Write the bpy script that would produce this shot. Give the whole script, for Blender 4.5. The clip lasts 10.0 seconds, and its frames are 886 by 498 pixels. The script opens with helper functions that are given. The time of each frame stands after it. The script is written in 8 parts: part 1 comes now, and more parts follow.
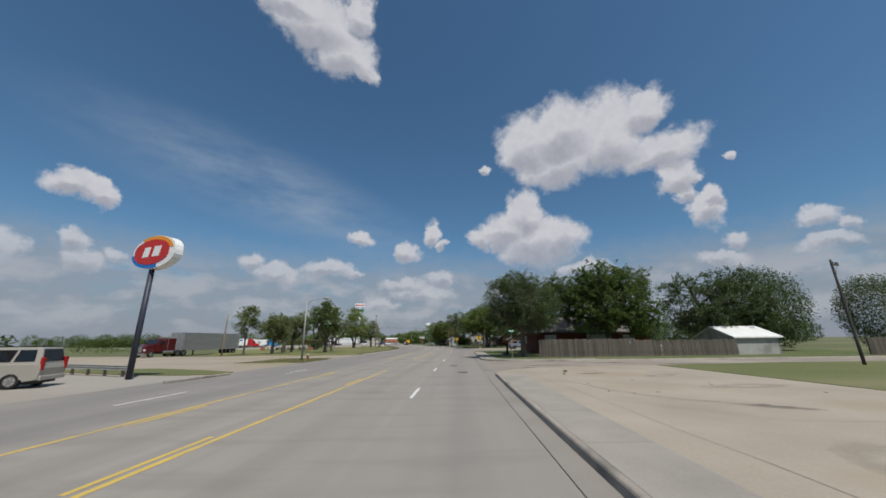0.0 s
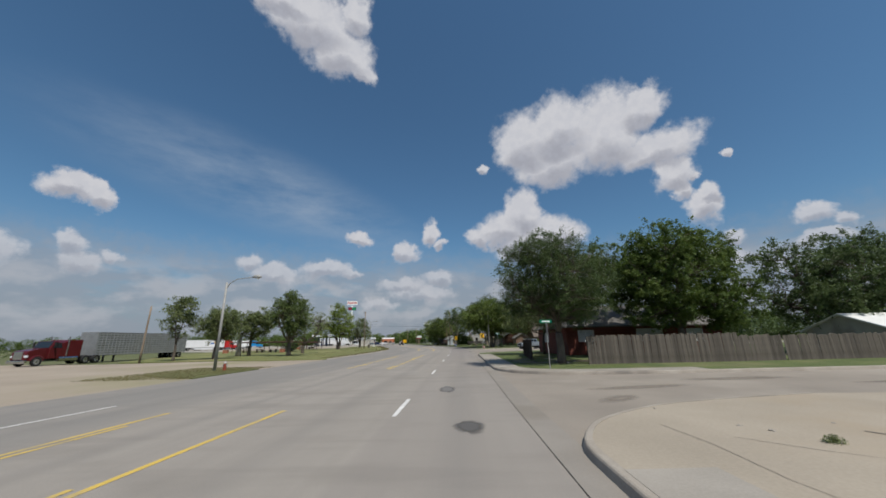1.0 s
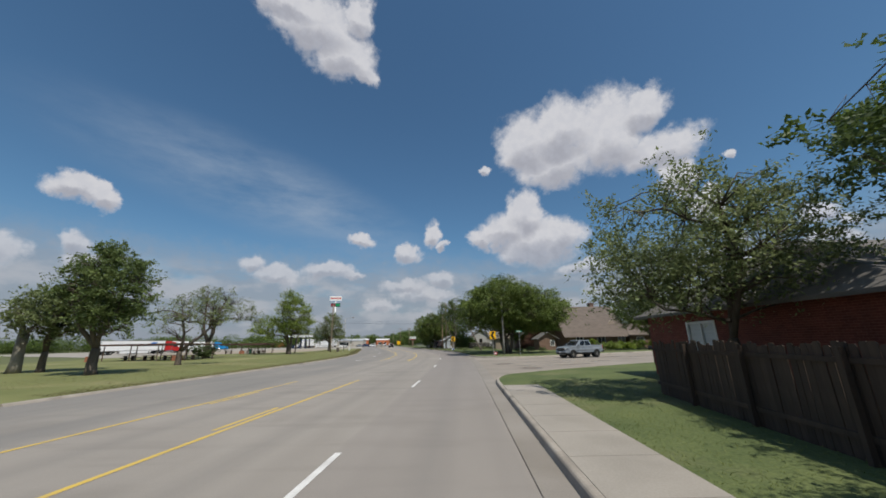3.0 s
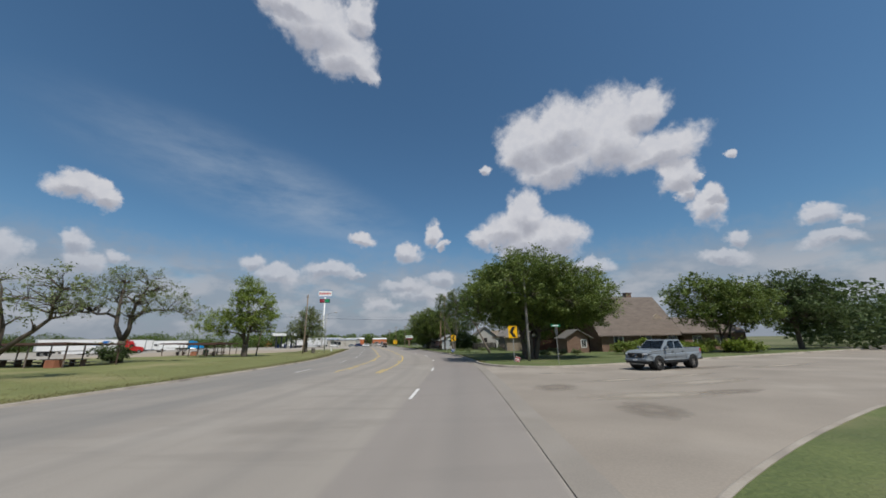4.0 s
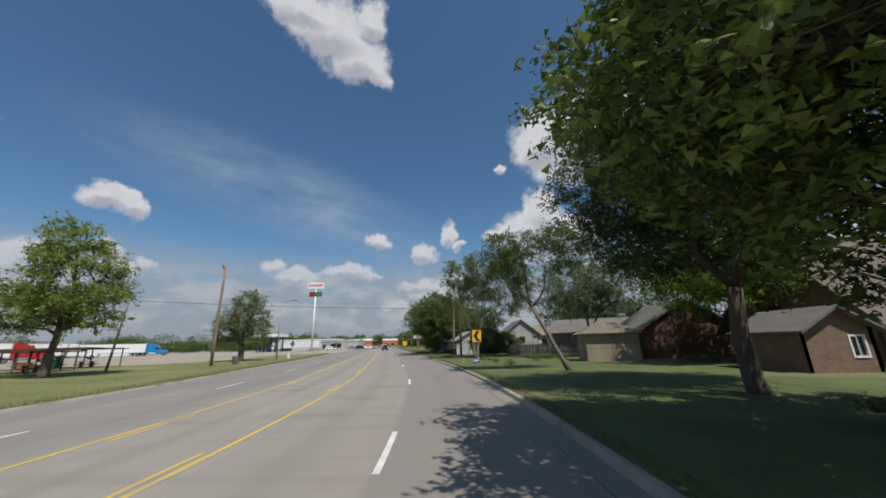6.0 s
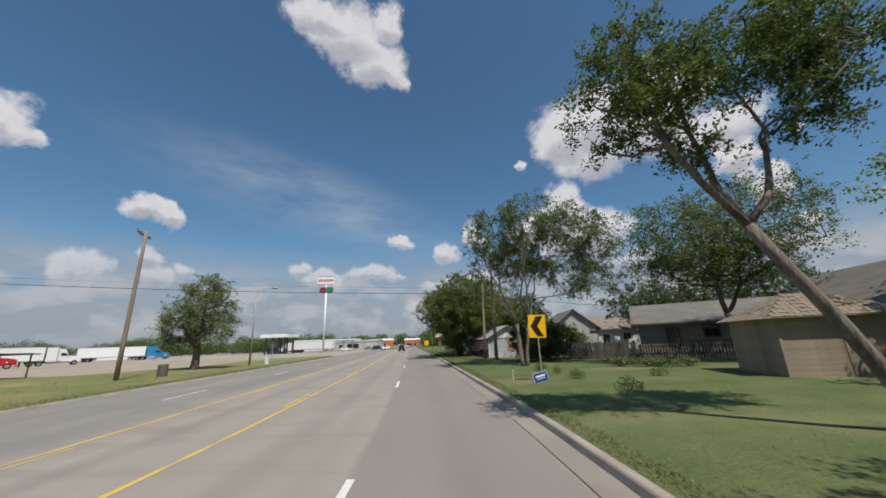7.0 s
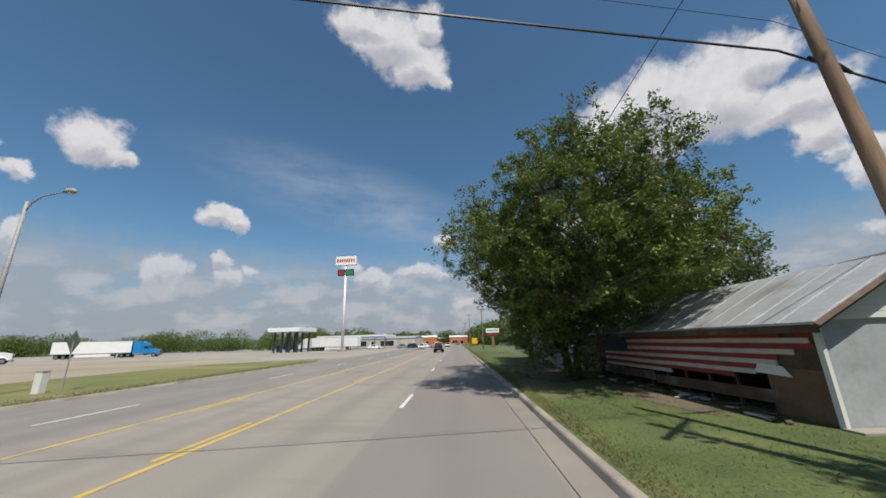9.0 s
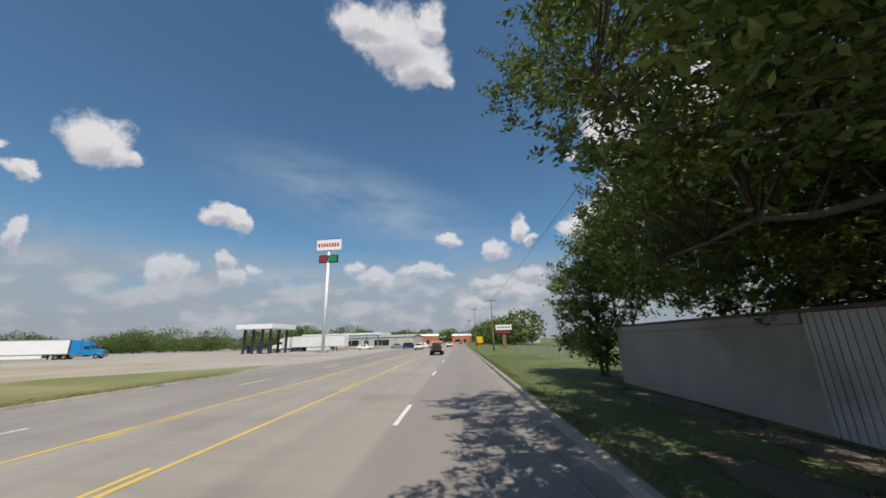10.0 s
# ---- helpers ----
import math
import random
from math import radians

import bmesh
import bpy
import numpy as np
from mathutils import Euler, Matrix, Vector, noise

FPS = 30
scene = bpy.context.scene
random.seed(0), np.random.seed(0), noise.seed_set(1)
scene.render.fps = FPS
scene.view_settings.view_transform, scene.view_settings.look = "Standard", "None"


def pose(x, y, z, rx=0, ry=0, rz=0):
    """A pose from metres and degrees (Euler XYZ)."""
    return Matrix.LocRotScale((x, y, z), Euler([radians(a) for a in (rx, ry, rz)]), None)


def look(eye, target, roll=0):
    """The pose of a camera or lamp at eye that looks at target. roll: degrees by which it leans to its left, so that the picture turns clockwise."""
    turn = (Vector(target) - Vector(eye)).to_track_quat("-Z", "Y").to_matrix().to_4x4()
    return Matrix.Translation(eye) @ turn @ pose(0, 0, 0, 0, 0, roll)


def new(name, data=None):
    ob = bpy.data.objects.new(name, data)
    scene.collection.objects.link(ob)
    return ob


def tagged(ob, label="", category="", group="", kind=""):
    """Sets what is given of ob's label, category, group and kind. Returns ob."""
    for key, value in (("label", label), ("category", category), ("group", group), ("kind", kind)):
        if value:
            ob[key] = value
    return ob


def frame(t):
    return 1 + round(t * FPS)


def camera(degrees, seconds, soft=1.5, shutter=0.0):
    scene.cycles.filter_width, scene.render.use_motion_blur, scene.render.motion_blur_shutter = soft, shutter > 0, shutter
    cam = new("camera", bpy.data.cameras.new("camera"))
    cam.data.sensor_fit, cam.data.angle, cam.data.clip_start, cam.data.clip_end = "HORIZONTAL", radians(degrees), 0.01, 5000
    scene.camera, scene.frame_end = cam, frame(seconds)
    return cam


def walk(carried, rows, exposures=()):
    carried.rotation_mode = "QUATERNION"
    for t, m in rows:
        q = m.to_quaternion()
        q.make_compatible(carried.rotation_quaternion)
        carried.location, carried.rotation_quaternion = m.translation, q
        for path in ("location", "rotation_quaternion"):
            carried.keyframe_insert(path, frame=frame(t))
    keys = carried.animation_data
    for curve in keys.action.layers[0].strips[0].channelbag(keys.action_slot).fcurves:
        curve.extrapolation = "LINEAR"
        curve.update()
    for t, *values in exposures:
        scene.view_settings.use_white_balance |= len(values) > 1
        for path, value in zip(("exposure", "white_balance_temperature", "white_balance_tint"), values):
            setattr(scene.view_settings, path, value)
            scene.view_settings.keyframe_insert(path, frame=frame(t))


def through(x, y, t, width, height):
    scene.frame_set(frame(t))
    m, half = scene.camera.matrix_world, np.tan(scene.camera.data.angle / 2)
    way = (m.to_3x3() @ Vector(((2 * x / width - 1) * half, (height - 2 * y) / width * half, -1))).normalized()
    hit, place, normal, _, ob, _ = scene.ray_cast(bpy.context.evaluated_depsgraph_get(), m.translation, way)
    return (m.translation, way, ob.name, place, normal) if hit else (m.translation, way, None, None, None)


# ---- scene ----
cam = camera(105.0, 10.0, soft=1.7)
PATH = [
    (0.0, pose(0.00, 0.00, 2.00, 105.16, 0.65, -0.00)),
    (0.5, pose(0.34, 7.54, 2.05, 105.22, 0.87, -0.01)),
    (1.0, pose(0.69, 15.05, 1.94, 105.05, 1.19, -0.10)),
    (1.5, pose(1.23, 22.42, 1.98, 105.17, 1.70, -0.22)),
    (2.0, pose(1.75, 29.70, 1.99, 105.18, 2.69, -0.24)),
    (2.5, pose(2.45, 36.99, 1.98, 105.30, 1.25, 0.23)),
    (4.0, pose(3.30, 60.62, 2.01, 105.19, 0.93, 0.24)),
    (4.5, pose(3.61, 68.62, 1.98, 105.19, 0.63, 0.45)),
    (5.0, pose(3.73, 76.78, 2.01, 105.38, 0.77, 0.73)),
    (6.5, pose(3.34, 100.35, 2.05, 105.34, 1.66, 5.03)),
    (7.0, pose(2.60, 108.22, 1.98, 105.35, 2.02, 7.14)),
    (7.5, pose(1.66, 116.13, 2.05, 105.33, 2.71, 9.37)),
    (8.0, pose(0.46, 123.95, 2.01, 105.35, 2.72, 11.78)),
    (8.5, pose(-1.07, 131.74, 2.02, 105.09, 2.09, 13.86)),
    (9.0, pose(-2.87, 139.43, 1.98, 105.22, 1.39, 14.92)),
    (9.5, pose(-4.68, 147.17, 2.01, 105.23, 1.44, 15.19)),
    (10.0, pose(-6.48, 154.93, 2.02, 105.06, 1.37, 15.37)),
]
walk(cam, PATH, [(0.0, -0.1, 6330, 11), (2.5, 0.0, 6400, 11), (5.0, -0.05, 6290, 11), (6.5, 0.08, 6470, 11), (8.0, 0.15, 6560, 11), (10.0, 0.2, 6600, 11)])

# ---- sky and sun ----
SUN_TO = Vector((0.285, -0.41, 0.866)).normalized()
SUN_ELEV = math.asin(SUN_TO.z)
SUN_AZ = math.atan2(SUN_TO.x, SUN_TO.y)
SKY_STRENGTH = 0.085
sun_data = bpy.data.lights.new("sun", "SUN")
sun_data.energy, sun_data.angle, sun_data.color = 4.4, radians(0.53), (0.985, 0.935, 0.835)
sun = new("sun", sun_data)
sun.matrix_world = look(SUN_TO * 200, (0, 0, 0))

# cloud puffs as azimuth, elevation, half width, half height in degrees
HIGH_CLOUDS = [(16.2, 31.3, 4.6, 4.0), (22.0, 32.1, 4.5, 4.3), (29.1, 30.1, 5.1, 5.5), (20.5, 27.5, 6.1, 3.4), (34.7, 31.9, 2.9, 2.4), (35.3, 26.0, 4.9, 2.7), (36.9, 22.2, 2.5, 2.4), (37.6, 19.5, 1.1, 1.5), (14.6, 20.0, 2.7, 3.7), (11.0, 17.5, 4.0, 2.7), (15.9, 15.9, 6.3, 3.6), (20.0, 15.7, 3.4, 3.0), (6.9, 16.7, 1.8, 1.7), (12.5, 14.0, 3.2, 1.7), (-24.8, 46.9, 5.4, 3.6), (-19.1, 43.6, 4.4, 3.3), (-30.2, 48.0, 4.5, 2.0), (-15.8, 48.6, 2.0, 2.4), (-15.1, 41.8, 1.9, 1.5)]
SIDE_CLOUDS = [(39.4, 16.6, 2.0, 2.1), (40.4, 17.9, 1.2, 1.4), (39.1, 21.0, 0.8, 0.6), (41.7, 12.6, 1.3, 1.1), (49.5, 13.2, 1.8, 1.4), (51.5, 11.6, 1.0, 0.9), (-49.7, 17.8, 2.3, 1.4), (-47.3, 17.7, 1.2, 1.4), (-48.6, 11.8, 1.5, 1.7), (-47.5, 9.4, 2.0, 1.2), (-44.9, 10.6, 1.1, 0.9), (-14.2, 16.6, 2.0, 1.3), (-6.0, 15.0, 2.0, 1.5), (-1.8, 17.8, 1.5, 1.9), (-0.1, 15.7, 1.0, 0.8), (7.8, 27.6, 0.9, 1.1), (43.8, 23.0, 0.7, 0.7)]
LOW_CLOUDS = [(-29.4, 11.9, 1.8, 1.2), (-26.2, 10.4, 2.9, 1.2), (-19.2, 11.2, 3.5, 1.4), (-15.7, 10.5, 1.7, 0.6), (-0.1, 10.1, 2.5, 1.4), (-6.1, 9.0, 3.8, 1.1), (-3.2, 7.7, 5.0, 1.1), (-64.0, 24.0, 2.9, 2.3), (-61.0, 22.9, 1.4, 1.0), (-69.1, 18.4, 1.1, 1.1), (-72.0, 20.9, 1.3, 0.7), (-68.2, 11.6, 0.8, 1.5), (-54.8, 9.4, 2.1, 1.9), (39.9, 10.2, 2.8, 0.9), (23.2, 10.9, 3.7, 0.9), (49.2, 9.7, 2.6, 0.8), (-10.3, 5.9, 2.9, 0.8)]


def make_world():
    w = bpy.data.worlds.new("sky")
    scene.world = w
    w.use_nodes = True
    nt = w.node_tree
    N, L = nt.nodes, nt.links
    N.clear()

    def node(kind, **kw):
        n = N.new(kind)
        for k, v in kw.items():
            if k == "operation":
                n.operation = v
        return n

    def val(socket, v):
        if isinstance(v, (int, float, tuple)):
            socket.default_value = v
        else:
            L.new(v, socket)

    def math_(op, a, b=0.0, clamp=False):
        n = node("ShaderNodeMath", operation=op)
        n.use_clamp = clamp
        val(n.inputs[0], a)
        val(n.inputs[1], b)
        return n.outputs[0]

    def smooth(x, lo, hi):
        n = N.new("ShaderNodeMapRange")
        n.interpolation_type = "SMOOTHSTEP"
        val(n.inputs[0], x)
        n.inputs[1].default_value, n.inputs[2].default_value = lo, hi
        return n.outputs[0]

    def mix(f, a, b):
        n = N.new("ShaderNodeMix")
        n.data_type = "RGBA"
        val(n.inputs[0], f)
        val(n.inputs[6], a)
        val(n.inputs[7], b)
        return n.outputs[2]

    def fbm(vec, scale, detail, rough=0.55):
        n = N.new("ShaderNodeTexNoise")
        n.inputs["Scale"].default_value = scale
        n.inputs["Detail"].default_value = detail
        n.inputs["Roughness"].default_value = rough
        L.new(vec, n.inputs["Vector"])
        return n

    co = N.new("ShaderNodeTexCoord").outputs["Generated"]
    sky = N.new("ShaderNodeTexSky")
    sky.sky_type, sky.sun_disc = "NISHITA", False
    sky.sun_elevation, sky.sun_rotation = SUN_ELEV, SUN_AZ
    sky.air_density, sky.dust_density, sky.ozone_density = 1.0, 0.6, 1.4
    sep = N.new("ShaderNodeSeparateXYZ")
    L.new(co, sep.inputs[0])
    height = sep.outputs[2]

    # billows: the lookup direction is pushed about by noise before the puffs are tested
    warp = fbm(co, 9.0, 7.0, 0.62)
    wv = N.new("ShaderNodeVectorMath")
    wv.operation = "MULTIPLY_ADD"
    L.new(warp.outputs["Color"], wv.inputs[0])
    wv.inputs[1].default_value = (0.11, 0.11, 0.11)
    off = N.new("ShaderNodeVectorMath")
    off.operation = "SUBTRACT"
    L.new(co, off.inputs[0])
    off.inputs[1].default_value = (0.055, 0.055, 0.055)
    L.new(off.outputs[0], wv.inputs[2])
    wco = wv.outputs[0]
    fine = fbm(co, 45.0, 6.0, 0.6).outputs[0]

    def puff(vec, az, el, ra, re, roll=0.0):
        a, e = radians(az), radians(el)
        d = Vector((math.sin(a) * math.cos(e), math.cos(a) * math.cos(e), math.sin(e)))
        m = N.new("ShaderNodeMapping")
        m.vector_type = "TEXTURE"
        L.new(vec, m.inputs[0])
        m.inputs["Location"].default_value = d
        r = Matrix.Rotation(-a, 3, "Z") @ Matrix.Rotation(e, 3, "X") @ Matrix.Rotation(radians(roll), 3, "Y")
        m.inputs["Rotation"].default_value = r.to_euler()
        m.inputs["Scale"].default_value = (math.sin(radians(ra * 1.08)), 1.0, math.sin(radians(re * 1.12)))
        n = N.new("ShaderNodeVectorMath")
        n.operation = "LENGTH"
        L.new(m.outputs[0], n.inputs[0])
        s = N.new("ShaderNodeSeparateXYZ")
        L.new(m.outputs[0], s.inputs[0])
        return math_("SUBTRACT", 1.25, n.outputs["Value"]), s.outputs[2]

    field, low = None, None
    for puffs in (HIGH_CLOUDS, SIDE_CLOUDS, LOW_CLOUDS):
        for p in puffs:
            f, z = puff(wco, *p)
            # underside shade: grows towards the lower edge of each puff
            shade = math_("MULTIPLY", math_("MULTIPLY", z, -1.0), math_("MAXIMUM", f, 0.0))
            field = f if field is None else math_("MAXIMUM", field, f)
            low = shade if low is None else math_("MAXIMUM", low, shade)
    # the sky goes on with scattered fair-weather cloud behind and overhead
    rest = fbm(co, 5.0, 6.0).outputs[0]
    behind = smooth(math_("MULTIPLY", sep.outputs[1], -1.0), -0.05, 0.15)
    rest = math_("MULTIPLY", smooth(rest, 0.56, 0.62), behind)
    dens = smooth(math_("ADD", field, math_("MULTIPLY", math_("SUBTRACT", fine, 0.5), 0.55)), 0.06, 0.6)
    # thin high streak
    cir, _ = puff(co, -28.0, 22.5, 28.0, 6.5, 14.0)
    streak = N.new("ShaderNodeMapping")
    L.new(co, streak.inputs[0])
    streak.inputs["Scale"].default_value = (1.6, 1.6, 5.0)
    st = fbm(streak.outputs[0], 3.0, 5.0, 0.6).outputs[0]
    thin = math_("MULTIPLY", math_("MULTIPLY", smooth(cir, 0.2, 1.1), smooth(st, 0.2, 0.8)), 0.62)
    # pale bank of far cloud and haze near the horizon
    bank_co = N.new("ShaderNodeMapping")
    L.new(co, bank_co.inputs[0])
    bank_co.inputs["Scale"].default_value = (1.0, 1.0, 3.2)
    bn = fbm(bank_co.outputs[0], 6.0, 7.0, 0.6).outputs[0]
    bank = math_("MULTIPLY", smooth(bn, 0.24, 0.52), math_("SUBTRACT", 1.0, smooth(math_("ADD", height, math_("MULTIPLY", math_("SUBTRACT", fine, 0.5), 0.08)), 0.15, 0.27)))
    haze = math_("MULTIPLY", math_("SUBTRACT", 1.0, smooth(height, -0.02, 0.30)), 0.95)

    base = sky.outputs[0]
    tint = N.new("ShaderNodeMix")
    tint.data_type, tint.blend_type = "RGBA", "MULTIPLY"
    tint.inputs[0].default_value = 1.0
    L.new(base, tint.inputs[6])
    tint.inputs[7].default_value = (0.71, 1.0, 1.08, 1)
    base = tint.outputs[2]
    base = mix(haze, base, (2.8, 3.3, 3.9, 1))
    base = mix(thin, base, (4.2, 5.0, 6.0, 1))
    base = mix(math_("MULTIPLY", bank, 0.7), base, (3.5, 3.85, 4.4, 1))
    billow_co = N.new("ShaderNodeMapping")
    L.new(co, billow_co.inputs[0])
    billow_co.inputs["Scale"].default_value = (1.0, 1.0, 2.0)
    bb = fbm(billow_co.outputs[0], 11.0, 5.0, 0.5).outputs[0]
    billow = math_("MULTIPLY", smooth(bb, 0.43, 0.64), math_("MULTIPLY", math_("SUBTRACT", 1.0, smooth(height, 0.13, 0.22)), smooth(height, 0.0, 0.06)))
    base = mix(math_("MULTIPLY", billow, 0.62), base, (5.5, 5.65, 5.95, 1))
    lit = mix(smooth(low, 0.05, 0.42), (7.3, 7.3, 7.5, 1), (4.3, 4.4, 4.9, 1))
    lit = mix(math_("MULTIPLY", smooth(fine, 0.62, 0.38), 0.3), lit, (5.7, 5.9, 6.5, 1))
    dens = math_("MULTIPLY", dens, math_("ADD", 0.5, math_("MULTIPLY", smooth(height, 0.1, 0.3), 0.5)))
    base = mix(dens, base, lit)
    base = mix(rest, base, (6.8, 6.9, 7.2, 1))
    bg = N.new("ShaderNodeBackground")
    L.new(base, bg.inputs[0])
    bg.inputs[1].default_value = SKY_STRENGTH
    out = N.new("ShaderNodeOutputWorld")
    L.new(bg.outputs[0], out.inputs[0])


make_world()

# ---- materials ----


def mat(name, c1, c2=None, scale=3.0, fine=40.0, rough=0.8, bump=0.15, metal=0.0, stretch=(1, 1, 1), dirt=None, rnd=0.0, depth=0.01, spec=0.4, coords="Object"):
    """Two tones mixed by coarse and fine noise, with a fine relief. rnd: spread of brightness between objects. dirt: a third tone in blotches."""
    m = bpy.data.materials.new(name)
    m.use_nodes = True
    nt = m.node_tree
    N, L = nt.nodes, nt.links
    b = N["Principled BSDF"]
    c2 = c2 or tuple(v * 0.75 for v in c1)
    co = N.new("ShaderNodeTexCoord").outputs[coords]
    mp = N.new("ShaderNodeMapping")
    L.new(co, mp.inputs[0])
    mp.inputs["Scale"].default_value = stretch
    n1, n2 = N.new("ShaderNodeTexNoise"), N.new("ShaderNodeTexNoise")
    for n, s, d in ((n1, scale, 5.0), (n2, fine, 4.0)):
        L.new(mp.outputs[0], n.inputs["Vector"])
        n.inputs["Scale"].default_value, n.inputs["Detail"].default_value = s, d
    add = N.new("ShaderNodeMath")
    add.operation = "MULTIPLY_ADD"
    L.new(n2.outputs[0], add.inputs[0])
    add.inputs[1].default_value = 0.6
    L.new(n1.outputs[0], add.inputs[2])
    rmp = N.new("ShaderNodeMapRange")
    L.new(add.outputs[0], rmp.inputs[0])
    rmp.inputs[1].default_value, rmp.inputs[2].default_value = 0.55, 1.05
    mx = N.new("ShaderNodeMix")
    mx.data_type = "RGBA"
    L.new(rmp.outputs[0], mx.inputs[0])
    mx.inputs[6].default_value, mx.inputs[7].default_value = (*c2, 1), (*c1, 1)
    col = mx.outputs[2]
    if dirt:
        n3 = N.new("ShaderNodeTexNoise")
        L.new(mp.outputs[0], n3.inputs["Vector"])
        n3.inputs["Scale"].default_value, n3.inputs["Detail"].default_value = scale * 0.45, 6.0
        r3 = N.new("ShaderNodeMapRange")
        r3.interpolation_type = "SMOOTHSTEP"
        L.new(n3.outputs[0], r3.inputs[0])
        r3.inputs[1].default_value, r3.inputs[2].default_value = 0.5, 0.72
        m3 = N.new("ShaderNodeMix")
        m3.data_type = "RGBA"
        L.new(r3.outputs[0], m3.inputs[0])
        L.new(col, m3.inputs[6])
        m3.inputs[7].default_value = (*dirt, 1)
        col = m3.outputs[2]
    if rnd:
        oi = N.new("ShaderNodeObjectInfo")
        hs = N.new("ShaderNodeHueSaturation")
        mr = N.new("ShaderNodeMapRange")
        L.new(oi.outputs["Random"], mr.inputs[0])
        mr.inputs[3].default_value, mr.inputs[4].default_value = 1 - rnd, 1 + rnd
        L.new(mr.outputs[0], hs.inputs["Value"])
        L.new(col, hs.inputs["Color"])
        col = hs.outputs[0]
    L.new(col, b.inputs["Base Color"])
    b.inputs["Roughness"].default_value, b.inputs["Metallic"].default_value = rough, metal
    b.inputs["Specular IOR Level"].default_value = spec
    if bump:
        bp = N.new("ShaderNodeBump")
        bp.inputs["Strength"].default_value, bp.inputs["Distance"].default_value = bump, depth
        L.new(n2.outputs[0], bp.inputs["Height"])
        L.new(bp.outputs[0], b.inputs["Normal"])
    return m


def leaf_mat(name, c1, c2, through=0.35):
    """Leaves: tone varies from leaf to leaf and from clump to clump; some light passes through."""
    m = bpy.data.materials.new(name)
    m.use_nodes = True
    nt = m.node_tree
    N, L = nt.nodes, nt.links
    N.clear()
    geo = N.new("ShaderNodeNewGeometry")
    co = N.new("ShaderNodeTexCoord")
    nz = N.new("ShaderNodeTexNoise")
    L.new(co.outputs["Object"], nz.inputs["Vector"])
    nz.inputs["Scale"].default_value, nz.inputs["Detail"].default_value = 0.9, 3.0
    ad = N.new("ShaderNodeMath")
    ad.operation = "MULTIPLY_ADD"
    L.new(geo.outputs["Random Per Island"], ad.inputs[0])
    ad.inputs[1].default_value = 0.55
    L.new(nz.outputs[0], ad.inputs[2])
    rm = N.new("ShaderNodeMapRange")
    L.new(ad.outputs[0], rm.inputs[0])
    rm.inputs[1].default_value, rm.inputs[2].default_value = 0.4, 1.1
    mx = N.new("ShaderNodeMix")
    mx.data_type = "RGBA"
    L.new(rm.outputs[0], mx.inputs[0])
    mx.inputs[6].default_value, mx.inputs[7].default_value = (*c1, 1), (*c2, 1)
    p = N.new("ShaderNodeBsdfPrincipled")
    p.inputs["Roughness"].default_value = 0.55
    p.inputs["Specular IOR Level"].default_value = 0.28
    L.new(mx.outputs[2], p.inputs["Base Color"])
    t = N.new("ShaderNodeBsdfTranslucent")
    L.new(mx.outputs[2], t.inputs[0])
    ms = N.new("ShaderNodeMixShader")
    ms.inputs[0].default_value = through
    L.new(p.outputs[0], ms.inputs[1])
    L.new(t.outputs[0], ms.inputs[2])
    o = N.new("ShaderNodeOutputMaterial")
    L.new(ms.outputs[0], o.inputs[0])
    return m


def smudge_mat(name, c, full=0.5):
    """A thin smudge of oil, sand or soil that thins out towards its ragged edge."""
    m = bpy.data.materials.new(name)
    m.use_nodes = True
    nt = m.node_tree
    N, L = nt.nodes, nt.links
    p = N["Principled BSDF"]
    p.inputs["Base Color"].default_value = (*c, 1)
    p.inputs["Roughness"].default_value = 0.8
    co = N.new("ShaderNodeTexCoord")
    mp = N.new("ShaderNodeMapping")
    mp.inputs["Location"].default_value, mp.inputs["Scale"].default_value = (-1, -1, 0), (2, 2, 0)
    L.new(co.outputs["Generated"], mp.inputs[0])
    gr = N.new("ShaderNodeTexGradient")
    gr.gradient_type = "SPHERICAL"
    L.new(mp.outputs[0], gr.inputs[0])
    nz = N.new("ShaderNodeTexNoise")
    L.new(co.outputs["Object"], nz.inputs["Vector"])
    nz.inputs["Scale"].default_value, nz.inputs["Detail"].default_value = 2.2, 6.0
    ml = N.new("ShaderNodeMath")
    ml.operation = "MULTIPLY_ADD"
    L.new(nz.outputs[0], ml.inputs[0])
    ml.inputs[1].default_value = 0.6
    L.new(gr.outputs[1], ml.inputs[2])
    rm = N.new("ShaderNodeMapRange")
    L.new(ml.outputs[0], rm.inputs[0])
    rm.inputs[1].default_value, rm.inputs[2].default_value = 0.44, 0.44 + full
    L.new(rm.outputs[0], p.inputs["Alpha"])
    return m


def glass_mat(name, tint=(0.02, 0.025, 0.03)):
    m = bpy.data.materials.new(name)
    m.use_nodes = True
    b = m.node_tree.nodes["Principled BSDF"]
    b.inputs["Base Color"].default_value = (*tint, 1)
    b.inputs["Roughness"].default_value = 0.06
    b.inputs["Specular IOR Level"].default_value = 0.8
    return m


def glow_mat(name, c, strength):
    m = bpy.data.materials.new(name)
    m.use_nodes = True
    b = m.node_tree.nodes["Principled BSDF"]
    b.inputs["Base Color"].default_value = (*c, 1)
    b.inputs["Emission Color"].default_value = (*c, 1)
    b.inputs["Emission Strength"].default_value = strength
    return m


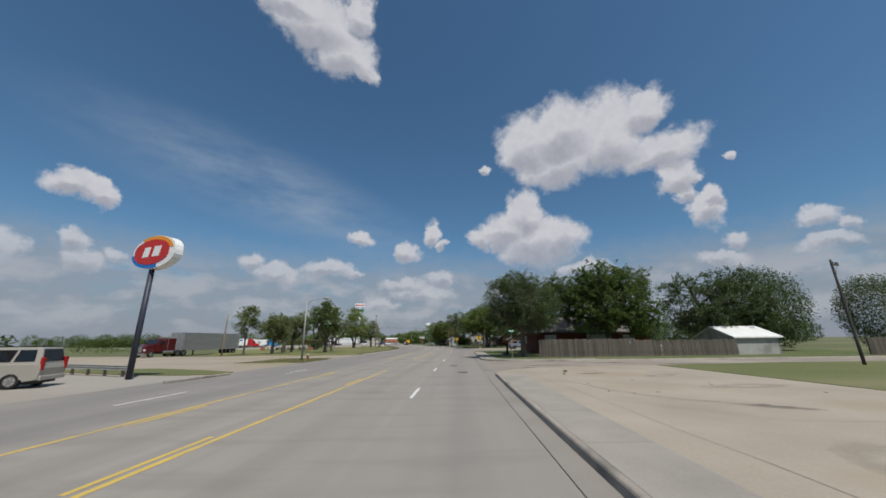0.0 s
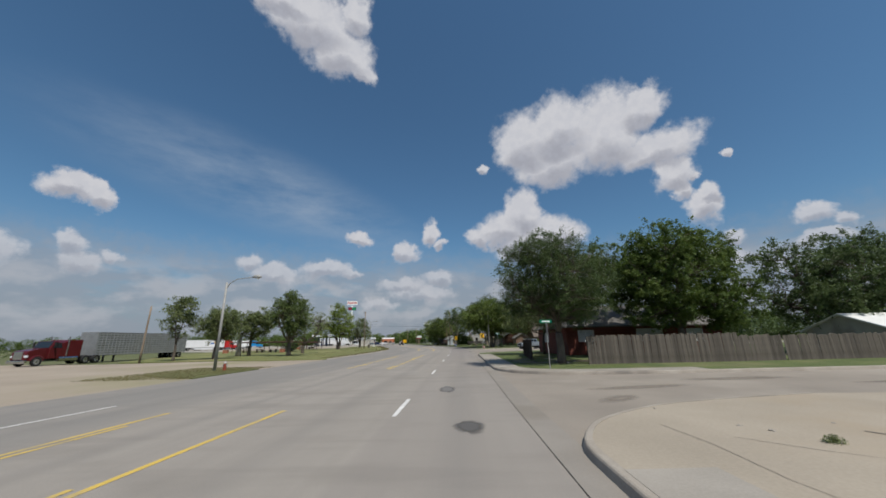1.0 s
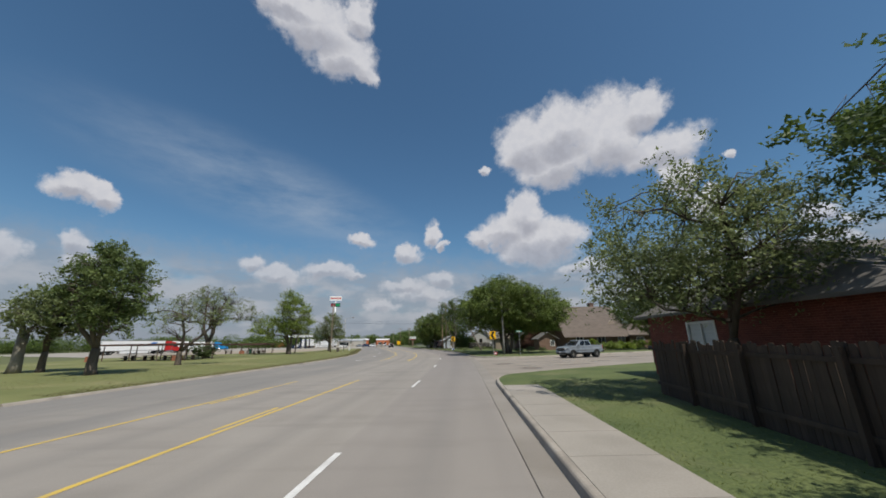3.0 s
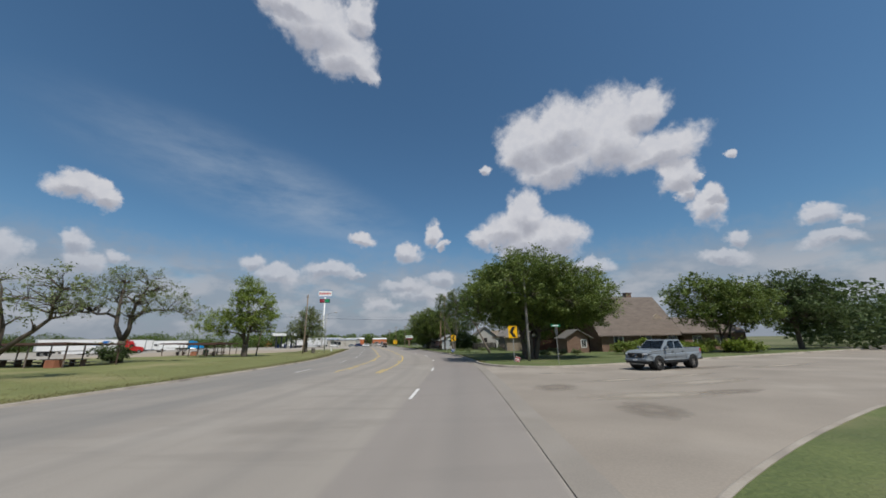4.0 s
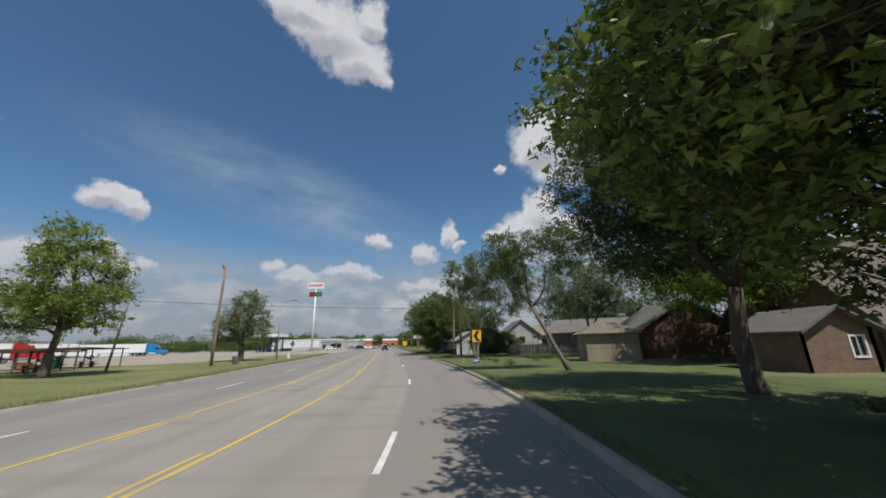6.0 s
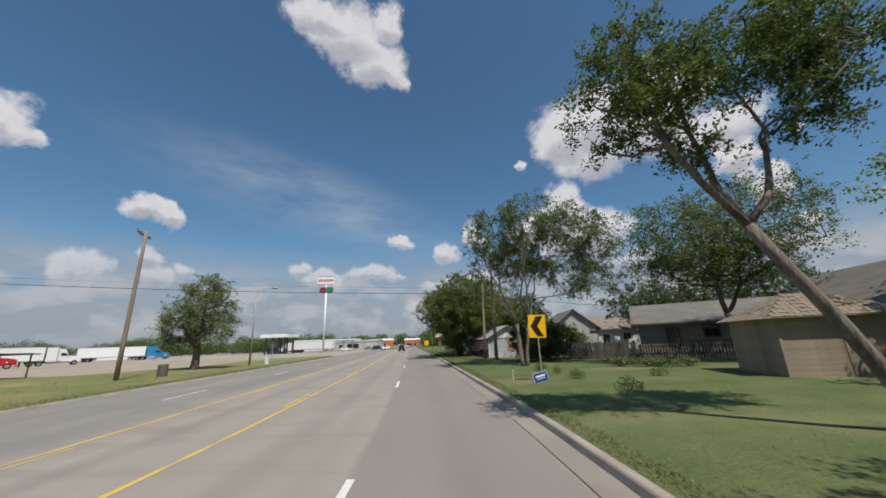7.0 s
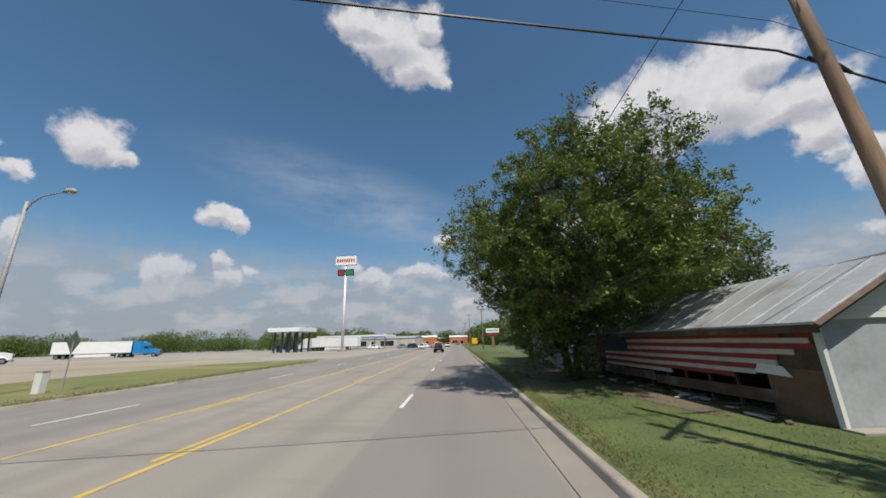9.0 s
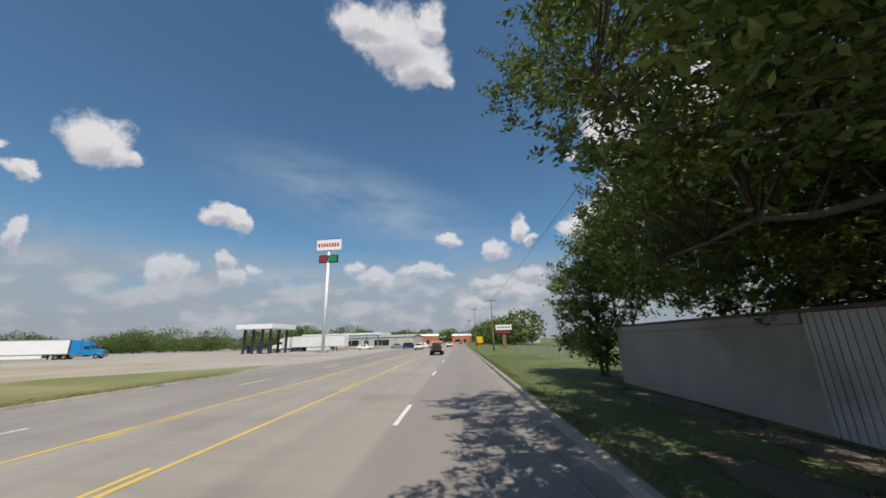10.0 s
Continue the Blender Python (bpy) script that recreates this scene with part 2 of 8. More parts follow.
def road_mat():
    """Worn pale asphalt: aggregate grain, lengthwise wheel wear, oil down the lanes' middles, patches; the kerb lane is a darker overlay."""
    m = bpy.data.materials.new("worn_asphalt")
    m.use_nodes = True
    nt = m.node_tree
    N, L = nt.nodes, nt.links
    b = N["Principled BSDF"]
    uv = N.new("ShaderNodeTexCoord").outputs["UV"]
    sep = N.new("ShaderNodeSeparateXYZ")
    L.new(uv, sep.inputs[0])

    def noise_(scale, detail, stretch):
        mp = N.new("ShaderNodeMapping")
        L.new(uv, mp.inputs[0])
        mp.inputs["Scale"].default_value = stretch
        n = N.new("ShaderNodeTexNoise")
        L.new(mp.outputs[0], n.inputs["Vector"])
        n.inputs["Scale"].default_value, n.inputs["Detail"].default_value = scale, detail
        return n.outputs[0]

    def rng(x, lo, hi, a=0.0, bb=1.0):
        r = N.new("ShaderNodeMapRange")
        r.interpolation_type = "SMOOTHSTEP"
        L.new(x, r.inputs[0])
        r.inputs[1].default_value, r.inputs[2].default_value, r.inputs[3].default_value, r.inputs[4].default_value = lo, hi, a, bb
        return r.outputs[0]

    def mix(f, a, c, blend="MIX"):
        n = N.new("ShaderNodeMix")
        n.data_type, n.blend_type = "RGBA", blend
        for s, v in ((n.inputs[0], f), (n.inputs[6], a), (n.inputs[7], c)):
            if isinstance(v, (float, tuple)):
                s.default_value = v
            else:
                L.new(v, s)
        return n.outputs[2]

    col = mix(noise_(0.25, 6.0, (1.0, 0.35, 1.0)), (0.25, 0.222, 0.19, 1), (0.345, 0.31, 0.268, 1))
    streak = rng(noise_(1.6, 4.0, (1.0, 0.03, 1.0)), 0.35, 0.7)
    col = mix(streak, col, (0.27, 0.241, 0.208, 1))
    blot = rng(noise_(0.5, 5.0, (0.5, 0.9, 1.0)), 0.54, 0.72, 0.0, 0.6)
    col = mix(blot, col, (0.205, 0.182, 0.155, 1))
    smear = rng(noise_(0.9, 5.0, (0.22, 1.3, 1.0)), 0.5, 0.66, 0.0, 0.5)
    col = mix(smear, col, (0.225, 0.2, 0.173, 1))
    pale = rng(noise_(0.35, 6.0, (0.7, 0.5, 1.0)), 0.55, 0.75, 0.0, 0.45)
    col = mix(pale, col, (0.36, 0.327, 0.285, 1))
    # greyer, older asphalt on the lanes of the far side
    older = rng(sep.outputs[0], -8.2, -6.6, 1.0, 0.0)
    worn = rng(noise_(0.4, 5.0, (1.0, 0.25, 1.0)), 0.3, 0.6, 0.25, 0.8)
    old2 = N.new("ShaderNodeMath")
    old2.operation = "MULTIPLY"
    L.new(older, old2.inputs[0])
    L.new(worn, old2.inputs[1])
    col = mix(old2.outputs[0], col, (0.2, 0.187, 0.17, 1))
    # darker overlay on the lane beside the kerb
    edge = rng(sep.outputs[0], -0.18, 0.02)
    far_side = rng(sep.outputs[0], 3.28, 3.4, 1.0, 0.0)
    late = rng(sep.outputs[1], 30.0, 105.0, 0.25, 1.0)
    lane = N.new("ShaderNodeMath")
    lane.operation = "MULTIPLY"
    L.new(edge, lane.inputs[0])
    L.new(far_side, lane.inputs[1])
    lane2 = N.new("ShaderNodeMath")
    lane2.operation = "MULTIPLY"
    L.new(lane.outputs[0], lane2.inputs[0])
    L.new(late, lane2.inputs[1])
    dark = mix(noise_(0.6, 5.0, (1.0, 0.3, 1.0)), (0.2, 0.175, 0.158, 1), (0.265, 0.235, 0.212, 1))
    col = mix(lane2.outputs[0], col, dark)
    # oil line in the middle of each running lane
    mid = N.new("ShaderNodeMath")
    mid.operation = "PINGPONG"
    sh = N.new("ShaderNodeMath")
    L.new(sep.outputs[0], sh.inputs[0])
    sh.inputs[1].default_value = 35.0
    L.new(sh.outputs[0], mid.inputs[0])
    mid.inputs[1].default_value = 1.75
    oil = rng(mid.outputs[0], 1.15, 1.75, 0.0, 0.22)
    col = mix(oil, col, (0.15, 0.14, 0.13, 1))
    grain = noise_(55.0, 3.0, (1.0, 1.0, 1.0))
    col = mix(rng(grain, 0.3, 0.7, 0.0, 0.25), col, (0.12, 0.115, 0.11, 1))
    L.new(col, b.inputs["Base Color"])
    b.inputs["Roughness"].default_value = 0.85
    bp = N.new("ShaderNodeBump")
    bp.inputs["Strength"].default_value, bp.inputs["Distance"].default_value = 0.3, 0.006
    L.new(grain, bp.inputs["Height"])
    L.new(bp.outputs[0], b.inputs["Normal"])
    return m


ASPHALT = road_mat()
YELLOW = mat("yellow_road_paint", (0.62, 0.42, 0.07), (0.5, 0.36, 0.1), 1.5, 25, 0.7, 0.1, dirt=(0.36, 0.29, 0.16))
WHITE_LINE = mat("white_road_paint", (0.72, 0.71, 0.68), (0.5, 0.48, 0.45), 2.0, 25, 0.7, 0.1)
CONCRETE = mat("weathered_concrete", (0.335, 0.302, 0.26), (0.25, 0.226, 0.192), 0.7, 30, 0.88, 0.15, dirt=(0.25, 0.225, 0.19))
GUTTER = mat("gutter_concrete", (0.275, 0.247, 0.215), (0.215, 0.192, 0.165), 0.5, 30, 0.88, 0.15, dirt=(0.2, 0.175, 0.145))
PARKGRASS = mat("park_grass", (0.185, 0.19, 0.068), (0.125, 0.14, 0.045), 0.3, 14, 0.9, 0.9, dirt=(0.24, 0.215, 0.1), depth=0.05)
CURB_MAT = mat("kerb_concrete", (0.37, 0.33, 0.28), (0.26, 0.225, 0.185), 1.2, 30, 0.88, 0.2, dirt=(0.17, 0.15, 0.13))
LOT = mat("lot_concrete", (0.345, 0.315, 0.272), (0.275, 0.25, 0.215), 0.12, 14, 0.88, 0.12, dirt=(0.25, 0.218, 0.175))
APRON = mat("sandy_apron", (0.372, 0.32, 0.252), (0.285, 0.244, 0.19), 0.35, 20, 0.92, 0.25, dirt=(0.31, 0.25, 0.178))
STREET = mat("side_street_asphalt", (0.29, 0.252, 0.21), (0.212, 0.184, 0.154), 0.3, 22, 0.9, 0.2, dirt=(0.335, 0.296, 0.25))
DIRT = mat("dry_dirt", (0.36, 0.30, 0.235), (0.27, 0.225, 0.175), 0.15, 8, 0.95, 0.3, dirt=(0.24, 0.22, 0.12))
GRASS = mat("mown_grass", (0.122, 0.146, 0.048), (0.06, 0.086, 0.026), 0.45, 12, 0.9, 0.9, dirt=(0.175, 0.165, 0.08), depth=0.05)
DRYGRASS = mat("dry_grass", (0.15, 0.15, 0.06), (0.095, 0.115, 0.035), 0.12, 9, 0.95, 0.9, dirt=(0.23, 0.2, 0.115), depth=0.05)
FIELD = mat("prairie_field", (0.13, 0.135, 0.06), (0.085, 0.1, 0.035), 0.03, 3, 0.95, 0.8, dirt=(0.22, 0.19, 0.12), depth=0.1)
BARK = mat("bark", (0.14, 0.115, 0.09), (0.07, 0.056, 0.045), 3, 14, 0.95, 0.8, stretch=(1, 1, 0.25), depth=0.04)
BARK_PALE = mat("pale_bark", (0.235, 0.20, 0.165), (0.095, 0.078, 0.062), 4, 16, 0.95, 1.0, stretch=(1, 1, 0.25), depth=0.04)
LEAF_DARK = leaf_mat("dark_leaves", (0.042, 0.07, 0.024), (0.12, 0.165, 0.058), 0.34)
LEAF_MID = leaf_mat("green_leaves", (0.052, 0.09, 0.022), (0.155, 0.21, 0.052), 0.36)
LEAF_HEDGE = leaf_mat("hedge_leaves", (0.055, 0.092, 0.018), (0.21, 0.265, 0.064), 0.2)
LEAF_LIGHT = leaf_mat("light_leaves", (0.125, 0.178, 0.036), (0.32, 0.385, 0.095), 0.44)
LEAF_GREY = leaf_mat("greyish_leaves", (0.1, 0.132, 0.052), (0.27, 0.31, 0.135), 0.42)
LEAF_OPEN = leaf_mat("olive_leaves", (0.07, 0.105, 0.034), (0.19, 0.24, 0.082), 0.36)
LEAF_LIME = leaf_mat("yellow_green_leaves", (0.1, 0.155, 0.018), (0.29, 0.36, 0.055), 0.42)
OLDWOOD = mat("grey_fence_wood", (0.15, 0.128, 0.107), (0.08, 0.068, 0.056), 3, 25, 0.9, 0.4, stretch=(1, 1, 0.12), rnd=0.25)
POLEWOOD = mat("pole_wood", (0.3, 0.232, 0.163), (0.165, 0.128, 0.095), 4, 25, 0.9, 0.5, stretch=(1, 1, 0.08))
GREYPOLE = mat("grey_pole_wood", (0.29, 0.27, 0.245), (0.18, 0.166, 0.15), 4, 25, 0.9, 0.5, stretch=(1, 1, 0.08))
FRESHPOLE = mat("tan_pole_wood", (0.34, 0.232, 0.148), (0.18, 0.122, 0.08), 3, 25, 0.9, 0.5, stretch=(1, 1, 0.06), dirt=(0.12, 0.083, 0.058))
GALV = mat("galvanised_steel", (0.36, 0.355, 0.335), (0.27, 0.265, 0.25), 3, 40, 0.65, 0.05, metal=0.2)
DARKSTEEL = mat("dark_blue_steel", (0.045, 0.05, 0.07), (0.03, 0.034, 0.05), 3, 30, 0.5, 0.05, metal=0.2)
BLACK = mat("black_rubber", (0.018, 0.018, 0.018), (0.011, 0.011, 0.011), 5, 40, 0.85, 0.2)
BLACKPAINT = mat("black_paint", (0.012, 0.012, 0.012), (0.008, 0.008, 0.008), 3, 30, 0.5, 0.02)
CHROME = mat("chrome", (0.6, 0.6, 0.6), (0.45, 0.45, 0.45), 3, 30, 0.18, 0.0, metal=1.0)
GLASS = glass_mat("dark_glass")
REDROOF = mat("red_metal_roof", (0.60, 0.085, 0.035), (0.50, 0.065, 0.03), 1, 20, 0.45, 0.05)
SIGNRED = mat("sign_red", (0.52, 0.028, 0.025), (0.46, 0.024, 0.022), 1, 20, 0.4, 0.0)
SIGNBLUE = mat("sign_blue", (0.015, 0.16, 0.50), (0.012, 0.13, 0.43), 1, 20, 0.4, 0.0)
SIGNORANGE = mat("sign_orange", (0.78, 0.30, 0.02), (0.7, 0.26, 0.02), 1, 20, 0.4, 0.0)
SIGNWHITE = mat("sign_white", (0.80, 0.80, 0.78), (0.72, 0.72, 0.70), 1, 20, 0.45, 0.0)
SIGNYELLOW = mat("sign_yellow", (0.85, 0.47, 0.0), (0.8, 0.43, 0.0), 2, 30, 0.4, 0.0)
SIGNGREEN = mat("sign_green", (0.0, 0.19, 0.10), (0.0, 0.16, 0.085), 2, 30, 0.4, 0.0)
NAVY = mat("sign_navy", (0.008, 0.06, 0.30), (0.007, 0.05, 0.26), 2, 30, 0.4, 0.0)
SHINGLE = mat("brown_shingles", (0.165, 0.134, 0.112), (0.115, 0.092, 0.077), 1.0, 18, 0.95, 0.5, stretch=(1, 1, 3))
SHINGLE_GREY = mat("grey_shingles", (0.175, 0.163, 0.15), (0.115, 0.107, 0.098), 1.0, 18, 0.95, 0.5, dirt=(0.14, 0.125, 0.1), stretch=(1, 1, 3))
OLDROOF = mat("old_wood_shingles", (0.30, 0.26, 0.20), (0.13, 0.10, 0.075), 3.0, 20, 0.95, 0.5, dirt=(0.085, 0.07, 0.05), stretch=(1, 1, 4))
SIDING_WHITE = mat("white_siding", (0.72, 0.72, 0.70), (0.62, 0.62, 0.60), 1, 20, 0.7, 0.1)
SIDING_GREY = mat("grey_siding", (0.42, 0.41, 0.385), (0.33, 0.32, 0.3), 1, 20, 0.8, 0.1, dirt=(0.24, 0.23, 0.21))
SIDING_TAN = mat("tan_siding", (0.35, 0.29, 0.22), (0.26, 0.21, 0.16), 1.5, 20, 0.85, 0.15, dirt=(0.20, 0.16, 0.12), rnd=0.08)
STUCCO = mat("pale_stucco", (0.50, 0.475, 0.42), (0.42, 0.395, 0.345), 0.8, 25, 0.9, 0.2, dirt=(0.32, 0.29, 0.25))
TIN = mat("bare_tin", (0.50, 0.51, 0.52), (0.36, 0.37, 0.38), 1.2, 10, 0.5, 0.1, metal=0.35, dirt=(0.27, 0.26, 0.25))
TINGREY = mat("grey_sheet_metal", (0.45, 0.48, 0.51), (0.35, 0.375, 0.40), 1.2, 10, 0.55, 0.1, metal=0.2, dirt=(0.22, 0.22, 0.21))
PLYWOOD = mat("plywood", (0.48, 0.30, 0.13), (0.36, 0.21, 0.09), 1.5, 20, 0.8, 0.1, stretch=(1, 1, 0.15))
BROWNWALL = mat("weathered_brown_boards", (0.13, 0.085, 0.06), (0.075, 0.05, 0.038), 2.0, 20, 0.9, 0.4, dirt=(0.2, 0.17, 0.14))
FLAGRED = mat("faded_red_paint", (0.33, 0.045, 0.04), (0.22, 0.04, 0.035), 2.5, 22, 0.8, 0.2, dirt=(0.16, 0.08, 0.065))
FLAGWHITE = mat("faded_white_paint", (0.62, 0.58, 0.53), (0.46, 0.42, 0.38), 2.5, 22, 0.8, 0.2, dirt=(0.30, 0.25, 0.21))
FLAGBLUE = mat("faded_blue_paint", (0.045, 0.055, 0.11), (0.03, 0.037, 0.07), 2.5, 22, 0.8, 0.2)
TRAILER = mat("white_trailer_skin", (0.78, 0.78, 0.78), (0.70, 0.70, 0.69), 0.6, 14, 0.4, 0.02)
CANOPYBROWN = mat("brown_shelter_roof", (0.11, 0.06, 0.045), (0.075, 0.042, 0.033), 1, 15, 0.8, 0.2)
REDPAINT = mat("red_truck_paint", (0.45, 0.02, 0.02), (0.4, 0.018, 0.018), 1, 20, 0.3, 0.0)
MAROON = mat("maroon_truck_paint", (0.095, 0.012, 0.014), (0.075, 0.01, 0.012), 1, 20, 0.25, 0.0)
BLUEPAINT = mat("bright_blue_paint", (0.01, 0.22, 0.5), (0.01, 0.19, 0.45), 1, 20, 0.3, 0.0)
DKBLUE = mat("dark_blue_paint", (0.012, 0.03, 0.09), (0.01, 0.025, 0.075), 1, 20, 0.3, 0.0)
WHITEPAINT = mat("white_vehicle_paint", (0.75, 0.75, 0.74), (0.68, 0.68, 0.67), 1, 20, 0.3, 0.0)
GREYPAINT = mat("cement_grey_paint", (0.2, 0.225, 0.25), (0.185, 0.21, 0.235), 1, 20, 0.25, 0.0)
CHAMPAGNE = mat("champagne_paint", (0.33, 0.31, 0.27), (0.3, 0.28, 0.245), 1, 20, 0.3, 0.0)
TAILRED = mat("tail_lamp_red", (0.35, 0.01, 0.01), (0.3, 0.01, 0.01), 1, 20, 0.2, 0.0)
CLEARLAMP = mat("clear_lamp", (0.7, 0.72, 0.75), (0.6, 0.62, 0.65), 1, 20, 0.12, 0.0)

# ---- helpers for building ----


def thing(name, x, y, z=0.0, rz=0.0, label="", category="", group="", kind=""):
    ob = new(name)
    ob.matrix_world = pose(x, y, z, 0, 0, rz)
    return tagged(ob, label, category, group, kind)


def part(name, bm, material, parent, label="", smooth=False):
    """Links a bmesh as one mesh object under a thing or a part (in the parent's own axes)."""
    me = bpy.data.meshes.new(name)
    bmesh.ops.recalc_face_normals(bm, faces=bm.faces)
    bm.to_mesh(me)
    bm.free()
    return mesh_part(name, me, material, parent, label, smooth)


def mesh_part(name, me, material, parent, label="", smooth=False):
    if not me.materials:
        me.materials.append(material)
    if smooth:
        me.polygons.foreach_set("use_smooth", [True] * len(me.polygons))
    ob = new(name, me)
    ob.parent = parent
    return tagged(ob, label)


def structure(name, bm, material, label, category):
    return tagged(part(name, bm, material, None), label, category, "", "structure")


def box(bm, x0, x1, y0, y1, z0, z1, m=None, bevel=0.0):
    r = bmesh.ops.create_cube(bm, size=1.0)
    vs = r["verts"]
    bmesh.ops.transform(bm, verts=vs, matrix=Matrix.Translation(((x0 + x1) / 2, (y0 + y1) / 2, (z0 + z1) / 2)) @ Matrix.Diagonal((x1 - x0, y1 - y0, z1 - z0, 1)))
    if bevel:
        es = list({e for v in vs for e in v.link_edges})
        g = bmesh.ops.bevel(bm, geom=es, offset=bevel, segments=2, profile=0.5, affect="EDGES")
        vs = list({v for f in g["faces"] for v in f.verts} | {v for v in vs if v.is_valid})
    if m is not None:
        bmesh.ops.transform(bm, verts=vs, matrix=m)
    return vs


def cyl(bm, p, q, r0, r1=None, n=12):
    """A closed tapered round bar from p to q."""
    p, q = Vector(p), Vector(q)
    d = q - p
    r = bmesh.ops.create_cone(bm, cap_ends=True, segments=n, radius1=r0, radius2=r0 if r1 is None else r1, depth=d.length)
    m = Matrix.Translation((p + q) / 2) @ d.to_track_quat("Z", "Y").to_matrix().to_4x4()
    bmesh.ops.transform(bm, verts=r["verts"], matrix=m)
    return r["verts"]


def tube(bm, pts, radii, n=8):
    """A tapering tube along points."""
    rings, q, last = [], None, None
    for i, p in enumerate(pts):
        p = Vector(p)
        a = Vector(pts[max(0, i - 1)])
        b = Vector(pts[min(len(pts) - 1, i + 1)])
        d = (b - a).normalized()
        q = d.to_track_quat("Z", "Y") if q is None else last.rotation_difference(d) @ q
        last = d
        rings.append([bm.verts.new(p + q @ Vector((math.cos(k * math.tau / n) * radii[i], math.sin(k * math.tau / n) * radii[i], 0))) for k in range(n)])
    for a, b in zip(rings, rings[1:]):
        for k in range(n):
            bm.faces.new((a[k], a[(k + 1) % n], b[(k + 1) % n], b[k]))
    bm.faces.new(list(reversed(rings[0])))
    bm.faces.new(rings[-1])


def prism(bm, outline, y0, y1, m=None):
    """An outline in x and z, pulled out from y0 to y1."""
    a = [bm.verts.new((x, y0, z)) for x, z in outline]
    b = [bm.verts.new((x, y1, z)) for x, z in outline]
    n = len(a)
    bm.faces.new(a)
    bm.faces.new(list(reversed(b)))
    for i in range(n):
        bm.faces.new((a[i], b[i], b[(i + 1) % n], a[(i + 1) % n]))
    if m is not None:
        bmesh.ops.transform(bm, verts=a + b, matrix=m)
    return a + b


def one(fn, *a, **k):
    bm = bmesh.new()
    fn(bm, *a, **k)
    return bm


# ---- the road's line: x of the dashed line between the two lanes on the kerb side, by y ----
KN_Y = [-200, -60, -20, 0, 13.4, 26, 38, 50, 62, 75, 87, 94, 100, 108, 116, 126, 139.5, 151.5, 166, 180, 220, 2600]
KN_X = [-11.5, -4.6, -2.65, -1.75, -1.2, -0.6, 0.1, 0.75, 1.4, 2.05, 2.38, 2.35, 2.05, 1.25, 0.05, -2.0, -4.85, -7.45, -10.7, -13.85, -22.8, -554]


def _line_table():
    ky, kx = np.array(KN_Y, float), np.array(KN_X, float)
    m = np.gradient(kx, ky)
    ys = np.arange(-200, 2600, 0.5)
    i = np.clip(np.searchsorted(ky, ys, "right") - 1, 0, len(ky) - 2)
    h = ky[i + 1] - ky[i]
    t = (ys - ky[i]) / h
    xs = (2 * t**3 - 3 * t**2 + 1) * kx[i] + (t**3 - 2 * t**2 + t) * h * m[i] + (-2 * t**3 + 3 * t**2) * kx[i + 1] + (t**3 - t**2) * h * m[i + 1]
    k = np.hanning(17)
    k /= k.sum()
    pad = np.concatenate([np.full(8, xs[0]), xs, np.full(8, xs[-1])])
    sm = np.convolve(pad, k, "valid")
    sm[:20], sm[-20:] = xs[:20], xs[-20:]
    return ys, sm


LINE_Y, LINE_X = _line_table()
SLOPE = np.gradient(LINE_X, LINE_Y)


def lane(o, y):
    """x of the line that keeps o metres to the side of the dashed line."""
    return float(np.interp(y, LINE_Y, LINE_X) + o * math.sqrt(1 + float(np.interp(y, LINE_Y, SLOPE)) ** 2))


KERB, LEFT = 4.0, -14.4

# ---- ground and road ----


from mathutils.geometry import tessellate_polygon


def plate(name, pts, z0, z1, material, label, category):
    """A flat slab with the outline pts (x, y), its top at z1."""
    bm = bmesh.new()
    top = [bm.verts.new((x, y, z1)) for x, y in pts]
    bot = [bm.verts.new((x, y, z0)) for x, y in pts]
    n = len(pts)
    for i in range(n):
        bm.faces.new((top[i], bot[i], bot[(i + 1) % n], top[(i + 1) % n]))
    for a, b, c in tessellate_polygon([[Vector((x, y, 0)) for x, y in pts]]):
        p, q, r = (Vector(pts[k]) for k in (a, b, c))
        area = (q - p).cross(r - p)
        if abs(area) > 1e-6:
            bm.faces.new((top[a], top[b], top[c]) if area > 0 else (top[a], top[c], top[b]))
    return structure(name, bm, material, label, category)


def edge(o, y0, y1, step=2.0):
    n = max(1, int(round(abs(y1 - y0) / step)))
    return [(lane(o, y0 + (y1 - y0) * i / n), y0 + (y1 - y0) * i / n) for i in range(n + 1)]


def strip_mesh(o0, o1, y0, y1, z, step=2.0, uv=False):
    n = max(1, int(round((y1 - y0) / step)))
    vs, fs, uvs = [], [], []
    for i in range(n + 1):
        y = y0 + (y1 - y0) * i / n
        vs += [(lane(o0, y), y, z), (lane(o1, y), y, z)]
    for i in range(n):
        a = 2 * i
        fs.append((a, a + 1, a + 3, a + 2))
    me = bpy.data.meshes.new("strip")
    me.from_pydata(vs, [], fs)
    if uv:
        lay = me.uv_layers.new(name="UVMap")
        for lp in me.loops:
            v = lp.vertex_index
            lay.data[lp.index].uv = (o0 if v % 2 == 0 else o1, vs[v][1])
    return me


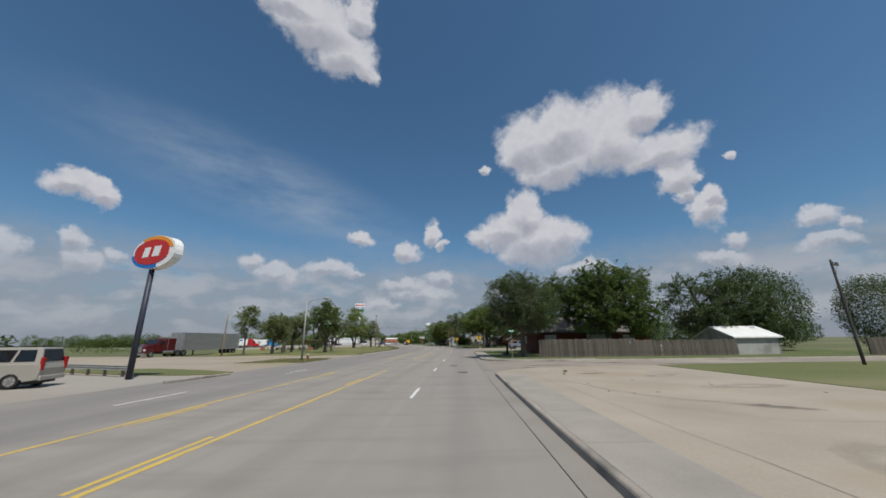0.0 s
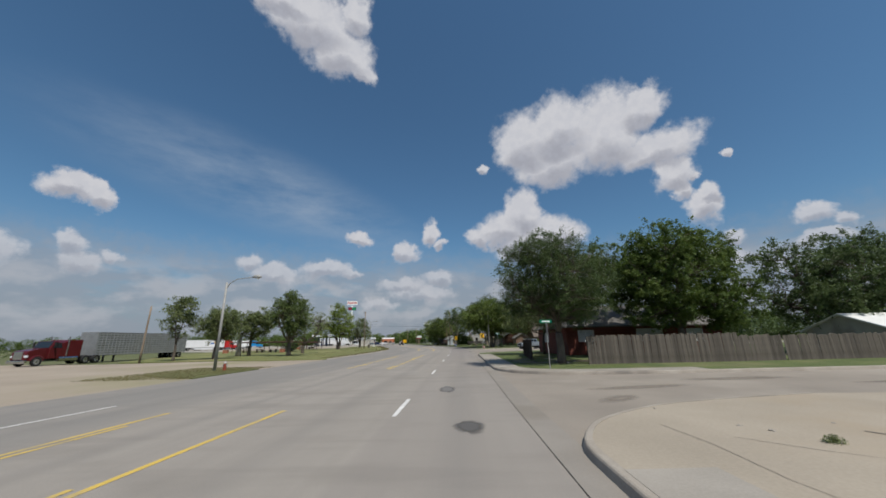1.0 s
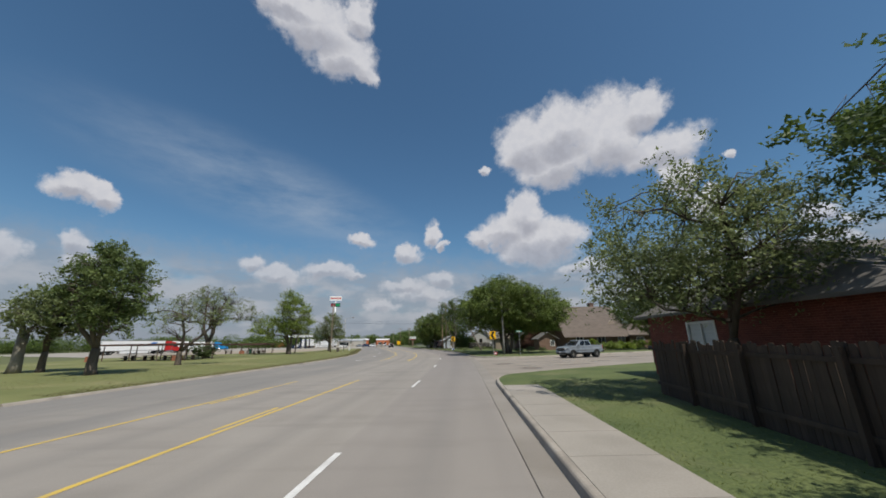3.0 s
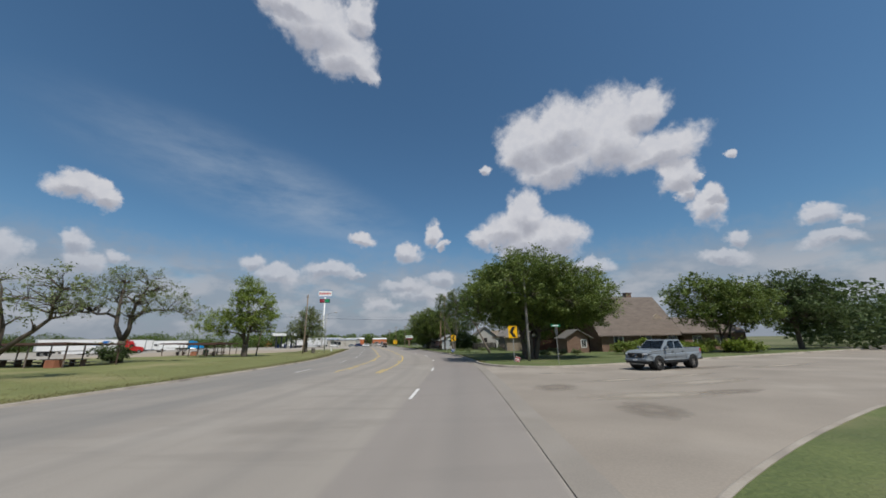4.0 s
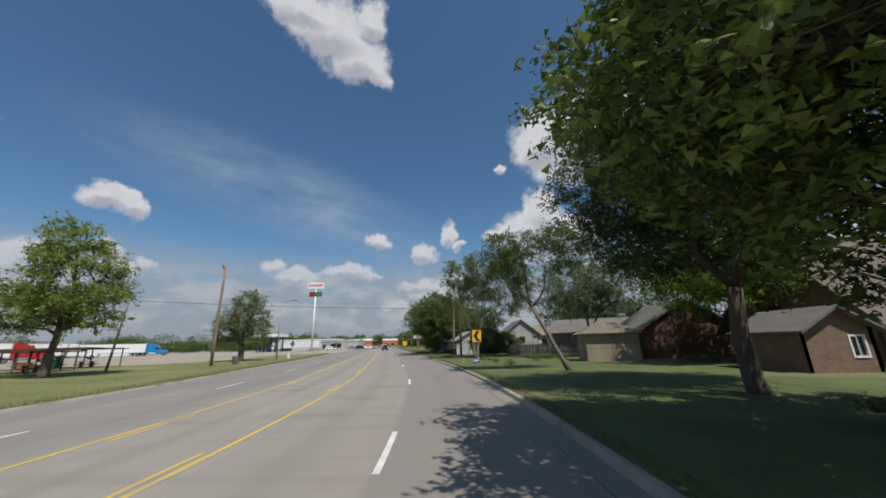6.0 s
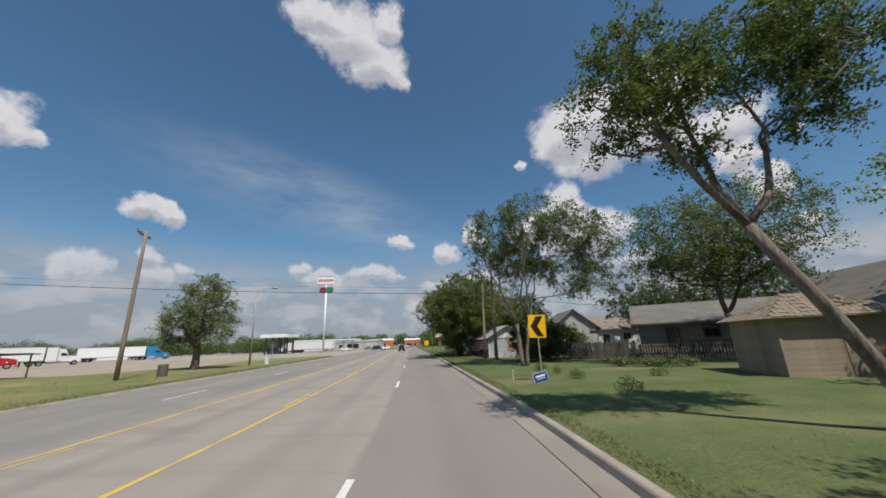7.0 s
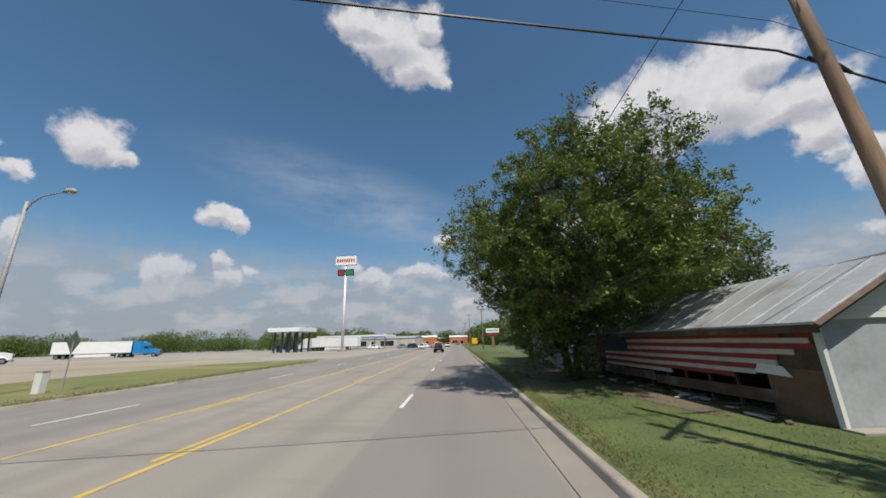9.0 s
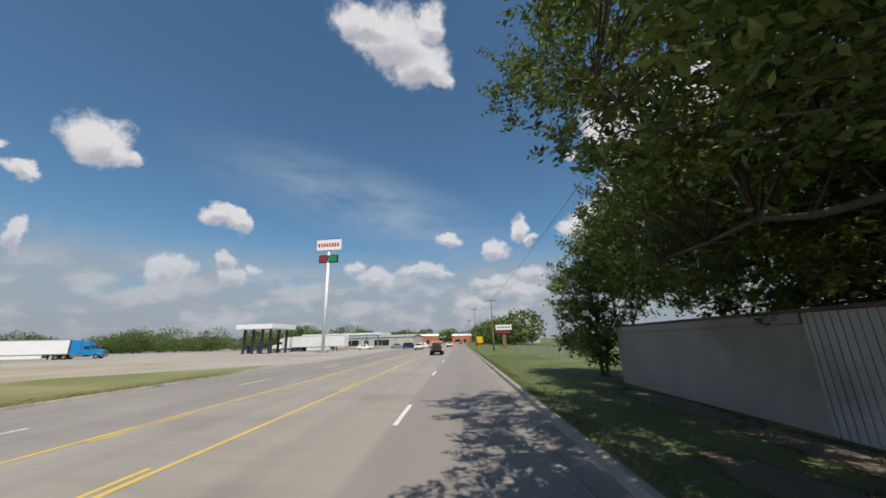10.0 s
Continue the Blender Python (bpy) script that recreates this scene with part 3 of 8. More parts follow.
# the open ground, one sheet out to the horizon
def ground():
    ys = [-400, -200, -100, -50] + list(range(-40, 300, 10)) + [320, 360, 420, 500, 650, 900, 1300, 1900, 2590]
    os_ = [-2400, -1200, -600, -300, -150, -80, -50, -30, -18, LEFT, 0, KERB, 8, 15, 30, 60, 120, 300, 700, 1500, 2600]
    vs = [(lane(o, max(-199, y)) if abs(o) < 100 else o + lane(0, max(-199, y)), y, -0.06) for y in ys for o in os_]
    k = len(os_)
    fs = [(j * k + i, j * k + i + 1, (j + 1) * k + i + 1, (j + 1) * k + i) for j in range(len(ys) - 1) for i in range(k - 1)]
    me = bpy.data.meshes.new("ground")
    me.from_pydata(vs, [], fs)
    tagged(mesh_part("ground", me, FIELD, None), "dry prairie ground with sparse green and tan grass", "ground", "", "structure")


ground()
ROAD = tagged(mesh_part("road", strip_mesh(LEFT, 3.38, -150, 1500, 0.0, 2.0, True), ASPHALT, None), "wide pale worn asphalt road with five lanes", "road", "", "structure")
tagged(mesh_part("gutter", strip_mesh(3.4, KERB + 0.02, -150, 600, 0.004), GUTTER, None), "pale concrete gutter along the road edge", "gutter", "", "structure")
tagged(mesh_part("gutter_seam", strip_mesh(3.375, 3.41, -150, 400, -0.012), mat("seam_tar", (0.17, 0.152, 0.134), (0.11, 0.1, 0.09), 2, 20, 0.9, 0.1), None), "dark seam between asphalt and concrete gutter", "seam", "", "structure")


def marking(name, o, w, y0, y1, material):
    mesh_part(name, strip_mesh(o - w / 2, o + w / 2, y0, y1, 0.005, 1.0), material, ROAD)


for y in (1.4, 13.4, 25.0, 36.8, 49.1, 61.4, 74.0, 86.2, 98.8, 113.6 - 2.4, 125.0, 138.4, 150.3, 163.6, 175.8, 188.0, 200.2, 212.4, 224.6, 236.8, 249.0):
    marking("lane_dash", 0.0, 0.13, y, y + 2.75, WHITE_LINE)
for y in (-10, 0.8, 12.6, 24.5, 86.8, 98.9, 110.8, 122.5, 134.4, 146.5, 158.5, 170.5, 182.5, 194.5):
    marking("lane_dash", -10.0, 0.12, y, y + 3.2, WHITE_LINE)
for y0, y1 in ((-60, 26.2), (41.0, 65.0), (84.8, 330)):
    marking("solid_line", -3.5, 0.13, y0, y1, YELLOW)
    marking("solid_line", -6.95, 0.13, y0 + 1.5, y1, YELLOW)
for y in (-6, 5.4, 17.6, 41.6, 53.8, 85.2, 97.0, 108.6, 120.4, 132.6, 144.8, 157.0, 169.2, 181.4):
    marking("broken_line", -3.75, 0.11, y, y + 3.0, YELLOW)
    marking("broken_line", -6.7, 0.11, y + 4.0, y + 7.0, YELLOW)

# tar patches on the lane beside the kerb
_rt = random.Random(8)
for o, y, rx, ry, c in ((2.05, 23.7, 0.42, 0.75, 0.09), (1.3, 30.0, 0.4, 1.1, 0.15)):
    bm = bmesh.new()
    ring = []
    for i in range(36):
        a = i * math.tau / 36
        k = 1 + 0.2 * math.sin(3 * a + y) + 0.1 * math.sin(7 * a) + _rt.uniform(-0.04, 0.04)
        ring.append(bm.verts.new((lane(o, y) + rx * k * math.cos(a), y + ry * k * math.sin(a), 0.005)))
    mid = bm.verts.new((lane(o, y), y, 0.006))
    for i in range(36):
        bm.faces.new((mid, ring[i], ring[(i + 1) % 36]))
    part("tar_patch", bm, smudge_mat("tar", (c, c * 0.94, c * 0.88)), ROAD)


def smooth_path(pts, n=4):
    """Rounds a line of points off."""
    p = [Vector((*q, 0)) for q in pts]
    out = []
    for i in range(len(p) - 1):
        a, b, c, d = p[max(0, i - 1)], p[i], p[i + 1], p[min(len(p) - 1, i + 2)]
        for k in range(n):
            t = k / n
            out.append(0.5 * ((2 * b) + (c - a) * t + (2 * a - 5 * b + 4 * c - d) * t * t + (3 * b - a - 3 * c + d) * t**3))
    out.append(p[-1])
    return [(v.x, v.y) for v in out]


def kerb(name, pts, label, w=0.17, h=0.15):
    """A concrete kerb with a battered face and rounded top edge; the road lies on the left of the path."""
    prof = [(-0.02, -0.05), (-0.02, 0.0), (0.015, h - 0.035), (0.035, h - 0.01), (0.065, h), (w, h + 0.004), (w, -0.05)]
    bm = bmesh.new()
    rings = []
    for i, (x, y) in enumerate(pts):
        a, b = pts[max(0, i - 1)], pts[min(len(pts) - 1, i + 1)]
        d = Vector((b[0] - a[0], b[1] - a[1], 0)).normalized()
        nrm = Vector((d.y, -d.x, 0))
        rings.append([bm.verts.new(Vector((x, y, 0)) + nrm * (u - 0.1) + Vector((0, 0, v))) for u, v in prof])
    k = len(prof)
    for a, b in zip(rings, rings[1:]):
        for i in range(k):
            bm.faces.new((a[i], a[(i + 1) % k], b[(i + 1) % k], b[i]))
    bm.faces.new(rings[0])
    bm.faces.new(list(reversed(rings[-1])))
    return structure(name, bm, CURB_MAT, label, "kerb")


# kerb-side blocks, parted by two side streets
A_edge = edge(KERB, -60, 19) + smooth_path([(lane(KERB, 20.5), 20.5), (3.35, 22.0), (4.5, 23.7), (7.2, 25.3), (12, 26.3)])[1:]
B_edge = list(reversed(smooth_path([(lane(KERB, 39.5), 39.5), (4.28, 38.2), (5.0, 36.4), (6.7, 35.1), (9.6, 34.5), (20, 34.3), (60, 34.5)])))
B_edge += edge(KERB, 41, 61.5)[0:] + smooth_path([(lane(KERB, 62.5), 62.5), (6.1, 64.6), (7.2, 65.8), (12.0, 68.9), (18.7, 72.4), (38, 81), (60, 90)])[1:]
C_edge = list(reversed(smooth_path([(lane(KERB, 94), 94), (6.75, 91.0), (7.9, 88.6), (9.4, 87.4), (12.0, 86.9), (19, 89.6), (34, 97), (60, 109)])))
C_edge += edge(KERB, 96, 600)
kerb("kerb_1", A_edge, "low weathered concrete kerb with a rounded nose")
kerb("kerb_2", B_edge, "concrete kerb rounding the corner at the wooden fence")
kerb("kerb_3", C_edge, "concrete kerb beside the mown verge")
APRON_SLAB = plate("apron", A_edge + [(15.5, 26.0), (15.5, -60)], -0.1, 0.14, APRON, "sandy cracked concrete apron behind the kerb", "pavement")
plate("lawn_1", [(15.5, -60), (15.5, 26.0), (24, 27.2), (90, 29), (90, -60)], -0.1, 0.16, DRYGRASS, "patchy grass beside the side street", "lawn")
plate("lawn_2", B_edge + [(60, 90)], -0.1, 0.142, GRASS, "shaded mown lawn in front of the brick house", "lawn")
plate("lawn_3", C_edge + [(lane(60, 600), 600), (lane(60, 130), 130)], -0.1, 0.142, GRASS, "bright green mown lawn along the road", "lawn")
plate("side_street_1", [(lane(KERB, y), y) for y in (18, 24, 30, 36, 42)] + [(90, 40), (90, 24)], -0.05, -0.008, STREET, "pale sandy side street", "road")
plate("side_street_2", [(lane(KERB, y), y) for y in (60, 70, 80, 90, 96)] + [(95, 130), (95, 104), (40, 78)], -0.05, -0.008, STREET, "pale cracked asphalt side street with worn patches", "road")

# footpath slabs behind the kerb
PATH_SLABS = tagged(new("footpath"), "pale concrete footpath slabs beside the kerb", "footpath", "", "structure")
for y0 in [38.45 + 1.55 * i for i in range(14)]:
    bm = bmesh.new()
    o0, o1 = KERB + 0.055, KERB + 1.55
    y1 = y0 + 1.535
    q = [(lane(o0, y0), y0), (lane(o1, y0), y0), (lane(o1, y1), y1), (lane(o0, y1), y1)]
    t = [bm.verts.new((x, y, 0.162)) for x, y in q]
    b = [bm.verts.new((x, y, 0.1)) for x, y in q]
    bm.faces.new(t)
    for i in range(4):
        bm.faces.new((t[i], b[i], b[(i + 1) % 4], t[(i + 1) % 4]))
    part("slab", bm, CONCRETE, PATH_SLABS)
for y0 in [-8 + 3.0 * i for i in range(10)]:
    bm = bmesh.new()
    o0, o1, y1 = KERB + 0.055, KERB + 1.35, y0 + 2.985
    if y1 > 20.6:
        y1 = 20.4
    q = [(lane(o0, y0), y0), (lane(o1, y0), y0), (lane(o1, y1), y1), (lane(o0, y1), y1)]
    t = [bm.verts.new((x, y, 0.158)) for x, y in q]
    b = [bm.verts.new((x, y, 0.1)) for x, y in q]
    bm.faces.new(t)
    for i in range(4):
        bm.faces.new((t[i], b[i], b[(i + 1) % 4], t[(i + 1) % 4]))
    part("slab", bm, CONCRETE, PATH_SLABS)
# footpath round the corner, following the kerb


def path_strip(pts, a, b, z):
    bm = bmesh.new()
    rows = []
    for i, (x, y) in enumerate(pts):
        p, q = pts[max(0, i - 1)], pts[min(len(pts) - 1, i + 1)]
        d = Vector((q[0] - p[0], q[1] - p[1], 0)).normalized()
        n = Vector((d.y, -d.x, 0))
        rows.append([bm.verts.new(Vector((x, y, h)) + n * o) for o, h in ((a, z - 0.06), (a, z), (b, z), (b, z - 0.06))])
    for p, q in zip(rows, rows[1:]):
        for i in range(3):
            bm.faces.new((p[i], p[i + 1], q[i + 1], q[i]))
    return bm


part("corner_slab", path_strip([p for p in B_edge if p[0] < 17 and p[1] < 38.5], 0.055, 1.5, 0.161), CONCRETE, PATH_SLABS)

# the far side of the road
plate("lot_1", edge(LEFT, -60, 23.5) + [(-20.0, 23.0), (-32, 27.5), (-60, 28), (-60, -60)], -0.05, 0.006, LOT, "pale concrete forecourt of the drive-in", "pavement")
plate("dirt_drive", edge(LEFT, 23.5, 64) + [(-26, 60), (-40, 58), (-78, 66), (-90, 52), (-60, 28.5), (-32, 27.8), (-20, 23.3)], -0.05, -0.012, DIRT, "bare dry dirt drive with faint wheel tracks", "drive")
plate("verge_1", [(lane(LEFT - 0.1, 24.5), 24.5), (-17.0, 23.9), (-21, 24.4), (-31, 28.4), (-33, 30.5), (-24, 30.5), (-17.5, 27.5), (lane(LEFT - 0.1, 26), 26)], -0.05, 0.03, DRYGRASS, "strip of dry grass beside the dirt drive", "verge")
plate("verge_2", [(lane(LEFT - 0.1, 37), 37), (-19.5, 39.5), (-21.5, 43), (-20.5, 46.2), (-17.5, 46.2), (lane(LEFT - 0.1, 44), 44)], -0.05, 0.04, DRYGRASS, "small grass island round the street lamp", "verge")
L_edge = [(lane(LEFT - 0.05, 58), 58)] + edge(LEFT - 0.02, 61, 168) + smooth_path([(lane(LEFT - 0.5, 176), 176), (lane(LEFT - 2.5, 184), 184)])
plate("lawn_4", list(reversed(L_edge)) + [(-21, 57.5), (-27, 60), (-40, 60), (-46, 72), (-58, 90), (-64, 118), (-50, 132), (-38, 140), (-35, 152), (-40, 172)], -0.1, 0.075, PARKGRASS, "broad mown grass of the roadside park", "lawn")
kerb("kerb_4", list(reversed([(x, y) for x, y in L_edge])), "low worn concrete kerb by the park lawn", 0.15, 0.1)
plate("lot_2", edge(LEFT - 0.02, 168, 330) + [(-190, 340), (-190, 190), (-120, 150), (-82, 128), (-68, 118), (-52, 134), (-42, 142), (-40, 154), (-43, 172)], -0.05, 0.012, LOT, "wide pale concrete truck-stop lot", "pavement")
plate("dirt_strip", [(-37.5, 141), (-35.3, 152), (-40.3, 172.3), (-44, 186), (-62, 192), (-88, 176), (-78, 146), (-66, 120), (-62, 119), (-50, 133)], -0.05, 0.024, DIRT, "tan dirt strip between the park lawn and the lot", "ground")
# apron cracks and joint lines
CR = mat("dark_crack", (0.14, 0.12, 0.098), (0.09, 0.078, 0.064), 5, 30, 0.9, 0.0)


def crack(pts, w, z):
    bm = bmesh.new()
    rng = random.Random(len(pts) * 7 + int(pts[0][1] * 10))
    line = []
    for (a, b), (c, d) in zip(pts, pts[1:]):
        for k in range(6):
            t = k / 6
            line.append((a + (c - a) * t + rng.uniform(-0.1, 0.1), b + (d - b) * t + rng.uniform(-0.1, 0.1)))
    line.append(pts[-1])
    prev = None
    for i, (x, y) in enumerate(line):
        a, b = line[max(0, i - 1)], line[min(len(line) - 1, i + 1)]
        d = Vector((b[0] - a[0], b[1] - a[1], 0)).normalized()
        n = Vector((d.y, -d.x, 0)) * w * rng.uniform(0.4, 1.3)
        cur = [bm.verts.new(Vector((x, y, z)) + n), bm.verts.new(Vector((x, y, z)) - n)]
        if prev:
            bm.faces.new((prev[0], prev[1], cur[1], cur[0]))
        prev = cur
    part("crack", bm, CR, APRON_SLAB)


crack([(5.5, 17.5), (6.5, 13.2), (7.6, 11.5), (9.0, 10.6)], 0.02, 0.146)
crack([(9.0, 10.6), (9.6, 10.1)], 0.09, 0.147)
crack([(lane(KERB + 1.9, 24), 23.0), (5.0, 14), (4.9, 6), (5.2, -4)], 0.005, 0.146)
crack([(5.0, 12.0), (8.0, 8.6), (13.5, 8.0)], 0.006, 0.146)
crack([(6.0, 21.8), (10.0, 18.0), (15.0, 16.5)], 0.006, 0.146)
crack([(8.5, 22.0), (9.4, 20.8), (9.5, 20.2)], 0.03, 0.147)


def stain(parent, x, y, rx, ry, rz, z, material, seed):
    """An irregular worn or tarred patch lying on the street."""
    rng = random.Random(seed)
    bm = bmesh.new()
    ph = [rng.uniform(0, math.tau) for _ in range(4)]
    vs = []
    for i in range(48):
        a = i * math.tau / 48
        k = 1 + 0.16 * math.sin(2 * a + ph[0]) + 0.12 * math.sin(5 * a + ph[1]) + 0.08 * math.sin(11 * a + ph[2]) + 0.06 * math.sin(19 * a + ph[3]) + rng.uniform(-0.07, 0.07)
        u, v = rx * k * math.cos(a), ry * k * math.sin(a)
        vs.append(bm.verts.new((u, v, 0)))
    mid = bm.verts.new((0, 0, 0))
    for i in range(48):
        bm.faces.new((mid, vs[i], vs[(i + 1) % 48]))
    part("patch", bm, material, parent).matrix_local = pose(x, y, z, 0, 0, rz)


ST2 = bpy.data.objects["side_street_2"]
WORN = smudge_mat("worn_pale_asphalt", (0.36, 0.315, 0.258), 0.9)
DARKER = smudge_mat("dark_asphalt_patch", (0.235, 0.2, 0.163), 1.0)
for i, (x, y, rx, ry, rz, dark) in enumerate(((12.5, 79.0, 2.6, 0.7, 20, 0), (16.5, 80.5, 3.0, 0.5, 24, 0), (8.2, 76.5, 1.6, 1.0, 60, 1), (9.4, 71.5, 1.0, 1.6, -10, 1), (21, 85.0, 3.5, 0.8, 24, 1), (27, 86, 5, 1.0, 24, 0), (14, 74.5, 2.2, 0.6, 15, 1), (10.5, 82.8, 1.5, 0.5, 5, 0), (11.0, 74.0, 3.4, 1.0, 8, 0), (15.5, 77.5, 4.2, 0.9, 20, 0))):
    stain(ST2, x, y, rx, ry, rz, -0.0055 + 0.0007 * i, DARKER if dark else WORN, 40 + i)
ST1 = bpy.data.objects["side_street_1"]
for i, (x, y, rx, ry, rz, dark) in enumerate(((8.5, 29.5, 2.4, 0.6, 10, 1), (14, 31.5, 3.0, 0.7, 4, 1), (20, 29.5, 3.6, 0.6, 4, 1), (6.4, 27.0, 1.2, 0.5, 40, 1))):
    stain(ST1, x, y, rx, ry, rz, -0.0055 + 0.0007 * i, DARKER if dark else WORN, 60 + i)
LAWN2 = bpy.data.objects["lawn_2"]
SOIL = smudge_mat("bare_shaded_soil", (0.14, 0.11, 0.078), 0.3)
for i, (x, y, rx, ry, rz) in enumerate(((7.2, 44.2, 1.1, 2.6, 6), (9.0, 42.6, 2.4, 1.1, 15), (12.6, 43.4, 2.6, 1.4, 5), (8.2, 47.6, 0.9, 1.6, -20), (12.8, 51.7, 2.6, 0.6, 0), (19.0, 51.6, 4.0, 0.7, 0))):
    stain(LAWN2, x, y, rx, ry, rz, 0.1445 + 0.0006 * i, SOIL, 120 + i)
LAWN3 = bpy.data.objects["lawn_3"]
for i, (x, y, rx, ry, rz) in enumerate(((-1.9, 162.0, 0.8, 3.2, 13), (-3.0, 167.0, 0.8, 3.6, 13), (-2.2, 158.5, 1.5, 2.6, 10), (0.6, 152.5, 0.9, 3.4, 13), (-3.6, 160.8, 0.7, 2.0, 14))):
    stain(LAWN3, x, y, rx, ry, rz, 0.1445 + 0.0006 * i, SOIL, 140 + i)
part("edging_strip", path_strip([(9.75, 40.9), (9.95, 42.6), (10.05, 44.2), (10.0, 46.0), (9.9, 47.8)], 0.0, 0.3, 0.16), CONCRETE, PATH_SLABS)
SAND = smudge_mat("drifted_sand", (0.375, 0.325, 0.255), 0.9)
for i, (x, y, rx, ry, rz, dark) in enumerate(((9.2, 10.2, 1.1, 0.35, -30, 1), (12.0, 14.5, 2.2, 0.7, 10, 0), (8.4, 20.4, 0.9, 0.4, 10, 1), (11.5, 19.0, 1.5, 0.5, 30, 0), (7.0, 6.0, 1.6, 0.6, 50, 0))):
    stain(APRON_SLAB, x, y, rx, ry, rz, 0.1455 - 0.0006 * i, DARKER if dark else SAND, 80 + i)

# ---- trees ----


def leaf_mesh(name, cen, size, rng, droop=0.0, squash=1.05):
    """Many small pointed leaves at the points cen; large far ones have three corners, near ones four."""
    n = len(cen)
    k = 3 if size > 0.1 else 4
    a = rng.normal(size=(n, 3))
    a[:, 2] = a[:, 2] * 0.6 - droop
    a /= np.linalg.norm(a, axis=1)[:, None]
    u = rng.normal(size=(n, 3)) + np.array([0, 0, 1.5])
    b = np.cross(a, u)
    b /= np.linalg.norm(b, axis=1)[:, None] + 1e-9
    s = size * rng.uniform(0.6, 1.35, (n, 1))
    curl = np.cross(a, b) * s * 0.12
    side = b * s * 0.42 * squash
    if k == 4:
        corners = [cen - a * s, cen + side + curl, cen + a * s, cen - side + curl]
    else:
        corners = [cen - a * s * 0.75 - side * 1.25, cen - a * s * 0.75 + side * 1.25, cen + a * s]
    vs = np.stack(corners, 1).reshape(-1, 3)
    me = bpy.data.meshes.new(name)
    me.vertices.add(n * k)
    me.vertices.foreach_set("co", vs.astype(np.float32).ravel())
    me.loops.add(n * k)
    me.loops.foreach_set("vertex_index", np.arange(n * k, dtype=np.int32))
    me.polygons.add(n)
    me.polygons.foreach_set("loop_start", np.arange(0, n * k, k, dtype=np.int32))
    me.update(calc_edges=True)
    return me


def bend(p, q, rng, k=5, wob=0.12, sag=0.0, jit=0.02):
    """Points along a crooked limb from p to q."""
    p, q = np.array(p, float), np.array(q, float)
    d = np.linalg.norm(q - p)
    out = []
    off = rng.normal(size=3) * wob * d
    for i in range(k + 1):
        t = i / k
        out.append(p + (q - p) * t + off * math.sin(math.pi * t) + np.array([0, 0, sag * d * math.sin(math.pi * t)]) + (rng.normal(size=3) * jit * d if 0 < i < k else 0))
    return out


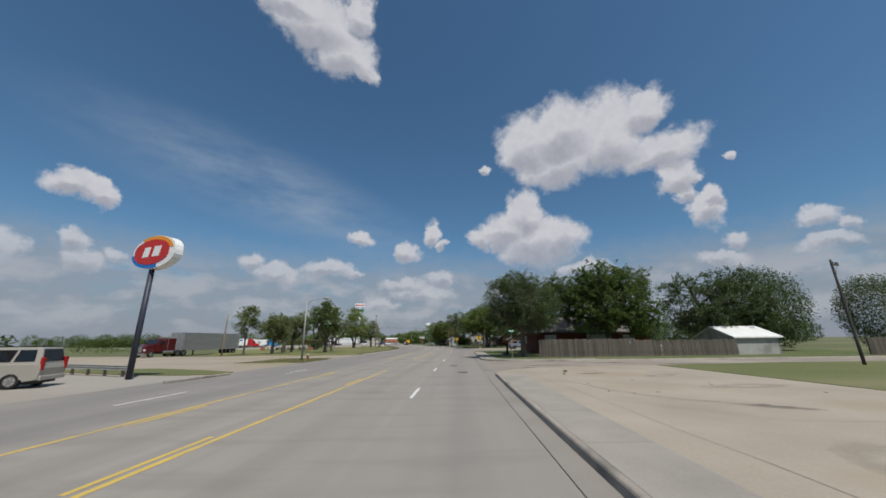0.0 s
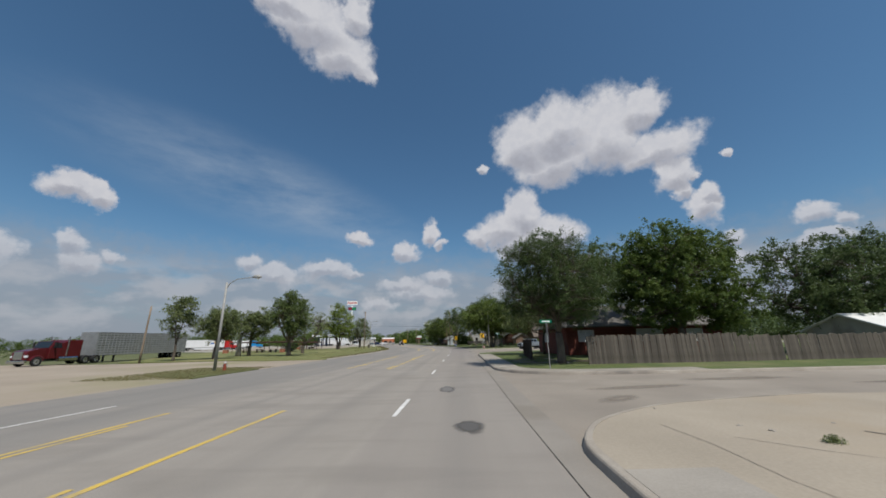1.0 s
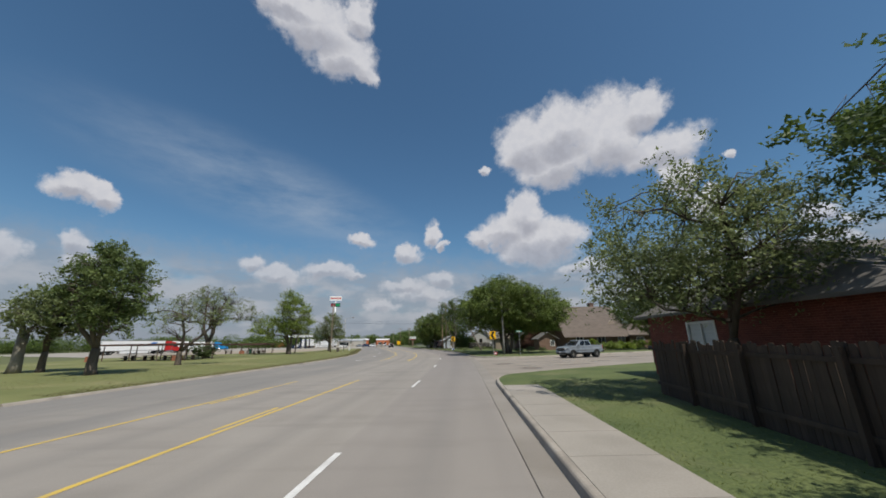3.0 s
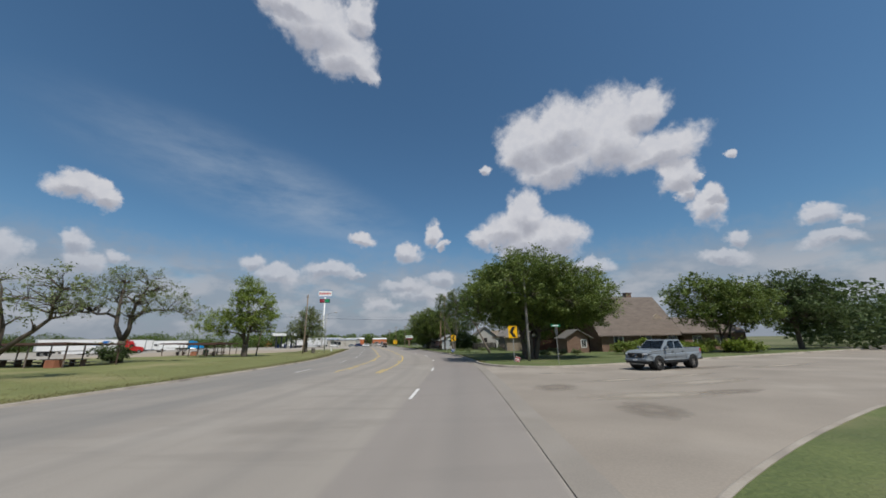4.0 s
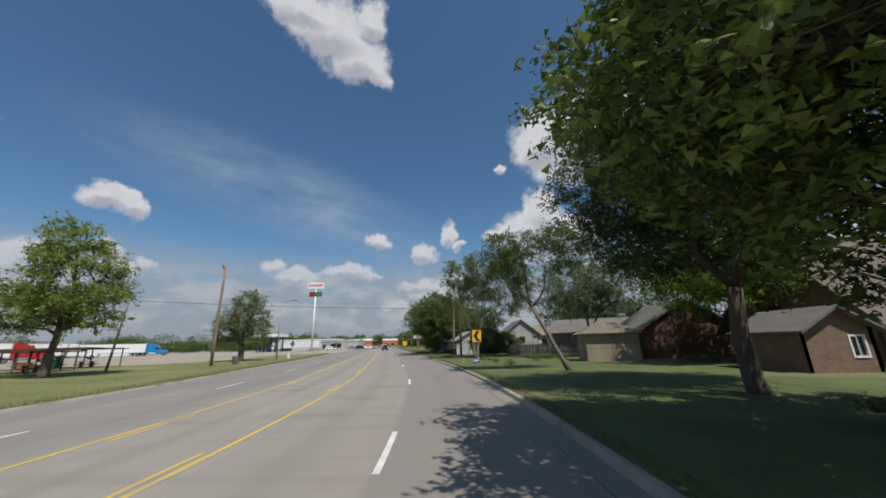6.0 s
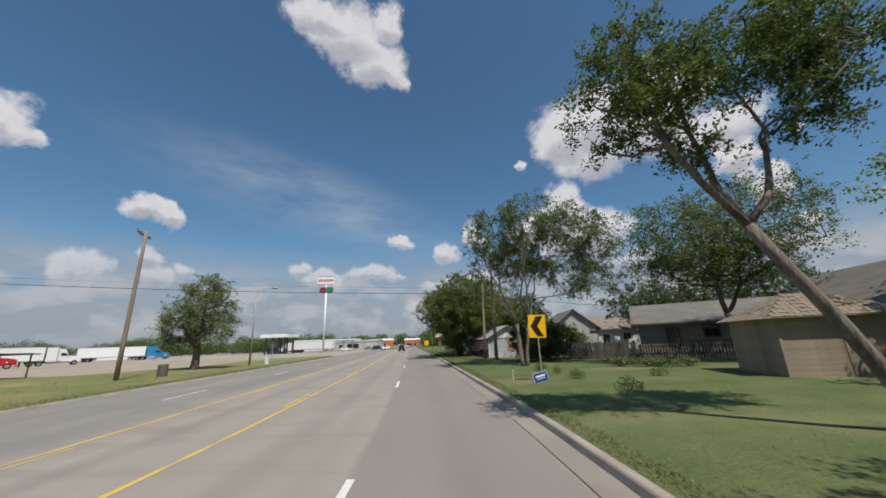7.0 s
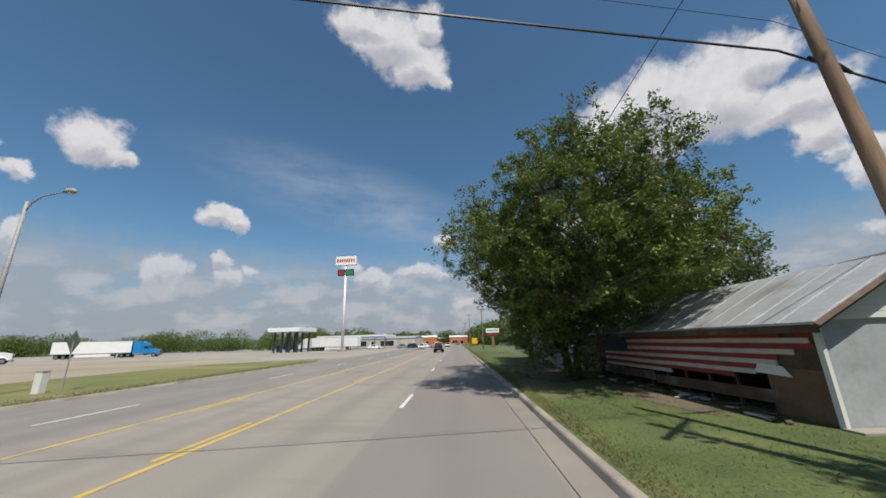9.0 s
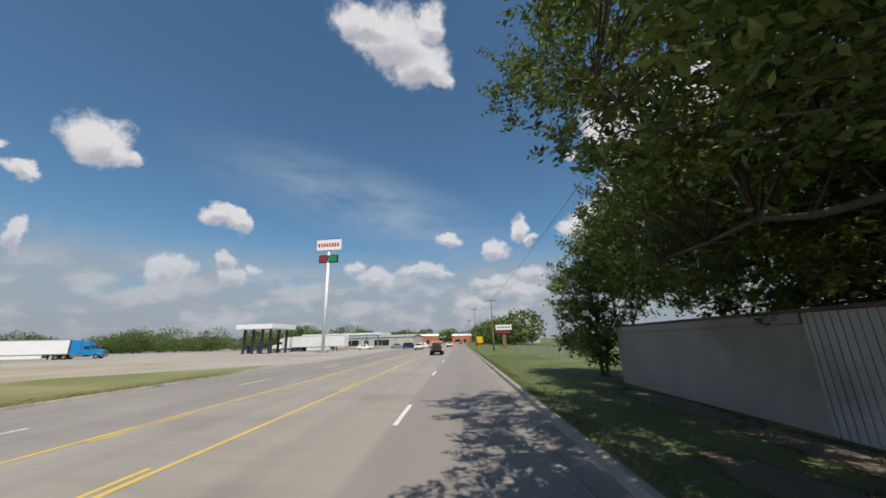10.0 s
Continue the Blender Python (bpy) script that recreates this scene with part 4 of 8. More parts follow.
def tree(x, y, label, lobes, trunk_r, fork, leaf, clumps, per, size=0.16, seed=1, bark=None, stems=1, spread=0.75, droop=0.0, lean=(0, 0), name="tree", bare=0.0, z=0.1, twig=0.02, fan=0.26, leaders=3):
    """lobes: crown ellipsoids (x, y, z, rx, ry, rz) about the foot. fork: height where the limbs part."""
    per, size = int(per * 0.84), size * 0.9
    rng = np.random.default_rng(seed)
    t = thing(name, x, y, z, 0, label, "tree" if name == "tree" else name)
    bark = bark or BARK
    vol = np.array([l[3] * l[4] * l[5] for l in lobes]) ** 0.8
    # more places than clumps; those in the billows of a slow 3D wave are kept, so the crown has lumps and gaps
    many = int(clumps * 1.6)
    pick = rng.choice(len(lobes), size=many, p=vol / vol.sum())
    d = rng.normal(size=(many, 3))
    d /= np.linalg.norm(d, axis=1)[:, None]
    rad = rng.uniform(0.12, 1.0, many) ** 0.42
    L = np.array(lobes, float)
    cc = L[pick, :3] + d * rad[:, None] * L[pick, 3:]
    wave = 1.15 + 2.2 * spread
    ph = rng.uniform(0, math.tau, 6)
    q = cc * (math.tau / wave)
    lump = np.sin(q[:, 0] + 0.6 * q[:, 1] + ph[0]) + np.sin(q[:, 1] - 0.5 * q[:, 2] + ph[1]) + np.sin(q[:, 2] + 0.7 * q[:, 0] + ph[2])
    cc = cc[np.argsort(-(lump + rng.normal(size=many) * 0.9))[:clumps]]
    bm = bmesh.new()
    foot = np.array([0, 0, -0.15])
    top = np.array([lean[0], lean[1], fork])
    starts = []
    for s in range(stems):
        ang = s * math.tau / stems + seed
        off = np.array([math.cos(ang), math.sin(ang), 0]) * (trunk_r * (0.7 if stems == 2 else 1.1) if stems > 1 else 0)
        tip = top + (np.array([math.cos(ang), math.sin(ang), 0]) * fork * fan if stems > 1 else 0)
        pts = bend(foot + off, tip, rng, 5, 0.025, 0.0, 0.007)
        r = trunk_r * (0.72 if stems > 1 else 1.0)
        tube(bm, pts, [r * 1.35, r * 1.05, r * 0.96, r * 0.9, r * 0.86, r * 0.8], 10)
        starts.append((tip, r * 0.8))
    # main limbs towards far-apart clumps, smaller ones from them
    nl = max(5, int(5 + len(lobes) * 1.5))
    idx = [int(np.argmax(cc[:, 2]))]
    for _ in range(nl - 1):
        dist = np.min([np.linalg.norm(cc - cc[i], axis=1) for i in idx], axis=0)
        idx.append(int(np.argmax(dist)))
    idx.sort(key=lambda i: -(cc[i][2] - fork) / (np.linalg.norm(cc[i][:2] - top[:2]) + 0.8))
    nodes, nrad = [], []
    lead = max(stems, 2 if len(lobes) < 3 else leaders)
    for n, i in enumerate(idx):
        if n < lead:
            k = int(np.argmin([np.linalg.norm(s[0][:2] - cc[i][:2]) for s in starts])) if stems < lead else n % stems
            p0, r0 = starts[k]
            r0 *= 0.74
        else:
            far = np.linalg.norm(np.array(nodes) - cc[i], axis=1) + np.maximum(0, np.array(nodes)[:, 2] - cc[i][2] + 0.6) * 1.5
            k = int(np.argmin(far))
            p0, r0 = nodes[k], nrad[k] * 0.8
        q = cc[i] * 0.88 + p0 * 0.12
        pts = bend(p0, q, rng, 6, 0.1, 0.06)
        rr = [max(r0 - twig, 0.01) * (1 - j / 6) ** 0.8 + twig for j in range(7)]
        tube(bm, pts, rr, 7)
        nodes += pts[1:]
        nrad += rr[1:]
    nodes = np.array(nodes)
    for i in range(clumps):
        k = int(np.argmin(np.linalg.norm(nodes - cc[i], axis=1) + (nodes[:, 2] > cc[i][2]) * 0.8))
        if np.linalg.norm(nodes[k] - cc[i]) < 0.25:
            continue
        pts = bend(nodes[k], cc[i], rng, 2, 0.09, 0.06)
        r = min(nrad[k] * 0.6, 0.05 + twig)
        tube(bm, pts, [r, r * 0.65, r * 0.3], 4)
    part("trunk", bm, bark, t, smooth=True)
    keep = rng.random(clumps) >= bare
    cc2 = cc[keep]
    m = len(cc2)
    # each clump is a handful of twigs; leaves sit along them
    tw = np.clip(rng.normal(size=(m, 5, 3)), -1.5, 1.5) * spread
    tw[:, :, 2] = tw[:, :, 2] * 0.7 - droop * np.abs(rng.normal(size=(m, 5))) * spread * 1.6
    along = rng.uniform(0.05, 1.0, (m, per)) ** 0.6
    which = rng.integers(0, 5, (m, per))
    base = cc2[:, None, :] + np.take_along_axis(tw, which[:, :, None].repeat(3, 2), 1) * along[:, :, None]
    base = base + rng.normal(size=base.shape) * spread * 0.17
    base = base.reshape(-1, 3)
    base = base[base[:, 2] > 0.25]
    ob = mesh_part("crown", leaf_mesh("crown", base, size, rng, droop), leaf, t)
    return t


# kerb-side trees, from the first corner on
tree(9.4, 41.2, "full dark-green shade tree beside the wooden fence", [(0, 0, 6.2, 4.4, 4.4, 3.6), (-1.2, -0.6, 7.8, 2.8, 2.8, 2.3), (1.6, 0.8, 5.4, 3.2, 3.0, 2.4), (-2.2, 0, 5.0, 2.2, 2.4, 1.7), (2.8, 5.6, 5.0, 3.0, 2.6, 1.7), (5.5, 6.4, 7.2, 3.6, 2.8, 3.0), (3.4, 8.2, 4.9, 3.0, 2.2, 1.7)], 0.3, 2.2, LEAF_DARK, 1020, 165, 0.066, 11, spread=0.55)
tree(21.5, 45.5, "broad dark-green tree behind the fence", [(0, 0, 6.8, 4.8, 4.5, 4.4), (4.2, 1, 6.6, 3.8, 4, 4.2), (-2.4, 0, 6.0, 3.2, 3.4, 3.2), (-2.5, 3.4, 7.2, 4.0, 2.6, 3.0), (2.5, 3.6, 7.6, 4.2, 2.6, 3.0), (-1, -0.6, 4.2, 4.0, 2.8, 1.9), (4.8, 0, 4.2, 3.2, 3.0, 1.9), (-4.0, 7.4, 8.4, 4.0, 2.6, 2.2), (2.4, 7.4, 8.8, 4.0, 2.6, 2.2), (-5.0, 1.0, 8.4, 3.0, 3.0, 2.4), (0, 0, 10.0, 3.6, 3.4, 2.0), (4.5, 1, 9.8, 3.2, 3.0, 1.9)], 0.34, 2.4, LEAF_MID, 880, 150, 0.125, 12, spread=0.62)
tree(36.0, 46.0, "greyish-green tree behind the fence", [(-2, 0, 6.4, 4.4, 4.5, 4.4), (3.4, 0.5, 6.8, 4.4, 4.5, 4.6), (6.4, 0, 5.8, 2.6, 3.4, 3.0), (-0.5, 0, 4.0, 4.4, 3, 2.1), (5, 0, 4.0, 3.4, 3, 1.9)], 0.36, 2.4, LEAF_DARK, 560, 95, 0.135, 13, spread=0.58)
tree(12.6, 56.5, "thin airy light-green tree with drooping twigs by the brick house", [(-1.2, 0, 5.6, 3.4, 3.2, 2.5), (1.5, 0, 5.2, 3.0, 3.0, 2.4), (-2.8, -0.5, 4.2, 1.9, 2.0, 1.6)], 0.18, 1.8, LEAF_GREY, 260, 130, 0.085, 14, droop=0.5, spread=0.62)
tree(12.2, 97.2, "spreading dark-green live oak with many leaning stems", [(0.5, 0, 7.2, 6.0, 5.5, 3.7), (-3.4, -0.5, 6.4, 3.6, 4, 3.0), (5.2, 0, 6.8, 4.2, 4.5, 3.2), (0, -2, 8.4, 4.5, 4, 2.9), (-3.8, 1.5, 7.4, 2.6, 3.0, 2.6), (-2.2, -4.0, 6.6, 2.8, 2.0, 1.9), (3.5, -3.4, 6.2, 3.4, 2.0, 1.9), (7.0, 0, 5.8, 2.6, 2.6, 2.4), (0.6, -1.0, 4.7, 3.0, 2.6, 1.7), (4.4, 0, 4.7, 3.2, 3.0, 1.7), (-2.8, 0, 4.9, 2.6, 2.6, 1.6), (7.0, 1.5, 4.3, 1.8, 2.0, 1.2), (0.9, 0.4, 3.2, 1.8, 1.6, 1.4), (1.6, 3.0, 3.6, 3.6, 1.8, 1.9)], 0.34, 2.3, LEAF_HEDGE, 1260, 120, 0.115, 15, stems=6, spread=0.66, fan=0.42, leaders=6)
tree(39.0, 105.5, "bright green rounded tree by the brown-roofed house", [(-1, 0, 6.4, 5.4, 4.5, 3.6), (3, 0, 6.0, 4.4, 4, 3.0)], 0.3, 2.0, LEAF_HEDGE, 330, 100, 0.17, 16, stems=3, spread=0.8)
tree(53.0, 110.0, "tall dark tree beyond the side street", [(0, 0, 6.6, 5.4, 5, 4.4), (4, 1, 5.6, 4, 4, 3.6)], 0.34, 2.2, LEAF_DARK, 260, 75, 0.22, 17, spread=0.9)
tree(13.4, 105.2, "overhanging dark leafy tree beside the lawn", [(0, 0, 9.6, 5.0, 4.4, 3.8), (-3.2, 0.6, 9.2, 2.8, 3.0, 2.6), (2.4, 1.4, 8.2, 3.6, 3.0, 2.6), (-2.4, 1.4, 7.0, 2.2, 2.2, 1.5), (1.6, 2.2, 6.4, 2.6, 2.4, 1.5), (3.4, 3.0, 5.8, 2.0, 2.0, 1.3), (-2.0, 4.0, 6.7, 2.2, 2.2, 1.4), (0.6, 4.6, 6.3, 2.4, 2.2, 1.6)], 0.28, 3.6, LEAF_DARK, 780, 150, 0.085, 18, droop=0.6, spread=0.65)
tree(10.4, 115.8, "tree with a strongly leaning trunk and sawn-off limb", [(-3.6, 0, 8.6, 1.3, 1.5, 1.0), (-4.2, 0.3, 7.3, 1.2, 1.4, 0.8), (-2.6, 0.2, 7.6, 1.2, 1.5, 0.9), (-1.0, 0, 8.9, 1.5, 1.7, 1.0), (0.9, 0.4, 8.6, 1.4, 1.4, 1.1), (-2.4, 0.1, 6.2, 0.9, 1.0, 0.6), (-0.1, 0.4, 7.2, 1.0, 1.1, 0.7), (1.7, 0.6, 7.4, 0.8, 0.9, 0.6), (0.9, 0.4, 9.8, 0.9, 1.0, 0.6)], 0.15, 4.1, LEAF_MID, 235, 140, 0.068, 19, bark=BARK_PALE, lean=(-2.0, 0.2), droop=0.35, spread=0.42)
tree(24.0, 118.6, "bright yellow-green tree before the dark red barn", [(-2.0, 0, 6.6, 4.6, 4, 3.2), (3.2, 0.5, 7.0, 4.6, 4, 3.6), (0, -1.5, 6.2, 4.0, 3, 2.0), (-0.5, 4.2, 7.6, 4.5, 2.6, 2.4), (4.6, 4.4, 7.4, 3.8, 2.4, 2.2), (-3.4, -1.0, 5.2, 2.4, 2.2, 1.4)], 0.2, 2.2, LEAF_LIME, 640, 110, 0.115, 20, stems=3, spread=0.7)
tree(5.15, 134.5, "tall open tree with pale forking stems", [(-1.5, 0, 10.2, 2.2, 2.6, 2.2), (1.6, 0, 10.9, 2.8, 3.0, 2.4), (4.6, 0.6, 10.6, 2.6, 2.6, 2.2), (6.6, 1.2, 9.0, 2.0, 2.2, 2.0), (0.5, 2.6, 8.8, 2.6, 2.6, 1.8), (5.0, 4.6, 8.0, 2.3, 2.2, 2.4), (5.2, 0.4, 6.6, 1.4, 1.4, 1.3), (2.6, 0.2, 7.5, 1.5, 1.5, 0.9), (-2.3, 0.4, 7.6, 1.2, 1.2, 1.1), (6.9, 0.8, 6.4, 1.0, 1.1, 1.0), (0.6, 6.0, 9.0, 2.2, 2.2, 2.2), (0.1, 0.1, 3.3, 0.35, 0.35, 0.7)], 0.17, 3.0, LEAF_OPEN, 640, 125, 0.082, 21, bark=BARK_PALE, stems=3, fan=0.19, droop=0.6, spread=0.46, leaders=7)
tree(18.6, 132.0, "loose grey-green tree with a slanting trunk by the grey house", [(-2.4, 0, 8.3, 4.0, 3.6, 3.2), (2.4, 0.4, 9.2, 4.2, 3.6, 3.6), (-3.8, 0.2, 6.2, 2.2, 2.2, 1.5), (1.8, 0.6, 6.2, 3.0, 2.6, 1.6), (-0.6, 1.4, 7.0, 3.0, 2.6, 1.8)], 0.24, 3.0, LEAF_OPEN, 420, 120, 0.1, 22, lean=(-0.9, 0), droop=0.4, spread=0.75)
tree(-1.4, 158.0, "dense bushy green tree hanging over the old flag-painted shed", [(1.1, -4.0, 6.4, 5.0, 4.6, 3.9), (-2.7, -3.6, 6.4, 2.9, 3.2, 2.6), (1.3, -5.2, 8.6, 3.6, 3.2, 2.1), (3.3, -4.0, 5.6, 3.0, 3.2, 2.8), (2.7, 1.8, 6.6, 5.0, 4.2, 3.9), (-1.9, 1.6, 6.2, 3.0, 3.0, 2.5), (5.1, 5.4, 7.0, 4.6, 4.2, 3.9), (1.1, 5.6, 6.2, 3.4, 3.2, 3.0), (0.0, -0.4, 3.2, 2.6, 2.6, 1.9), (-0.4, -0.6, 1.7, 1.6, 1.7, 1.3), (2.0, -2.2, 3.6, 2.0, 2.2, 1.4), (0.3, -1.6, 2.0, 1.3, 1.8, 1.5), (-1.3, 5.6, 4.9, 2.4, 3.0, 1.9), (1.1, 7.8, 5.0, 2.8, 3.2, 2.2), (-0.5, 11.2, 5.6, 2.8, 3.2, 2.6), (-3.2, 4.6, 8.6, 2.5, 2.8, 1.9), (0.8, 10.5, 7.6, 3.4, 3.6, 2.4), (0.1, 5.0, 3.1, 1.0, 2.0, 0.8), (-0.8, 9.0, 3.1, 1.0, 2.2, 0.7), (-1.4, -3.4, 4.0, 2.2, 2.4, 1.7), (-0.9, -2.6, 2.4, 1.2, 1.6, 1.4), (-3.0, 0.6, 4.4, 1.6, 2.2, 1.4)], 0.27, 1.5, LEAF_HEDGE, 2300, 178, 0.077, 23, stems=3, spread=0.46)
tree(-3.5, 174.2, "small leafy tree at the end of the pale building", [(0, 0, 4.2, 2.2, 2.6, 2.8), (1.2, -1.0, 5.6, 2.6, 2.8, 2.9), (-0.4, 0.8, 2.0, 1.8, 2.2, 1.8), (-0.6, -1.6, 1.6, 1.2, 1.4, 1.5)], 0.14, 0.9, LEAF_HEDGE, 330, 95, 0.11, 24, stems=2, spread=0.5)
tree(21.5, 153.0, "dark leafy tree behind the grey house", [(0, 0, 5.2, 4.4, 4, 3.0), (4.5, 0, 5.0, 3.6, 4, 2.6)], 0.22, 2.0, LEAF_DARK, 240, 80, 0.16, 25, spread=0.75)
tree(30.0, 152.0, "dark tree above the roofs", [(0, 0, 5.6, 5.4, 4, 3.4), (6, 0.5, 6.6, 4.6, 4, 3.6), (2.5, -0.5, 3.6, 5.0, 3, 2.2)], 0.26, 2.0, LEAF_DARK, 330, 80, 0.15, 26, spread=0.75)
tree(7.6, 169.0, "dense dark tree behind the pale building", [(-3.4, -5.0, 4.8, 3.4, 3.6, 2.6), (-2.6, 0.5, 5.4, 3.6, 3.6, 3.0), (1.0, -2.0, 6.4, 4.0, 4.0, 3.2), (-4.6, 4.4, 4.6, 3.0, 3.4, 2.4), (-4.0, -1.6, 3.6, 2.4, 3.4, 1.4)], 0.26, 2.0, LEAF_DARK, 620, 80, 0.15, 27, spread=0.7)

# trees of the roadside park
tree(-35.2, 62.6, "slim upright tree with thin foliage in the roadside park", [(0, 0, 5.6, 1.9, 1.9, 2.6), (0.3, 0, 7.2, 1.5, 1.5, 1.4)], 0.17, 2.0, LEAF_GREY, 120, 70, 0.15, 31, spread=0.55, bare=0.2)
tree(-31.4, 65.2, "round green tree in the roadside park", [(0, 0, 4.6, 2.9, 2.7, 2.2), (0.8, 0, 5.4, 2.1, 2, 1.7)], 0.3, 1.6, LEAF_GREY, 230, 90, 0.13, 32, spread=0.62)
tree(-32.5, 76.0, "grey-green tree behind the picnic shelter", [(0, 0, 5.0, 3.2, 3, 2.4), (2, 0, 6.2, 2.2, 2, 1.6)], 0.28, 1.7, LEAF_GREY, 190, 75, 0.17, 33, spread=0.7)
tree(-23.9, 71.8, "tall tree with dead twigs at the top in the roadside park", [(0, 0, 6.4, 3.3, 3.1, 2.9), (-0.4, 0, 8.4, 2.3, 2.2, 1.9), (1.0, 0, 4.4, 2.4, 2.4, 1.6)], 0.34, 1.9, LEAF_OPEN, 360, 85, 0.13, 34, spread=0.6, bare=0.13)
tree(-26.5, 84.0, "sparse half-bare tree with spreading limbs", [(0, 0, 5.2, 4.4, 3, 2.4), (3.0, 0, 5.8, 2.4, 2.4, 1.8)], 0.3, 1.4, LEAF_GREY, 180, 30, 0.12, 35, spread=0.5, bare=0.55, twig=0.025)
tree(-38.0, 105.5, "large half-bare tree with wide crooked limbs and few leaves", [(0, 0, 10.0, 4.0, 4.0, 2.6), (-4.8, 0, 9.0, 3.2, 3.4, 2.6), (5.2, 0, 7.6, 3.2, 3.0, 2.2), (8.2, 0, 6.2, 1.8, 2.0, 1.2), (-7.0, 0, 6.8, 1.8, 2.0, 1.4), (0.6, 0, 6.4, 2.4, 2.0, 1.6)], 0.5, 2.6, LEAF_GREY, 520, 52, 0.11, 36, spread=0.5, bare=0.42, twig=0.025)
tree(-30.2, 119.9, "light-green spreading tree on the park lawn", [(0.6, 0, 7.8, 3.9, 4, 3.8), (-4.6, 0, 5.6, 4.0, 3.6, 2.2), (1.8, 0, 5.4, 2.8, 3.4, 2.2), (-0.6, 0, 11.2, 2.8, 2.8, 2.2)], 0.5, 1.9, LEAF_LIGHT, 470, 80, 0.14, 37, stems=2, spread=0.66, bare=0.1)
tree(-29.4, 143.9, "rounded grey-green tree with drooping foliage beside the lot", [(0, 0, 6.6, 3.4, 3.2, 3.4), (0.3, 0, 8.8, 2.5, 2.4, 1.8), (-2.6, 0, 5.0, 2.4, 2.4, 2.0), (2.2, 0, 4.6, 2.0, 2.2, 1.8), (-3.6, 0, 3.6, 1.3, 1.4, 1.1)], 0.42, 2.2, LEAF_GREY, 340, 105, 0.11, 38, droop=0.6, spread=0.6, bare=0.05)
tree(-37.6, 104.2, "low leafy shrub at the foot of the half-bare tree", [(0, 0, 1.3, 2.2, 1.8, 1.2)], 0.05, 0.3, LEAF_DARK, 70, 60, 0.13, 39, name="shrub", stems=3, spread=0.4)


dt = thing("dead_tree", -33.9, 75.2, 0.05, 0, "pale dead tree trunk with a broken forked top", "tree")
part("trunk", one(lambda bm: [tube(bm, [(0, 0, -0.1), (0.05, 0, 1.0), (-0.03, 0, 2.2), (0.02, 0, 3.3)], [0.5, 0.38, 0.34, 0.36], 10), tube(bm, [(0.02, 0, 3.1), (-0.25, 0, 3.7), (-0.4, 0.05, 4.2)], [0.26, 0.2, 0.12], 8), tube(bm, [(0.02, 0, 3.1), (0.35, 0.05, 3.7), (0.7, 0.1, 4.0)], [0.24, 0.17, 0.1], 8)]), mat("dead_grey_wood", (0.3, 0.275, 0.235), (0.19, 0.17, 0.145), 3, 14, 0.95, 0.8, stretch=(1, 1, 0.2), depth=0.03), dt, smooth=True)


def shrub(x, y, label, r, h, leaf, clumps, per, size, seed, spread=0.35):
    return tree(x, y, label, [(0, 0, h * 0.5, r, r, h * 0.5)], 0.04, h * 0.15, leaf, clumps, per, size, seed, name="shrub", stems=3, spread=spread, twig=0.008)


shrub(6.95, 139.9, "large dark round shrub at the lawn's edge", 2.4, 3.9, LEAF_DARK, 330, 110, 0.09, 51, 0.4)
shrub(9.6, 142.6, "large dark round shrub at the lawn's edge", 2.0, 3.0, LEAF_MID, 160, 80, 0.11, 52, 0.45)


def weed_tuft(x, y, r, h, seed, leaf, label, z=0.12):
    """A loose clump of upright stalks with narrow leaves."""
    rng = np.random.default_rng(seed)
    t = thing("weed_tuft", x, y, z, 0, label, "weed", "weeds")
    n = int(420 * min(1.0, r / 0.35))
    ang, rad = rng.uniform(0, math.tau, n), r * rng.uniform(0, 1, n) ** 0.6
    top = h * rng.uniform(0.25, 1.0, n) * (1.1 - 0.6 * rad / r)
    cen = np.stack([np.cos(ang) * rad, np.sin(ang) * rad, top], 1)
    me = leaf_mesh("leaves", cen, 0.055 * min(1.0, 0.25 + r), rng, 0.2)
    mesh_part("leaves", me, leaf, t)
    bm = bmesh.new()
    for i in range(16):
        a, k = rng.uniform(0, math.tau), rng.uniform(0.1, 0.9)
        tube(bm, [(0.3 * k * r * math.cos(a), 0.3 * k * r * math.sin(a), 0), (k * r * math.cos(a), k * r * math.sin(a), h * (1.05 - 0.5 * k))], [0.006, 0.003], 3)
    part("stalks", bm, leaf, t)


for i, (x, y, r, h) in enumerate(((6.27, 128.4, 0.28, 0.5), (6.65, 125.7, 0.38, 0.55), (5.8, 130.9, 0.42, 0.6), (10.4, 126.0, 0.4, 0.5), (7.4, 121.6, 0.5, 0.55), (5.5, 129.6, 0.22, 0.4), (11.5, 131.4, 0.7, 0.6), (13.0, 130.6, 0.6, 0.6))):
    weed_tuft(x, y, r, h, 60 + i, LEAF_MID, "upright clump of green weeds on the lawn")
weed_tuft(7.25, 21.4, 0.16, 0.16, 68, LEAF_GREY, "small tuft of weeds in the cracked apron")
weed_tuft(6.7, 20.0, 0.1, 0.08, 69, LEAF_GREY, "small tuft of weeds in the cracked apron")
for i in range(7):
    shrub(25 + i * 2.6, 103.6 + 0.9 * math.sin(i * 2.1), "low clipped yellow-green hedge shrub by the house", 1.5, 1.5 + 0.25 * math.sin(i * 1.7), LEAF_LIME if i % 2 else LEAF_LIGHT, 70, 60, 0.12, 70 + i)
for i, (x, y) in enumerate(((15.0, 101.6), (17.0, 102.6), (19.2, 103.4), (13.0, 101.0))):
    shrub(x, y, "small flowerbed shrub under the live oak", 0.7, 0.7, LEAF_GREY, 30, 45, 0.09, 80 + i, 0.2)
